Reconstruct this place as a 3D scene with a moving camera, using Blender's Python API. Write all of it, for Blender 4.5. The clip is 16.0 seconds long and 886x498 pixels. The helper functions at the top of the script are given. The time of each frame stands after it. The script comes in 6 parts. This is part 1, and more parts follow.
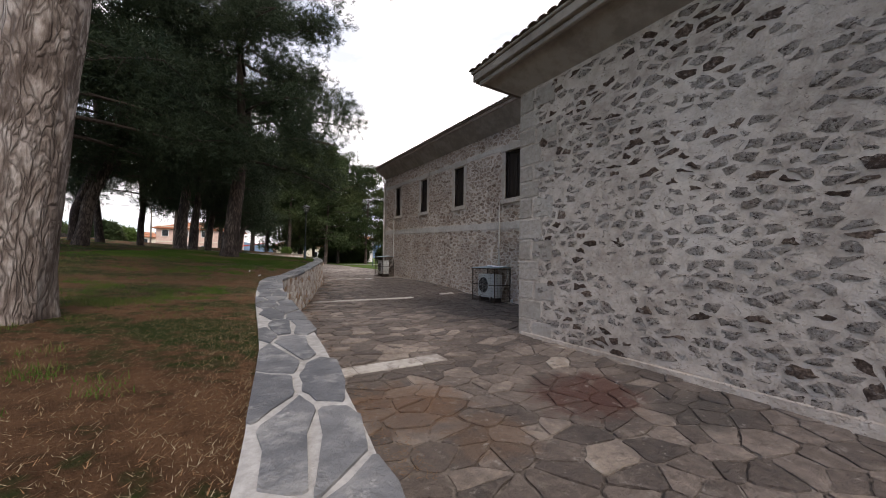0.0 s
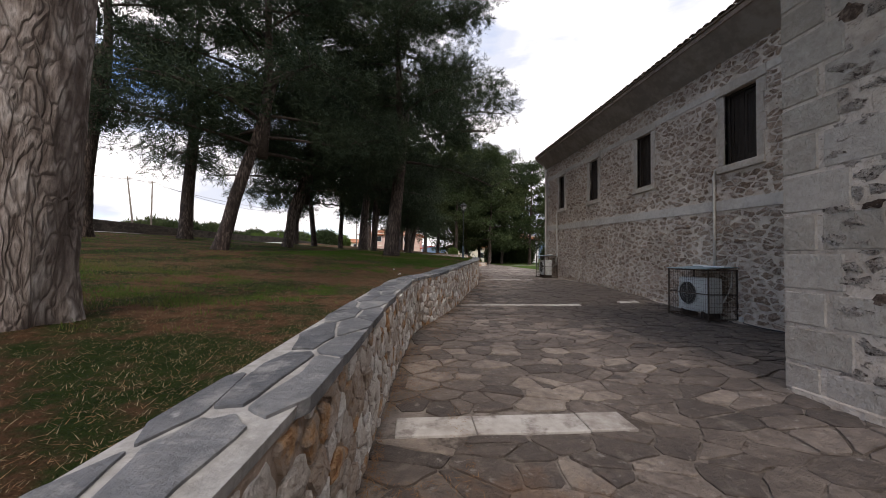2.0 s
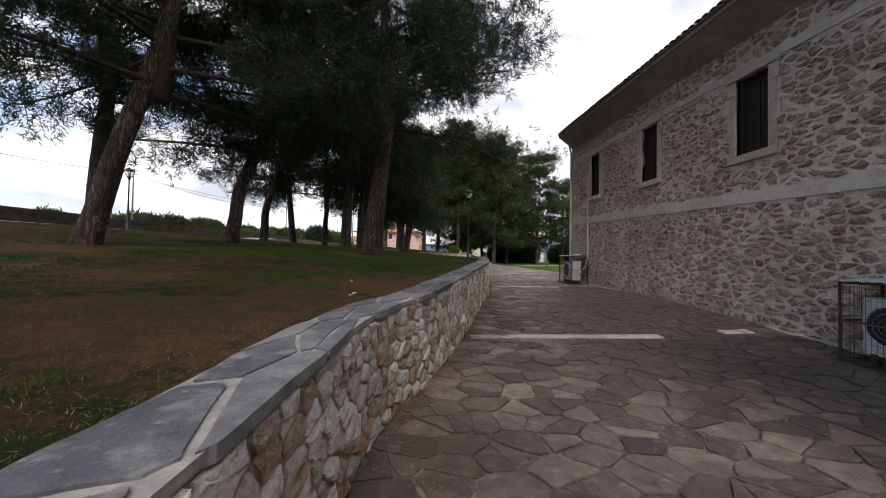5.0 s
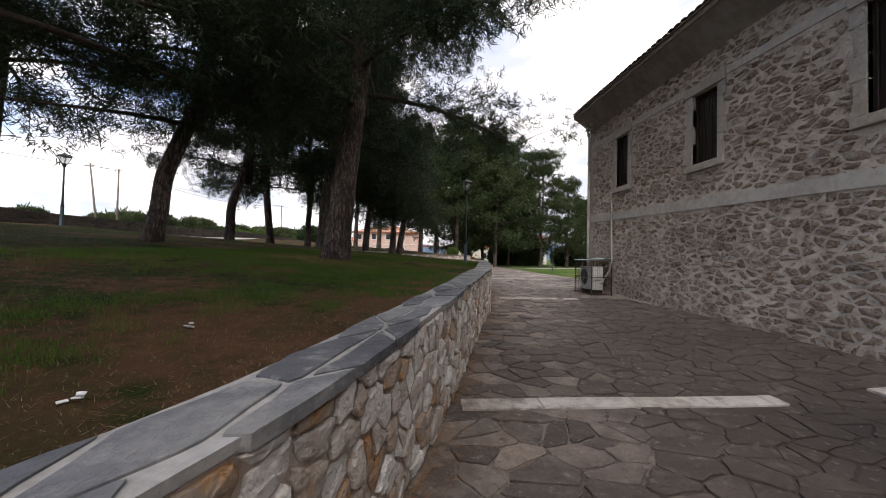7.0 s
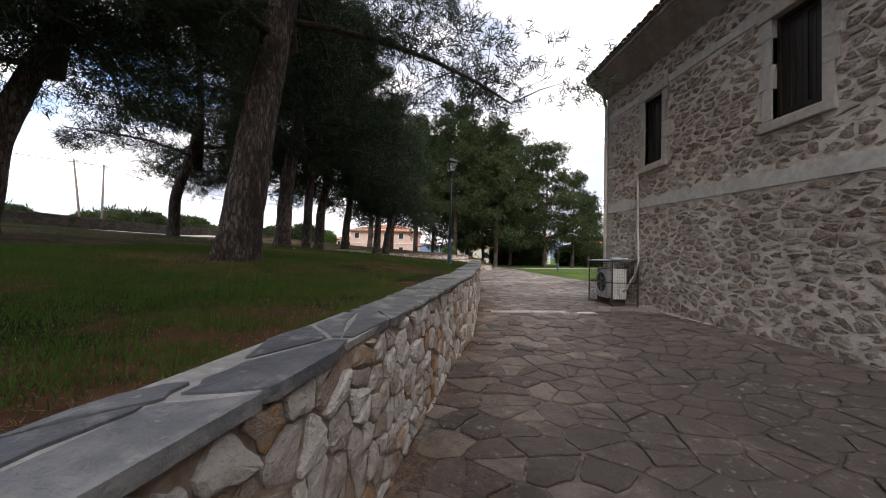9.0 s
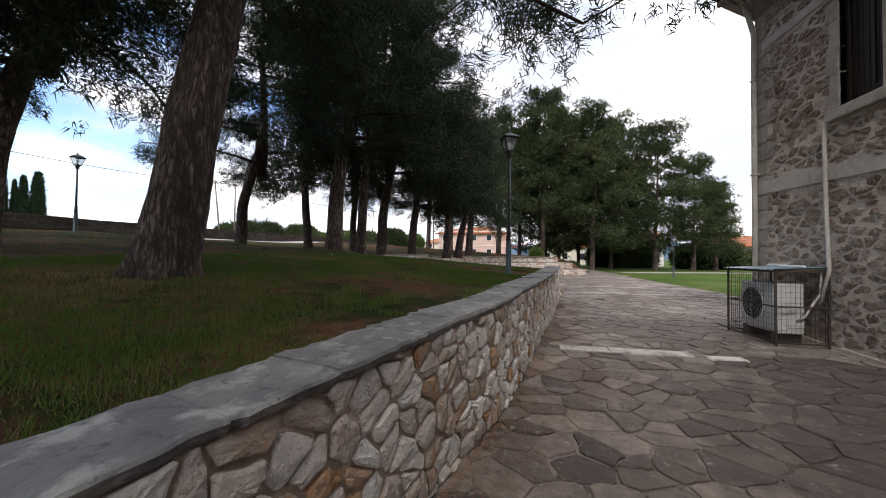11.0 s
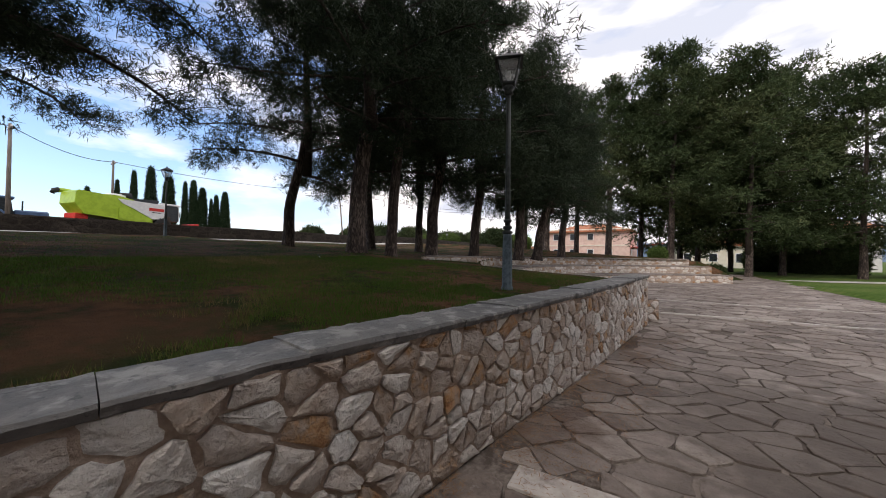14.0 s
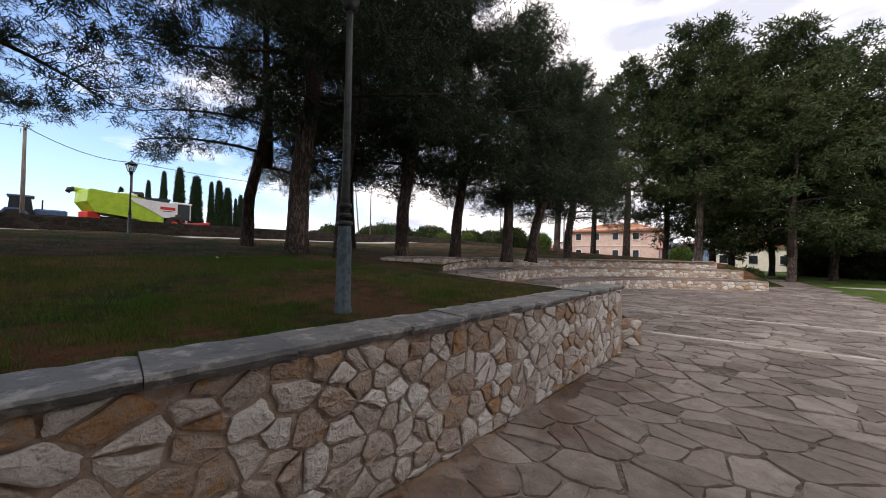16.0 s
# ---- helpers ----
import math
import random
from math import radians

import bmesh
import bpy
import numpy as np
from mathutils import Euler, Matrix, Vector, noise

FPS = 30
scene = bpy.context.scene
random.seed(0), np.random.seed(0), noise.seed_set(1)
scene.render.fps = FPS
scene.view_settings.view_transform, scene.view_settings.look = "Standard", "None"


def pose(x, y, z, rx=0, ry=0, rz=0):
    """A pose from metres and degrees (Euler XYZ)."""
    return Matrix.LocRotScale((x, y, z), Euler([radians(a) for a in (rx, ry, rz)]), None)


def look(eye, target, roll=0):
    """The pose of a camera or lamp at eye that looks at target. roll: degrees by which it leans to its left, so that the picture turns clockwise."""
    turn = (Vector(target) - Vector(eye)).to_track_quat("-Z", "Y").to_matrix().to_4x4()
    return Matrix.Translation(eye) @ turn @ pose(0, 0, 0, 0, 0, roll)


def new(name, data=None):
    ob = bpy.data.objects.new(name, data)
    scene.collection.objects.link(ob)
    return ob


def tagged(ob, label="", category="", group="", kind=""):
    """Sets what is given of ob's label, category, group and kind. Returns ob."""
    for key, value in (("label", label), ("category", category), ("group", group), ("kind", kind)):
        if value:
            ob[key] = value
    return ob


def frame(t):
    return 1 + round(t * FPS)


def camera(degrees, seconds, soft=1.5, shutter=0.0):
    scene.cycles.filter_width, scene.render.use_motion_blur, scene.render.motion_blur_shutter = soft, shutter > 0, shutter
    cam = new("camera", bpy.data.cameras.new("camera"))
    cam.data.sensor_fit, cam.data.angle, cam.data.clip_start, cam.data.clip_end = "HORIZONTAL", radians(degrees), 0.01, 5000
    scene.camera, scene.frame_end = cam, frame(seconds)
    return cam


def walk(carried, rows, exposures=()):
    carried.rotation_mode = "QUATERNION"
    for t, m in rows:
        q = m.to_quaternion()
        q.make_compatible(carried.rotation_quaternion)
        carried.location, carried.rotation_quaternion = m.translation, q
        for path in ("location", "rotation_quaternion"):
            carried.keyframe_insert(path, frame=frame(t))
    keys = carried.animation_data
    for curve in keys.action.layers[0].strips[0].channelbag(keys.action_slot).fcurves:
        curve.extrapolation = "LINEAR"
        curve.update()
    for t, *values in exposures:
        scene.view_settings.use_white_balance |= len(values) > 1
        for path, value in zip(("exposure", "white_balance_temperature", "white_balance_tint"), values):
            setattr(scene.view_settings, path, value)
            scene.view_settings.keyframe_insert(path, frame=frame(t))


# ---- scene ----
cam = camera(103.8, 16.0, soft=0.95)
METRES, EYE, TILT, LEAN, TURN = 19.0, 1.466, 0.0, 0.0, -31.6
ROWS = [
    (0.0, 0.0, 0.0, 0.0, -0.02, 1.62, -0.87),
    (0.5, 0.0092, 0.0216, -0.0031, 6.98, 1.17, -0.61),
    (1.0, 0.0142, 0.0451, -0.0053, 17.42, 1.3, -0.4),
    (1.5, 0.0074, 0.0696, -0.0057, 24.63, 1.22, -0.5),
    (2.0, -0.0024, 0.0962, -0.0046, 26.94, 1.41, -0.6),
    (2.5, -0.0157, 0.1237, -0.0053, 26.32, 1.34, -0.86),
    (3.0, -0.0303, 0.152, -0.0048, 27.03, 1.32, -0.84),
    (3.5, -0.0446, 0.181, -0.0031, 26.88, 1.15, -1.03),
    (4.0, -0.06, 0.2098, -0.0031, 27.05, 1.13, -0.96),
    (6.5, -0.1254, 0.3622, 0.0021, 26.9, 1.25, -1.1),
    (7.0, -0.1347, 0.3922, 0.0027, 27.1, 1.33, -1.26),
    (7.5, -0.1422, 0.4244, 0.0031, 27.16, 1.24, -1.16),
    (8.0, -0.1496, 0.4598, 0.0022, 27.16, 1.19, -1.22),
    (10.5, -0.1791, 0.6212, 0.0087, 34.31, 1.31, -1.02),
    (11.0, -0.1829, 0.6513, 0.01, 42.95, 1.26, -0.71),
    (11.5, -0.1879, 0.6819, 0.0103, 46.35, 1.28, -0.67),
    (12.0, -0.1901, 0.7121, 0.0115, 46.93, 1.3, -0.62),
    (12.5, -0.1945, 0.7443, 0.0102, 50.42, 1.26, -0.64),
    (13.0, -0.1974, 0.7742, 0.0116, 54.04, 1.24, -0.63),
    (13.5, -0.2031, 0.8043, 0.0118, 58.3, 1.15, -0.64),
    (14.0, -0.208, 0.8338, 0.0134, 62.32, 1.19, -0.71),
    (14.5, -0.214, 0.8647, 0.0134, 66.02, 1.01, -0.82),
    (15.0, -0.2218, 0.8948, 0.0152, 66.04, 1.05, -0.93),
    (15.5, -0.2294, 0.9246, 0.0161, 66.57, 0.99, -1.07),
    (16.0, -0.2384, 0.9548, 0.0168, 66.6, 1.04, -1.11),
]
walk(cam, [(t, pose(0, 0, EYE, TILT, LEAN, TURN) @ pose(METRES * x, METRES * y, METRES * z, 90 + pitch, roll, yaw)) for t, x, y, z, yaw, pitch, roll in ROWS],
     [(0.0, 0.72, 7050, 16), (1.5, 0.66, 7050, 16), (2.5, 0.44, 6900, 15), (3.5, 0.4, 6850, 15), (7.0, 0.66, 6950, 15), (11.0, 0.8, 6800, 14), (14.0, 0.5, 7000, 16), (16.0, 0.52, 7050, 17)])


# ---- light ----
world = bpy.data.worlds.new("world")
scene.world = world
world.use_nodes = True
wn = world.node_tree.nodes
wl = world.node_tree.links
wn.clear()
SUN_EL, SUN_ROT = radians(44), radians(190)
w_out = wn.new("ShaderNodeOutputWorld")
w_bg = wn.new("ShaderNodeBackground")
w_sky = wn.new("ShaderNodeTexSky")
w_sky.sky_type = "NISHITA"
w_sky.sun_disc = False
w_sky.sun_elevation, w_sky.sun_rotation = SUN_EL, SUN_ROT
w_gain = wn.new("ShaderNodeMix")
w_gain.data_type, w_gain.blend_type = "RGBA", "MULTIPLY"
w_gain.inputs[0].default_value = 1.0
w_gain.inputs[7].default_value = (1.2, 1.4, 1.6, 1)
w_co = wn.new("ShaderNodeTexCoord")
w_map = wn.new("ShaderNodeMapping")
w_map.inputs["Scale"].default_value = (1.0, 1.0, 3.2)
w_map.inputs["Location"].default_value = (0.35, 0.2, 0.1)
w_noise = wn.new("ShaderNodeTexNoise")
w_noise.inputs["Scale"].default_value = 1.7
w_noise.inputs["Detail"].default_value = 7
w_noise.inputs["Roughness"].default_value = 0.55
w_ramp = wn.new("ShaderNodeValToRGB")
w_ramp.color_ramp.elements[0].position = 0.25
w_ramp.color_ramp.elements[1].position = 0.40
w_noise2 = wn.new("ShaderNodeTexNoise")
w_noise2.inputs["Scale"].default_value = 3.5
w_noise2.inputs["Detail"].default_value = 5
w_cloud = wn.new("ShaderNodeValToRGB")
w_cloud.color_ramp.elements[0].color = (4.2, 4.7, 5.6, 1)
w_cloud.color_ramp.elements[1].color = (9.0, 9.1, 9.3, 1)
w_cloud.color_ramp.elements[0].position = 0.40
w_cloud.color_ramp.elements[1].position = 0.64
w_mix = wn.new("ShaderNodeMix")
w_mix.data_type = "RGBA"
wl.new(w_co.outputs["Generated"], w_map.inputs["Vector"])
wl.new(w_map.outputs["Vector"], w_noise.inputs["Vector"])
wl.new(w_map.outputs["Vector"], w_noise2.inputs["Vector"])
w_sep = wn.new("ShaderNodeSeparateXYZ")
w_open = wn.new("ShaderNodeMath")
w_open.operation = "MULTIPLY_ADD"
w_open.inputs[1].default_value = 0.27
wl.new(w_co.outputs["Generated"], w_sep.inputs[0])
wl.new(w_sep.outputs["X"], w_open.inputs[0])
wl.new(w_noise.outputs["Fac"], w_open.inputs[2])
wl.new(w_open.outputs[0], w_ramp.inputs["Fac"])
wl.new(w_noise2.outputs["Fac"], w_cloud.inputs["Fac"])
wl.new(w_sky.outputs["Color"], w_gain.inputs[6])
wl.new(w_ramp.outputs["Color"], w_mix.inputs[0])
wl.new(w_gain.outputs[2], w_mix.inputs[6])
wl.new(w_cloud.outputs["Color"], w_mix.inputs[7])
wl.new(w_mix.outputs[2], w_bg.inputs["Color"])
wl.new(w_bg.outputs[0], w_out.inputs["Surface"])
w_bg.inputs["Strength"].default_value = 0.128

sun = new("sun", bpy.data.lights.new("sun", "SUN"))
sun.data.energy = 1.2
sun.data.angle = radians(14)
sun.data.color = (1.0, 0.96, 0.9)
_az = SUN_ROT
_sd = Vector((math.sin(_az) * math.cos(SUN_EL), math.cos(_az) * math.cos(SUN_EL), math.sin(SUN_EL)))
sun.matrix_world = look(_sd * 50, (0, 0, 0))

# ---- materials ----


def ramp_of(nt, stops, k=1.0):
    r = nt.nodes.new("ShaderNodeValToRGB")
    while len(r.color_ramp.elements) < len(stops):
        r.color_ramp.elements.new(0.5)
    for e, (p, c) in zip(r.color_ramp.elements, stops):
        e.position, e.color = 0.5 + (p - 0.5) * k, (*c, 1)
    return r


def surface(name, stops, rough=0.85, metal=0.0, grain=8.0, bump=0.3, big=1.2, piece=0.6, stain=0.25, stretch=(1, 1, 1), bump_scale=40.0, spec=0.3, translucent=0.0, depth=0.02, wide=0.85):
    """Colour from a ramp read by fine noise, piece randomness and broad stains; fine relief by bump."""
    m = bpy.data.materials.new(name)
    m.use_nodes = True
    nt = m.node_tree
    n, l = nt.nodes, nt.links
    b = n["Principled BSDF"]
    b.inputs["Roughness"].default_value = rough
    b.inputs["Metallic"].default_value = metal
    b.inputs["Specular IOR Level"].default_value = spec
    co = n.new("ShaderNodeTexCoord")
    geo = n.new("ShaderNodeNewGeometry")
    inf = n.new("ShaderNodeObjectInfo")
    mp = n.new("ShaderNodeMapping")
    mp.inputs["Scale"].default_value = stretch
    l.new(geo.outputs["Position"], mp.inputs["Vector"])
    n1 = n.new("ShaderNodeTexNoise")
    n1.inputs["Scale"].default_value = grain
    n1.inputs["Detail"].default_value = 6
    n1.inputs["Roughness"].default_value = 0.62
    l.new(mp.outputs[0], n1.inputs["Vector"])
    n2 = n.new("ShaderNodeTexNoise")
    n2.inputs["Scale"].default_value = big
    n2.inputs["Detail"].default_value = 4
    l.new(geo.outputs["Position"], n2.inputs["Vector"])
    # one random value for each piece, loose or joined
    add = n.new("ShaderNodeMath")
    add.operation = "ADD"
    l.new(inf.outputs["Random"], add.inputs[0])
    l.new(geo.outputs["Random Per Island"], add.inputs[1])
    fr = n.new("ShaderNodeMath")
    fr.operation = "FRACT"
    l.new(add.outputs[0], fr.inputs[0])
    mixf = n.new("ShaderNodeMix")
    mixf.inputs[0].default_value = piece
    ex = n.new("ShaderNodeMapRange")
    ex.inputs[1].default_value, ex.inputs[2].default_value = 0.28, 0.72
    l.new(n1.outputs["Fac"], ex.inputs[0])
    l.new(ex.outputs[0], mixf.inputs[2])
    l.new(fr.outputs[0], mixf.inputs[3])
    mixg = n.new("ShaderNodeMix")
    mixg.inputs[0].default_value = stain
    l.new(mixf.outputs[0], mixg.inputs[2])
    ex2 = n.new("ShaderNodeMapRange")
    ex2.inputs[1].default_value, ex2.inputs[2].default_value = 0.3, 0.7
    l.new(n2.outputs["Fac"], ex2.inputs[0])
    l.new(ex2.outputs[0], mixg.inputs[3])
    r = ramp_of(nt, stops, wide)
    l.new(mixg.outputs[0], r.inputs[0])
    l.new(r.outputs[0], b.inputs["Base Color"])
    if bump:
        n3 = n.new("ShaderNodeTexNoise")
        n3.inputs["Scale"].default_value = bump_scale
        n3.inputs["Detail"].default_value = 9
        n3.inputs["Roughness"].default_value = 0.66
        l.new(mp.outputs[0], n3.inputs["Vector"])
        bp = n.new("ShaderNodeBump")
        bp.inputs["Strength"].default_value = bump
        bp.inputs["Distance"].default_value = depth
        l.new(n3.outputs["Fac"], bp.inputs["Height"])
        l.new(bp.outputs[0], b.inputs["Normal"])
        if depth >= 0.04:
            # sharp pits and chips on top of the broad relief
            n4 = n.new("ShaderNodeTexNoise")
            n4.inputs["Scale"].default_value = bump_scale * 5
            n4.inputs["Detail"].default_value = 3
            l.new(mp.outputs[0], n4.inputs["Vector"])
            bp2 = n.new("ShaderNodeBump")
            bp2.inputs["Strength"].default_value = 0.8
            bp2.inputs["Distance"].default_value = depth * 0.22
            l.new(n4.outputs["Fac"], bp2.inputs["Height"])
            l.new(bp.outputs[0], bp2.inputs["Normal"])
            l.new(bp2.outputs[0], b.inputs["Normal"])
        rr = n.new("ShaderNodeMapRange")
        rr.inputs[3].default_value = max(0.05, rough - 0.12)
        rr.inputs[4].default_value = min(1.0, rough + 0.1)
        l.new(n1.outputs["Fac"], rr.inputs[0])
        l.new(rr.outputs[0], b.inputs["Roughness"])
    if translucent:
        tr = n.new("ShaderNodeBsdfTranslucent")
        l.new(r.outputs[0], tr.inputs["Color"])
        ms = n.new("ShaderNodeMixShader")
        ms.inputs[0].default_value = translucent
        l.new(b.outputs[0], ms.inputs[1])
        l.new(tr.outputs[0], ms.inputs[2])
        l.new(ms.outputs[0], n["Material Output"].inputs["Surface"])
    return m


def bark_material(name, dark, mid, light, furrow=0.2, tall=0.3):
    m = surface(name, [(0.25, dark), (0.5, mid), (0.75, light)], rough=0.92, grain=14, bump=0.0, piece=0.1, stain=0.35, stretch=(1, 1, 0.35))
    nt = m.node_tree
    n, l = nt.nodes, nt.links
    geo = n.new("ShaderNodeNewGeometry")
    mp = n.new("ShaderNodeMapping")
    mp.inputs["Scale"].default_value = (1, 1, tall)
    l.new(geo.outputs["Position"], mp.inputs["Vector"])
    wob = n.new("ShaderNodeTexNoise")
    wob.inputs["Scale"].default_value = 7
    l.new(mp.outputs[0], wob.inputs["Vector"])
    mx = n.new("ShaderNodeMix")
    mx.data_type = "RGBA"
    mx.inputs[0].default_value = 0.26
    l.new(mp.outputs[0], mx.inputs[6])
    l.new(wob.outputs["Color"], mx.inputs[7])
    v = n.new("ShaderNodeTexVoronoi")
    v.feature = "DISTANCE_TO_EDGE"
    v.inputs["Scale"].default_value = 21
    l.new(mx.outputs[2], v.inputs["Vector"])
    crack = ramp_of(nt, [(0.0, (furrow, furrow, furrow)), (0.2, (1, 1, 1))])
    l.new(v.outputs["Distance"], crack.inputs[0])
    fine = n.new("ShaderNodeTexNoise")
    fine.inputs["Scale"].default_value = 60
    fine.inputs["Detail"].default_value = 5
    l.new(mp.outputs[0], fine.inputs["Vector"])
    hmix = n.new("ShaderNodeMix")
    hmix.inputs[0].default_value = 0.55
    l.new(crack.outputs[0], hmix.inputs[2])
    l.new(fine.outputs["Fac"], hmix.inputs[3])
    bp = n.new("ShaderNodeBump")
    bp.inputs["Strength"].default_value = 0.9
    bp.inputs["Distance"].default_value = 0.03
    l.new(hmix.outputs[0], bp.inputs["Height"])
    b = n["Principled BSDF"]
    l.new(bp.outputs[0], b.inputs["Normal"])
    old = b.inputs["Base Color"].links[0].from_socket
    tint = n.new("ShaderNodeMix")
    tint.data_type = "RGBA"
    tint.inputs[6].default_value = (*[c * 0.9 for c in dark], 1)
    l.new(crack.outputs[0], tint.inputs[0])
    l.new(old, tint.inputs[7])
    l.new(tint.outputs[2], b.inputs["Base Color"])
    return m


M = {}
M["mortar"] = surface("lime_mortar", [(0.15, (0.346, 0.285, 0.237)), (0.5, (0.472, 0.401, 0.340)), (0.85, (0.562, 0.488, 0.420))], grain=7, bump=0.9, bump_scale=11, piece=0.0, stain=0.45, rough=0.95, depth=0.045)
M["rubble"] = surface("rubble_stone", [(0.0, (0.086, 0.053, 0.037)), (0.25, (0.204, 0.141, 0.105)), (0.5, (0.316, 0.233, 0.182)), (0.95, (0.460, 0.356, 0.284))], grain=22, bump=1.0, bump_scale=20, piece=0.42, stain=0.22, rough=0.95, depth=0.075)
M["ashlar"] = surface("ashlar_stone", [(0.2, (0.30, 0.26, 0.22)), (0.5, (0.38, 0.335, 0.29)), (0.8, (0.45, 0.40, 0.355))], grain=12, bump=0.9, bump_scale=22, piece=0.35, stain=0.3, rough=0.93, depth=0.04)
M["belt"] = surface("belt_render", [(0.3, (0.36, 0.325, 0.29)), (0.7, (0.46, 0.42, 0.38))], grain=10, bump=0.4, piece=0.0, stain=0.4, rough=0.95)
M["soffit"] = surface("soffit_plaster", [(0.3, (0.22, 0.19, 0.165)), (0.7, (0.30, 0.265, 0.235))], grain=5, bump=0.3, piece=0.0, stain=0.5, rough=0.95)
M["rooftile"] = surface("roof_tile", [(0.2, (0.10, 0.075, 0.06)), (0.6, (0.2, 0.15, 0.12)), (0.9, (0.26, 0.22, 0.19))], grain=12, bump=0.4, piece=0.5, rough=0.9)
M["wallstone"] = surface("retaining_stone", [(0.0, (0.288, 0.134, 0.060)), (0.1, (0.442, 0.259, 0.134)), (0.2, (0.365, 0.278, 0.216)), (0.4, (0.480, 0.413, 0.360)), (0.6, (0.595, 0.538, 0.485)), (0.85, (0.672, 0.634, 0.590)), (1.0, (0.768, 0.749, 0.715))], grain=11, bump=1.0, bump_scale=11, piece=0.7, stain=0.05, rough=0.9, depth=0.05)
M["oldstone"] = surface("dark_old_stone", [(0.1, (0.03, 0.024, 0.02)), (0.5, (0.06, 0.05, 0.042)), (0.9, (0.11, 0.092, 0.078))], grain=10, bump=1.0, bump_scale=14, piece=0.5, stain=0.3, rough=0.95, depth=0.05)
M["blockstone"] = surface("block_rubble", [(0.0, (0.17, 0.128, 0.105)), (0.3, (0.29, 0.24, 0.205)), (0.6, (0.385, 0.335, 0.295)), (0.95, (0.50, 0.445, 0.40))], grain=24, bump=1.0, bump_scale=24, piece=0.32, stain=0.22, rough=0.95, depth=0.085)
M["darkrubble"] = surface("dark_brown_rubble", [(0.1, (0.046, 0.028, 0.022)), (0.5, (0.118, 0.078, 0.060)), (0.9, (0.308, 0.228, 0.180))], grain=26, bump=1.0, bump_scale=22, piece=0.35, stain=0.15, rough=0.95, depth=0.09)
M["wallmortar"] = surface("retaining_mortar", [(0.2, (0.282, 0.206, 0.156)), (0.8, (0.516, 0.408, 0.330))], grain=14, bump=0.8, piece=0.0, stain=0.4, rough=0.97)
M["flag"] = surface("paving_stone", [(0.05, (0.055, 0.045, 0.041)), (0.3, (0.098, 0.078, 0.068)), (0.5, (0.148, 0.118, 0.101)), (0.7, (0.218, 0.178, 0.153)), (0.88, (0.308, 0.252, 0.206)), (1.0, (0.366, 0.320, 0.283))], grain=9, bump=1.0, bump_scale=12, piece=0.6, stain=0.26, big=0.5, rough=0.66, spec=0.4, depth=0.045, wide=0.7)
M["flag_pale"] = surface("forecourt_stone", [(0.1, (0.098, 0.078, 0.068)), (0.35, (0.172, 0.141, 0.124)), (0.6, (0.244, 0.206, 0.183)), (0.9, (0.349, 0.307, 0.274))], grain=10, bump=1.0, bump_scale=12, piece=0.6, stain=0.3, big=0.5, rough=0.68, spec=0.4, depth=0.04)
M["bed"] = surface("paving_joint", [(0.3, (0.07, 0.055, 0.046)), (0.7, (0.24, 0.205, 0.18))], grain=16, bump=0.8, piece=0.0, stain=0.5, rough=0.97)
M["marble"] = surface("pale_marble", [(0.1, (0.26, 0.225, 0.20)), (0.5, (0.42, 0.39, 0.36)), (0.9, (0.55, 0.53, 0.51))], grain=9, bump=0.25, piece=0.25, stain=0.4, rough=0.7)
M["slate"] = surface("cap_slate", [(0.05, (0.048, 0.050, 0.056)), (0.35, (0.098, 0.101, 0.110)), (0.65, (0.172, 0.172, 0.178)), (0.95, (0.33, 0.315, 0.295))], grain=9, bump=1.0, bump_scale=9, piece=0.5, stain=0.34, rough=0.55, spec=0.5, depth=0.035)
M["slab"] = surface("long_cap_slab", [(0.05, (0.058, 0.058, 0.060)), (0.35, (0.105, 0.105, 0.105)), (0.65, (0.160, 0.156, 0.151)), (0.95, (0.252, 0.245, 0.231))], grain=9, bump=1.0, bump_scale=10, piece=0.3, stain=0.34, rough=0.6, spec=0.45, depth=0.03, stretch=(1, 0.6, 1))
M["capmortar"] = surface("cap_mortar", [(0.2, (0.266, 0.255, 0.240)), (0.8, (0.443, 0.424, 0.406))], grain=18, bump=0.5, piece=0.0, stain=0.4, rough=0.95)
M["lawn"] = surface("lawn_soil", [(0.1, (0.016, 0.028, 0.007)), (0.34, (0.028, 0.041, 0.011)), (0.46, (0.049, 0.043, 0.018)), (0.6, (0.087, 0.047, 0.026)), (0.85, (0.133, 0.072, 0.040))], grain=7, bump=1.0, bump_scale=30, piece=0.0, stain=0.5, big=0.9, rough=1.0, spec=0.05, depth=0.05)
M["grass"] = surface("grass_blades", [(0.1, (0.034, 0.075, 0.010)), (0.45, (0.063, 0.121, 0.020)), (0.62, (0.092, 0.115, 0.029)), (0.8, (0.184, 0.132, 0.063)), (1.0, (0.299, 0.218, 0.115))], grain=3, bump=0.0, piece=0.5, stain=0.45, big=0.33, rough=0.8, spec=0.1, translucent=0.25)
M["green"] = surface("green_lawn", [(0.2, (0.045, 0.085, 0.017)), (0.55, (0.075, 0.12, 0.028)), (0.85, (0.13, 0.14, 0.05))], grain=4, bump=0.8, bump_scale=50, piece=0.0, stain=0.5, big=0.25, rough=1.0, spec=0.05)
M["needles"] = surface("pine_needles", [(0.1, (0.018, 0.029, 0.019)), (0.5, (0.032, 0.049, 0.027)), (0.9, (0.059, 0.075, 0.040))], grain=1.2, bump=0.0, piece=0.5, stain=0.35, big=0.5, rough=0.7, spec=0.15, translucent=0.12)
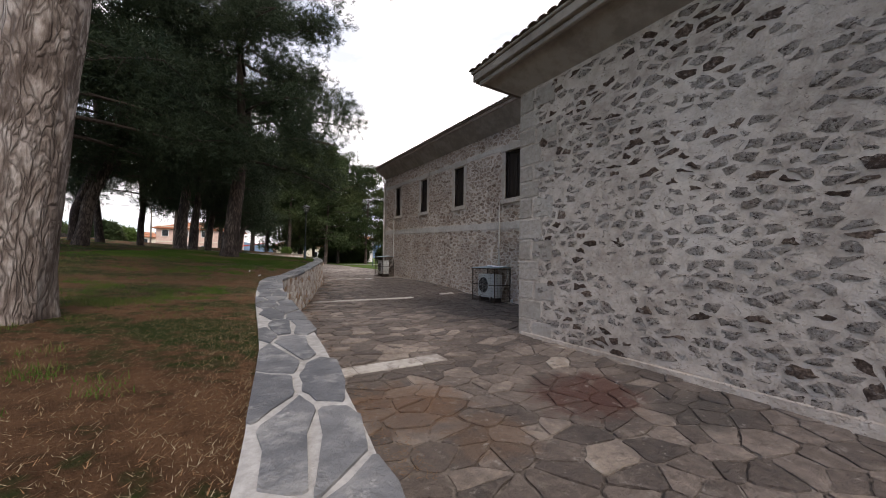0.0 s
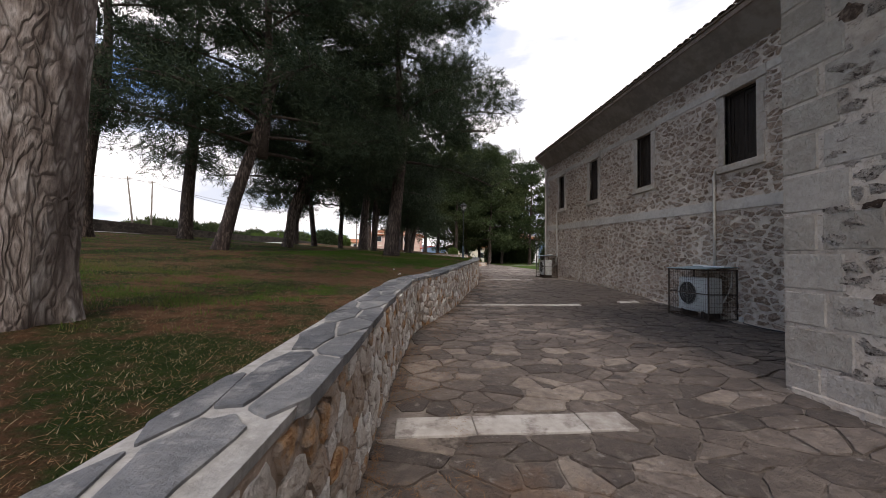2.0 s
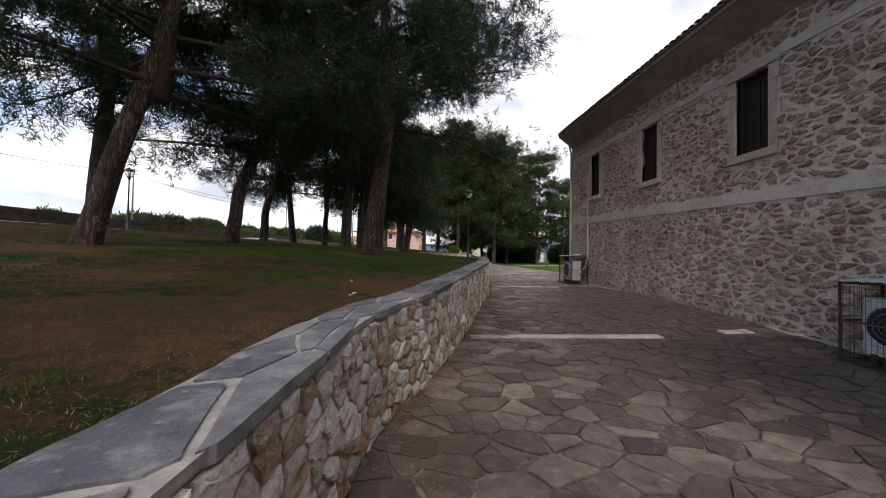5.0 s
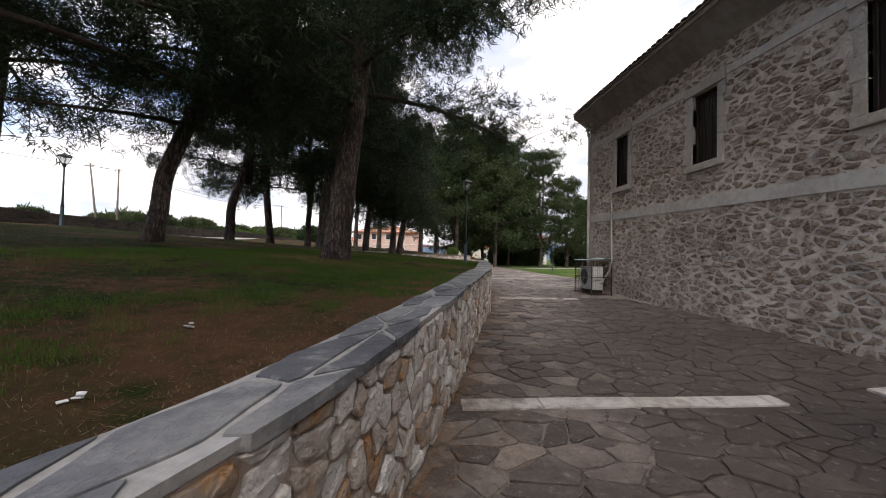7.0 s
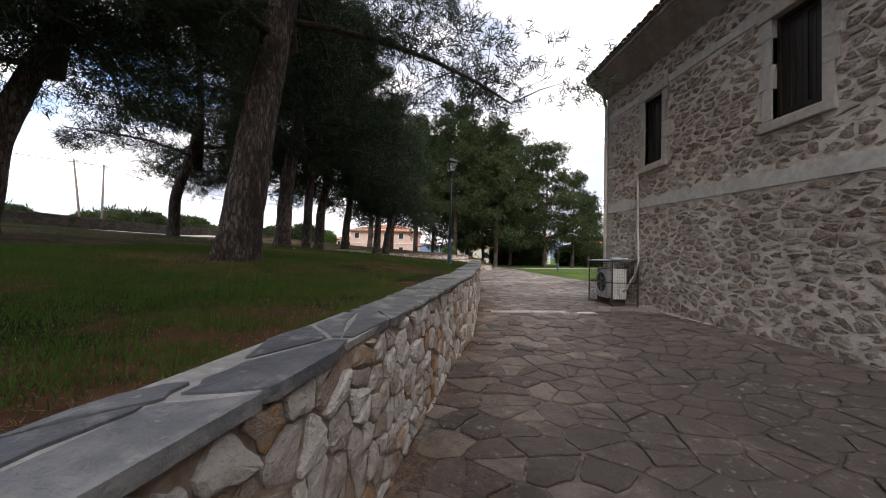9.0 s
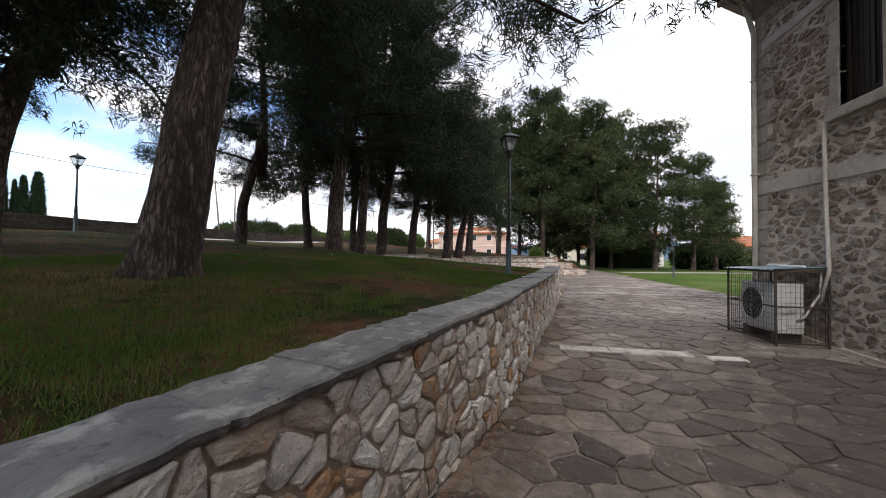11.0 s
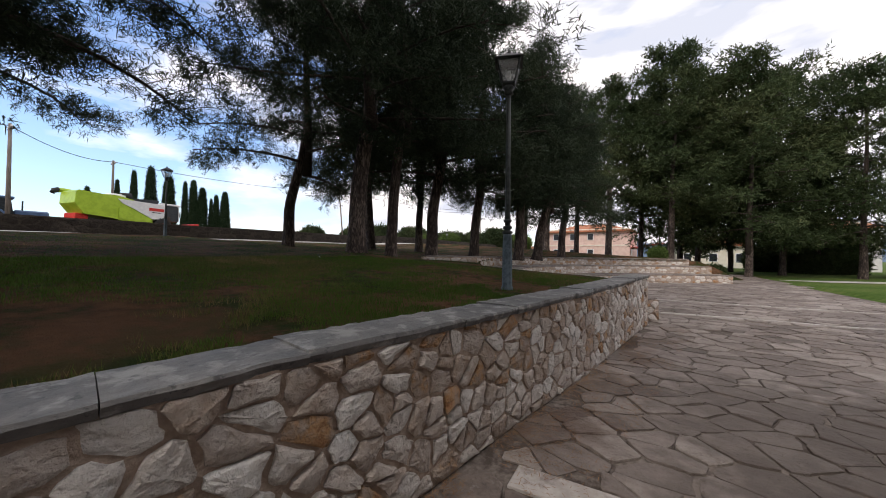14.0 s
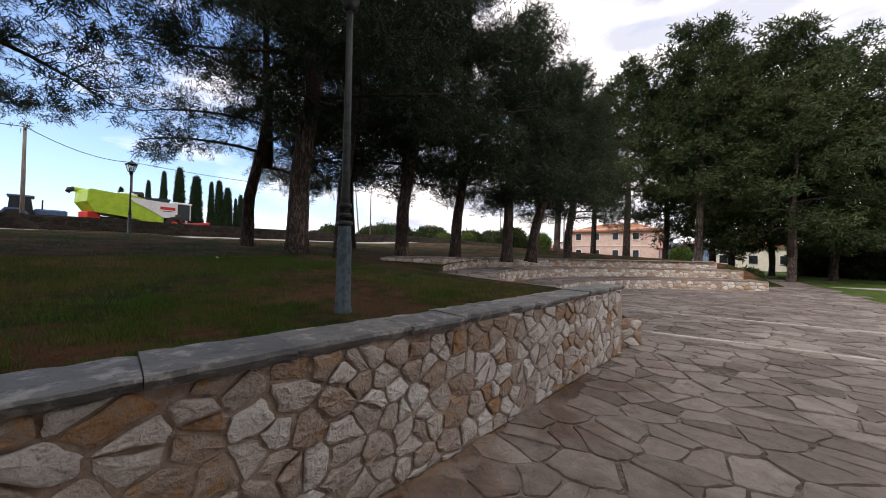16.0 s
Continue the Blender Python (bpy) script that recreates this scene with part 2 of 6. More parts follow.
M["leaves"] = surface("wood_foliage", [(0.1, (0.023, 0.040, 0.016)), (0.5, (0.050, 0.072, 0.029)), (0.9, (0.095, 0.111, 0.048))], grain=0.8, bump=0.0, piece=0.5, stain=0.4, big=0.22, rough=0.7, spec=0.15, translucent=0.25)
M["cypress"] = surface("cypress_foliage", [(0.1, (0.015, 0.032, 0.016)), (0.9, (0.035, 0.06, 0.028))], grain=2, bump=0.0, piece=0.6, rough=0.8, spec=0.1)
M["hedge"] = surface("hedge_leaves", [(0.1, (0.05, 0.09, 0.02)), (0.9, (0.12, 0.17, 0.05))], grain=2, bump=0.0, piece=0.6, rough=0.8, spec=0.1, translucent=0.2)
M["bark"] = bark_material("pine_bark", (0.085, 0.063, 0.053), (0.21, 0.172, 0.152), (0.37, 0.33, 0.305))
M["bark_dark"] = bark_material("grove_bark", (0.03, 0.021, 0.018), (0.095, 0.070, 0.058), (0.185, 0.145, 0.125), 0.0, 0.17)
M["branch"] = surface("branch_bark", [(0.3, (0.035, 0.026, 0.021)), (0.7, (0.075, 0.058, 0.048))], grain=20, bump=0.6, piece=0.2, rough=0.95)
M["shutter"] = surface("dark_brown_paint", [(0.3, (0.010, 0.006, 0.004)), (0.7, (0.019, 0.012, 0.008))], grain=30, bump=0.3, piece=0.2, stretch=(1, 1, 0.1), rough=0.6)
M["ironwork"] = surface("green_black_iron", [(0.3, (0.018, 0.022, 0.021)), (0.7, (0.04, 0.046, 0.044))], grain=25, bump=0.2, piece=0.0, metal=0.2, rough=0.55)
M["postbase"] = surface("weathered_iron", [(0.3, (0.04, 0.058, 0.07)), (0.7, (0.085, 0.115, 0.135))], grain=20, bump=0.3, piece=0.0, metal=0.1, rough=0.6)
M["rust"] = surface("rusty_steel", [(0.3, (0.035, 0.028, 0.024)), (0.7, (0.09, 0.065, 0.05))], grain=30, bump=0.3, piece=0.2, metal=0.3, rough=0.75)
M["acwhite"] = surface("grey_white_enamel", [(0.3, (0.42, 0.42, 0.40)), (0.7, (0.52, 0.52, 0.50))], grain=4, bump=0.05, piece=0.0, stain=0.5, rough=0.45)
M["black"] = surface("black_plastic", [(0.3, (0.012, 0.012, 0.012)), (0.7, (0.025, 0.025, 0.025))], grain=20, bump=0.1, piece=0.0, rough=0.6)
M["sheet"] = surface("blue_grey_sheet", [(0.3, (0.16, 0.23, 0.27)), (0.7, (0.28, 0.36, 0.40))], grain=6, bump=0.1, piece=0.0, metal=0.3, rough=0.45)
M["pipe"] = surface("cream_pipe", [(0.3, (0.40, 0.37, 0.33)), (0.7, (0.50, 0.47, 0.43))], grain=6, bump=0.1, piece=0.0, rough=0.55)
M["limepaint"] = surface("lime_green_paint", [(0.3, (0.30, 0.46, 0.02)), (0.7, (0.38, 0.55, 0.03))], grain=3, bump=0.0, piece=0.0, rough=0.4, spec=0.5)
M["whitepaint"] = surface("white_paint", [(0.3, (0.66, 0.66, 0.66)), (0.7, (0.76, 0.76, 0.75))], grain=3, bump=0.0, piece=0.0, rough=0.45, spec=0.5)
M["redpaint"] = surface("red_paint", [(0.3, (0.50, 0.025, 0.02)), (0.7, (0.62, 0.05, 0.035))], grain=3, bump=0.0, piece=0.0, rough=0.5)
M["bluepaint"] = surface("blue_paint", [(0.3, (0.06, 0.11, 0.22)), (0.7, (0.09, 0.15, 0.28))], grain=3, bump=0.0, piece=0.0, rough=0.45)
M["tyre"] = surface("tyre_rubber", [(0.3, (0.02, 0.02, 0.02)), (0.7, (0.045, 0.043, 0.04))], grain=20, bump=0.3, piece=0.0, rough=0.9)
M["pinkwall"] = surface("pink_render", [(0.3, (0.62, 0.43, 0.36)), (0.7, (0.70, 0.52, 0.44))], grain=2, bump=0.1, piece=0.0, stain=0.4)
M["creamwall"] = surface("cream_render", [(0.3, (0.68, 0.62, 0.50)), (0.7, (0.76, 0.71, 0.60))], grain=2, bump=0.1, piece=0.1, stain=0.4)
M["terracotta"] = surface("terracotta_roof", [(0.2, (0.30, 0.11, 0.055)), (0.8, (0.42, 0.18, 0.095))], grain=4, bump=0.3, piece=0.3, stretch=(1, 6, 1))
M["wood"] = surface("pole_wood", [(0.3, (0.12, 0.10, 0.085)), (0.7, (0.22, 0.19, 0.165))], grain=20, bump=0.3, piece=0.3, stretch=(1, 1, 0.1))
M["wire"] = surface("cable_black", [(0.3, (0.03, 0.03, 0.035)), (0.7, (0.05, 0.05, 0.055))], bump=0.0, piece=0.0)
# the blue of distance haze is put into the hills' own colour
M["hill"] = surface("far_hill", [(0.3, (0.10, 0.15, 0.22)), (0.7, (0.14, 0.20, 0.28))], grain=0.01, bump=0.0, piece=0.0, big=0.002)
M["concrete"] = surface("pale_concrete", [(0.3, (0.38, 0.36, 0.33)), (0.7, (0.48, 0.46, 0.43))], grain=6, bump=0.2, piece=0.0)


def colour_patches(m, spots, level=0.05):
    """Ragged patches of colour mixed into a surface, stains among them: place, reach and colour of each."""
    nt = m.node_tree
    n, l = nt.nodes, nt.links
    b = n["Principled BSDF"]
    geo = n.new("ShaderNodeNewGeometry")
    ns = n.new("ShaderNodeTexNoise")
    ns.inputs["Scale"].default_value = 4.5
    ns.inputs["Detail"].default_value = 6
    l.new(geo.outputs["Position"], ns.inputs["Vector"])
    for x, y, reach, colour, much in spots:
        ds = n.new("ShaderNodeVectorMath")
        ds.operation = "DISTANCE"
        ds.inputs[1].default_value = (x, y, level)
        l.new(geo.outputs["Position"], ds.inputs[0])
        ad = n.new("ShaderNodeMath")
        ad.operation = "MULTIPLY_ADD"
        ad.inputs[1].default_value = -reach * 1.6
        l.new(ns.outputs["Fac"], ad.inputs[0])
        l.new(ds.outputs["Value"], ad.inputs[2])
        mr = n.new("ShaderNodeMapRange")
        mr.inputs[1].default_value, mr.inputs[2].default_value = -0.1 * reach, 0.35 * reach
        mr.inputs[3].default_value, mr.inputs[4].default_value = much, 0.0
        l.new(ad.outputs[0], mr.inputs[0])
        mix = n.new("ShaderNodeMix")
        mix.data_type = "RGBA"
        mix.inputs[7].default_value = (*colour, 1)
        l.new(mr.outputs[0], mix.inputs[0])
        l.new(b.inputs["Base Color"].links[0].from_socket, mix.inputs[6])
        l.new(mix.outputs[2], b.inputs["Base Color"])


# red and brown stains, and broad darker patches along the facade
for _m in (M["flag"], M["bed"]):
    colour_patches(_m, [(3.35, 2.45, 0.62, (0.075, 0.03, 0.022), 0.9), (3.9, 1.6, 0.4, (0.05, 0.045, 0.042), 0.7), (1.55, 3.2, 0.6, (0.17, 0.085, 0.04), 0.55), (1.9, 2.3, 0.4, (0.15, 0.08, 0.04), 0.4), (6.0, 8.0, 1.6, (0.05, 0.042, 0.04), 0.55), (5.6, 12.6, 1.8, (0.055, 0.045, 0.042), 0.5), (6.6, 15.0, 1.5, (0.05, 0.042, 0.04), 0.5), (4.4, 16.6, 0.5, (0.10, 0.045, 0.03), 0.5), (7.0, 10.4, 2.2, (0.055, 0.044, 0.04), 0.75), (6.9, 13.4, 2.0, (0.055, 0.044, 0.04), 0.7), (7.2, 7.0, 1.8, (0.05, 0.042, 0.04), 0.7), (7.2, 16.8, 1.4, (0.055, 0.044, 0.04), 0.7), (4.0, 9.2, 0.9, (0.075, 0.055, 0.047), 0.5), (4.9, 9.8, 1.3, (0.06, 0.048, 0.043), 0.7), (5.4, 13.6, 1.2, (0.06, 0.048, 0.043), 0.7), (5.4, 11.9, 1.9, (0.06, 0.048, 0.043), 0.75), (4.6, 10.8, 1.0, (0.07, 0.054, 0.046), 0.6), (6.0, 15.2, 1.2, (0.06, 0.048, 0.043), 0.6)])
# brown patches beside the low wall, wider darker ones towards the facade
colour_patches(M["flag_pale"], [(4.35, 18.5, 0.5, (0.10, 0.062, 0.045), 0.75), (4.6, 19.6, 0.45, (0.09, 0.058, 0.042), 0.75), (4.85, 20.8, 0.5, (0.10, 0.062, 0.045), 0.75), (5.1, 22.0, 0.5, (0.09, 0.058, 0.042), 0.7), (5.5, 23.0, 0.4, (0.09, 0.058, 0.042), 0.6), (7.3, 21.2, 0.4, (0.08, 0.065, 0.055), 0.5), (6.6, 29.2, 0.5, (0.08, 0.06, 0.05), 0.6), (6.2, 19.3, 1.4, (0.085, 0.068, 0.058), 0.6), (6.1, 17.9, 1.0, (0.085, 0.068, 0.058), 0.6), (7.3, 19.7, 1.3, (0.085, 0.068, 0.058), 0.6)])
BARE = [(-0.5, 7.6, 0.8), (0.2, 8.7, 0.7), (0.7, 9.8, 0.75), (1.2, 10.9, 0.65), (1.7, 12.2, 0.6), (2.5, 16.4, 0.6), (3.0, 17.7, 0.6), (3.5, 19.9, 0.5)]
colour_patches(M["lawn"], [(x, y, r, (0.12, 0.064, 0.036), 0.55) for x, y, r in BARE], 1.15)
M["needle_litter"] = surface("dead_needles", [(0.1, (0.16, 0.075, 0.035)), (0.9, (0.32, 0.19, 0.095))], bump=0.0, piece=0.7)
M["straw"] = surface("dry_straw", [(0.1, (0.150, 0.105, 0.056)), (0.6, (0.270, 0.203, 0.120)), (0.9, (0.375, 0.307, 0.203))], bump=0.0, piece=0.7)
M["litter"] = surface("white_litter", [(0.3, (0.6, 0.6, 0.58)), (0.7, (0.75, 0.75, 0.73))], bump=0.1, piece=0.3)


def smeared(m, colour, scale, lo, hi, much=0.9):
    """Patches of another stuff smeared over a surface, with ragged edges."""
    nt = m.node_tree
    n, l = nt.nodes, nt.links
    b = n["Principled BSDF"]
    geo = n.new("ShaderNodeNewGeometry")
    mp = n.new("ShaderNodeMapping")
    mp.inputs["Scale"].default_value = (1.0, 1.0, 1.5)
    l.new(geo.outputs["Position"], mp.inputs["Vector"])
    ns = n.new("ShaderNodeTexNoise")
    ns.inputs["Scale"].default_value = scale
    ns.inputs["Detail"].default_value = 9
    ns.inputs["Roughness"].default_value = 0.68
    l.new(mp.outputs[0], ns.inputs["Vector"])
    mr = n.new("ShaderNodeMapRange")
    mr.inputs[1].default_value, mr.inputs[2].default_value = lo, hi
    mr.inputs[4].default_value = much
    l.new(ns.outputs["Fac"], mr.inputs[0])
    mix = n.new("ShaderNodeMix")
    mix.data_type = "RGBA"
    mix.inputs[7].default_value = (*colour, 1)
    l.new(mr.outputs[0], mix.inputs[0])
    l.new(b.inputs["Base Color"].links[0].from_socket, mix.inputs[6])
    l.new(mix.outputs[2], b.inputs["Base Color"])


smeared(M["rubble"], (0.47, 0.405, 0.355), 7.0, 0.51, 0.60, 0.85)
smeared(M["rubble"], (0.075, 0.052, 0.042), 26.0, 0.57, 0.64, 0.8)
smeared(M["blockstone"], (0.46, 0.40, 0.352), 8.0, 0.47, 0.58, 0.85)
smeared(M["blockstone"], (0.07, 0.048, 0.038), 21.0, 0.555, 0.60, 0.9)
smeared(M["blockstone"], (0.12, 0.085, 0.068), 60.0, 0.56, 0.62, 0.7)
smeared(M["marble"], (0.13, 0.105, 0.092), 4.0, 0.52, 0.64, 0.7)
smeared(M["darkrubble"], (0.42, 0.365, 0.32), 9.0, 0.55, 0.63, 0.8)
smeared(M["mortar"], (0.19, 0.145, 0.12), 19.0, 0.585, 0.65, 0.75)
smeared(M["flag"], (0.34, 0.31, 0.285), 11.0, 0.59, 0.66, 0.6)
smeared(M["flag"], (0.055, 0.042, 0.036), 8.0, 0.58, 0.66, 0.7)
smeared(M["flag_pale"], (0.10, 0.078, 0.066), 7.0, 0.58, 0.66, 0.6)
for _m in (M["flag"], M["bed"]):
    smeared(_m, (0.09, 0.071, 0.061), 1.1, 0.48, 0.62, 0.55)
    smeared(_m, (0.25, 0.215, 0.185), 3.2, 0.58, 0.70, 0.6)
smeared(M["flag_pale"], (0.12, 0.098, 0.085), 1.6, 0.52, 0.66, 0.6)
smeared(M["slab"], (0.34, 0.335, 0.315), 6.0, 0.52, 0.62, 0.75)
smeared(M["slab"], (0.05, 0.052, 0.055), 15.0, 0.58, 0.64, 0.7)
smeared(M["slate"], (0.33, 0.322, 0.312), 5.0, 0.53, 0.64, 0.65)
smeared(M["slate"], (0.42, 0.405, 0.39), 13.0, 0.60, 0.68, 0.6)
smeared(M["wallstone"], (0.33, 0.265, 0.215), 9.0, 0.57, 0.66, 0.6)


def glass_material(name, tint, rough=0.05):
    m = bpy.data.materials.new(name)
    m.use_nodes = True
    b = m.node_tree.nodes["Principled BSDF"]
    b.inputs["Base Color"].default_value = (*tint, 1)
    b.inputs["Roughness"].default_value = rough
    b.inputs["Transmission Weight"].default_value = 0.85
    b.inputs["IOR"].default_value = 1.2
    return m


M["glass"] = glass_material("lantern_glass", (0.9, 0.92, 0.92), 0.15)
M["darkglass"] = surface("dark_glass", [(0.3, (0.02, 0.025, 0.03)), (0.7, (0.035, 0.04, 0.045))], bump=0.0, piece=0.0, rough=0.25, spec=0.25)

# ---- mesh helpers ----


class Mesh:
    """Collects vertices and faces of one mesh."""

    def __init__(self):
        self.v, self.f = [], []

    def add(self, verts, faces):
        k = len(self.v)
        self.v += [tuple(p) for p in verts]
        self.f += [tuple(i + k for i in f) for f in faces]
        return self

    def box(self, c, size, ch=0.0, m=None):
        """A box with chamfered edges, about c, turned by m."""
        h = [s / 2 for s in size]
        ch = min(ch, *[x * 0.6 for x in h])
        m = m or Matrix.Identity(3)
        idx, verts = {}, []
        for a in range(3):
            for s in (-1, 1):
                for s1 in (-1, 1):
                    for s2 in (-1, 1):
                        p = [0, 0, 0]
                        b1, b2 = (a + 1) % 3, (a + 2) % 3
                        p[a], p[b1], p[b2] = s * h[a], s1 * (h[b1] - ch), s2 * (h[b2] - ch)
                        sg = [0, 0, 0]
                        sg[a], sg[b1], sg[b2] = s, s1, s2
                        idx[a, tuple(sg)] = len(verts)
                        verts.append(Vector(c) + m @ Vector(p))
        faces = []
        for a in range(3):
            b1, b2 = (a + 1) % 3, (a + 2) % 3
            for s in (-1, 1):
                q = []
                for s1, s2 in ((-1, -1), (1, -1), (1, 1), (-1, 1)):
                    sg = [0, 0, 0]
                    sg[a], sg[b1], sg[b2] = s, s1, s2
                    q.append(idx[a, tuple(sg)])
                faces.append(q if s > 0 else q[::-1])
        if ch > 0:
            for a in range(3):
                b1, b2 = (a + 1) % 3, (a + 2) % 3
                for s1 in (-1, 1):
                    for s2 in (-1, 1):
                        lo, hi = [0, 0, 0], [0, 0, 0]
                        lo[a], lo[b1], lo[b2] = -1, s1, s2
                        hi[a], hi[b1], hi[b2] = 1, s1, s2
                        q = [idx[b1, tuple(lo)], idx[b1, tuple(hi)], idx[b2, tuple(hi)], idx[b2, tuple(lo)]]
                        faces.append(q if s1 * s2 < 0 else q[::-1])
            for sx in (-1, 1):
                for sy in (-1, 1):
                    for sz in (-1, 1):
                        sg = (sx, sy, sz)
                        q = [idx[0, sg], idx[1, sg], idx[2, sg]]
                        faces.append(q if sx * sy * sz > 0 else q[::-1])
        return self.add(verts, faces)

    def tube(self, path, radii, n=8, cap=True, wobble=None):
        path = [Vector(p) for p in path]
        verts, faces = [], []
        up = Vector((0.0, 0.0, 1.0))
        for i, p in enumerate(path):
            d = (path[min(i + 1, len(path) - 1)] - path[max(i - 1, 0)]).normalized()
            ref = up if abs(d.z) < 0.9 else Vector((1, 0, 0))
            e1 = d.cross(ref).normalized()
            e2 = d.cross(e1).normalized()
            if abs(d.z) >= 0.9:
                e1 = (Vector((1, 0, 0)) - d * d.x).normalized()
                e2 = d.cross(e1)
            r = radii[i] if hasattr(radii, "__len__") else radii
            for k in range(n):
                a = 2 * math.pi * k / n
                q = r * (wobble(i, a, p) if wobble else 1.0)
                verts.append(p + e1 * (q * math.cos(a)) + e2 * (q * math.sin(a)))
        for i in range(len(path) - 1):
            for k in range(n):
                k2 = (k + 1) % n
                faces.append((i * n + k, i * n + k2, (i + 1) * n + k2, (i + 1) * n + k))
        if cap:
            faces.append(tuple(range(n))[::-1])
            faces.append(tuple((len(path) - 1) * n + k for k in range(n)))
        return self.add(verts, faces)

    def turned(self, profile, c=(0, 0, 0), n=16):
        """A turned shape about the z axis: rows of (radius, height)."""
        return self.tube([(c[0], c[1], c[2] + z) for r, z in profile], [r for r, z in profile], n) if len({z for _, z in profile}) == len(profile) else self._turn(profile, c, n)

    def _turn(self, profile, c, n):
        verts = [(c[0] + r * math.cos(2 * math.pi * k / n), c[1] + r * math.sin(2 * math.pi * k / n), c[2] + z) for r, z in profile for k in range(n)]
        faces = [(i * n + k, i * n + (k + 1) % n, (i + 1) * n + (k + 1) % n, (i + 1) * n + k) for i in range(len(profile) - 1) for k in range(n)]
        faces.append(tuple((len(profile) - 1) * n + k for k in range(n)))
        return self.add(verts, faces)

    def prism(self, outline, a, b, axis="x"):
        """An outline in the plane across the axis, drawn out from a to b."""
        n = len(outline)

        def put(u, w, t):
            return (t, u, w) if axis == "x" else ((u, t, w) if axis == "y" else (u, w, t))
        verts = [put(u, w, a) for u, w in outline] + [put(u, w, b) for u, w in outline]
        faces = [tuple(range(n))[::-1], tuple(range(n, 2 * n))] + [(i, (i + 1) % n, n + (i + 1) % n, n + i) for i in range(n)]
        return self.add(verts, faces)

    def data(self, name, mats, smooth=False, fix=True):
        me = bpy.data.meshes.new(name)
        me.from_pydata(self.v, [], self.f)
        for m in (mats if isinstance(mats, (list, tuple)) else [mats]):
            me.materials.append(m)
        if fix:
            bm = bmesh.new()
            bm.from_mesh(me)
            bmesh.ops.recalc_face_normals(bm, faces=bm.faces)
            bm.to_mesh(me)
            bm.free()
        if smooth:
            me.polygons.foreach_set("use_smooth", [True] * len(me.polygons))
        me.update()
        return me


def part(name, mesh, material, parent, label="", smooth=False, fix=True):
    ob = new(name, mesh.data(name, material, smooth, fix))
    ob.parent = parent
    if label:
        tagged(ob, label)
    return ob


def thing(name, label, category, group="", kind="", at=(0, 0, 0), rz=0.0):
    ob = new(name)
    ob.empty_display_size = 0.2
    ob.matrix_basis = pose(*at, 0, 0, rz)
    return tagged(ob, label, category, group, kind)


def solid(name, mesh, material, label, category, group="", kind="structure", smooth=False, fix=True):
    return tagged(new(name, mesh.data(name, material, smooth, fix)), label, category, group, kind)


def cells(x0, x1, y0, y1, sx, sy, jit, seed):
    """Irregular polygons that fill a field: the cells round jittered points in brick-like rows."""
    rnd = random.Random(seed)
    nx, ny = int((x1 - x0) / sx) + 3, int((y1 - y0) / sy) + 3
    P = {}
    for j in range(ny):
        for i in range(nx):
            P[i, j] = (x0 + (i - 1 + (0.5 if j % 2 else 0.0) + rnd.uniform(-jit, jit)) * sx, y0 + (j - 1 + rnd.uniform(-jit, jit)) * sy)
    out = []
    for j in range(1, ny - 1):
        for i in range(1, nx - 1):
            px, py = P[i, j]
            if not (x0 - 0.5 * sx <= px <= x1 + 0.5 * sx and y0 - 0.5 * sy <= py <= y1 + 0.5 * sy):
                continue
            poly = [(px - sx * 2, py - sy * 2), (px + sx * 2, py - sy * 2), (px + sx * 2, py + sy * 2), (px - sx * 2, py + sy * 2)]
            for dj in (-2, -1, 0, 1, 2):
                for di in (-2, -1, 0, 1, 2):
                    q = P.get((i + di, j + dj))
                    if q is None or (di == 0 and dj == 0):
                        continue
                    # distances are measured in units of the spacing, so that stones lie long
                    ax, ay = (q[0] - px) / sx ** 2, (q[1] - py) / sy ** 2
                    c = ax * (q[0] + px) / 2 + ay * (q[1] + py) / 2
                    res = []
                    for k in range(len(poly)):
                        a, b = poly[k], poly[(k + 1) % len(poly)]
                        da, db = ax * a[0] + ay * a[1] - c, ax * b[0] + ay * b[1] - c
                        if da <= 0:
                            res.append(a)
                        if (da < 0) != (db < 0) and abs(da - db) > 1e-12:
                            t = da / (da - db)
                            res.append((a[0] + (b[0] - a[0]) * t, a[1] + (b[1] - a[1]) * t))
                    poly = res
                    if len(poly) < 3:
                        break
                if len(poly) < 3:
                    break
            if len(poly) >= 3:
                clean = []
                for p in poly:
                    if not clean or math.hypot(p[0] - clean[-1][0], p[1] - clean[-1][1]) > 0.03 * min(sx, sy):
                        clean.append(p)
                if len(clean) >= 3:
                    out.append(((px, py), clean))
    return out


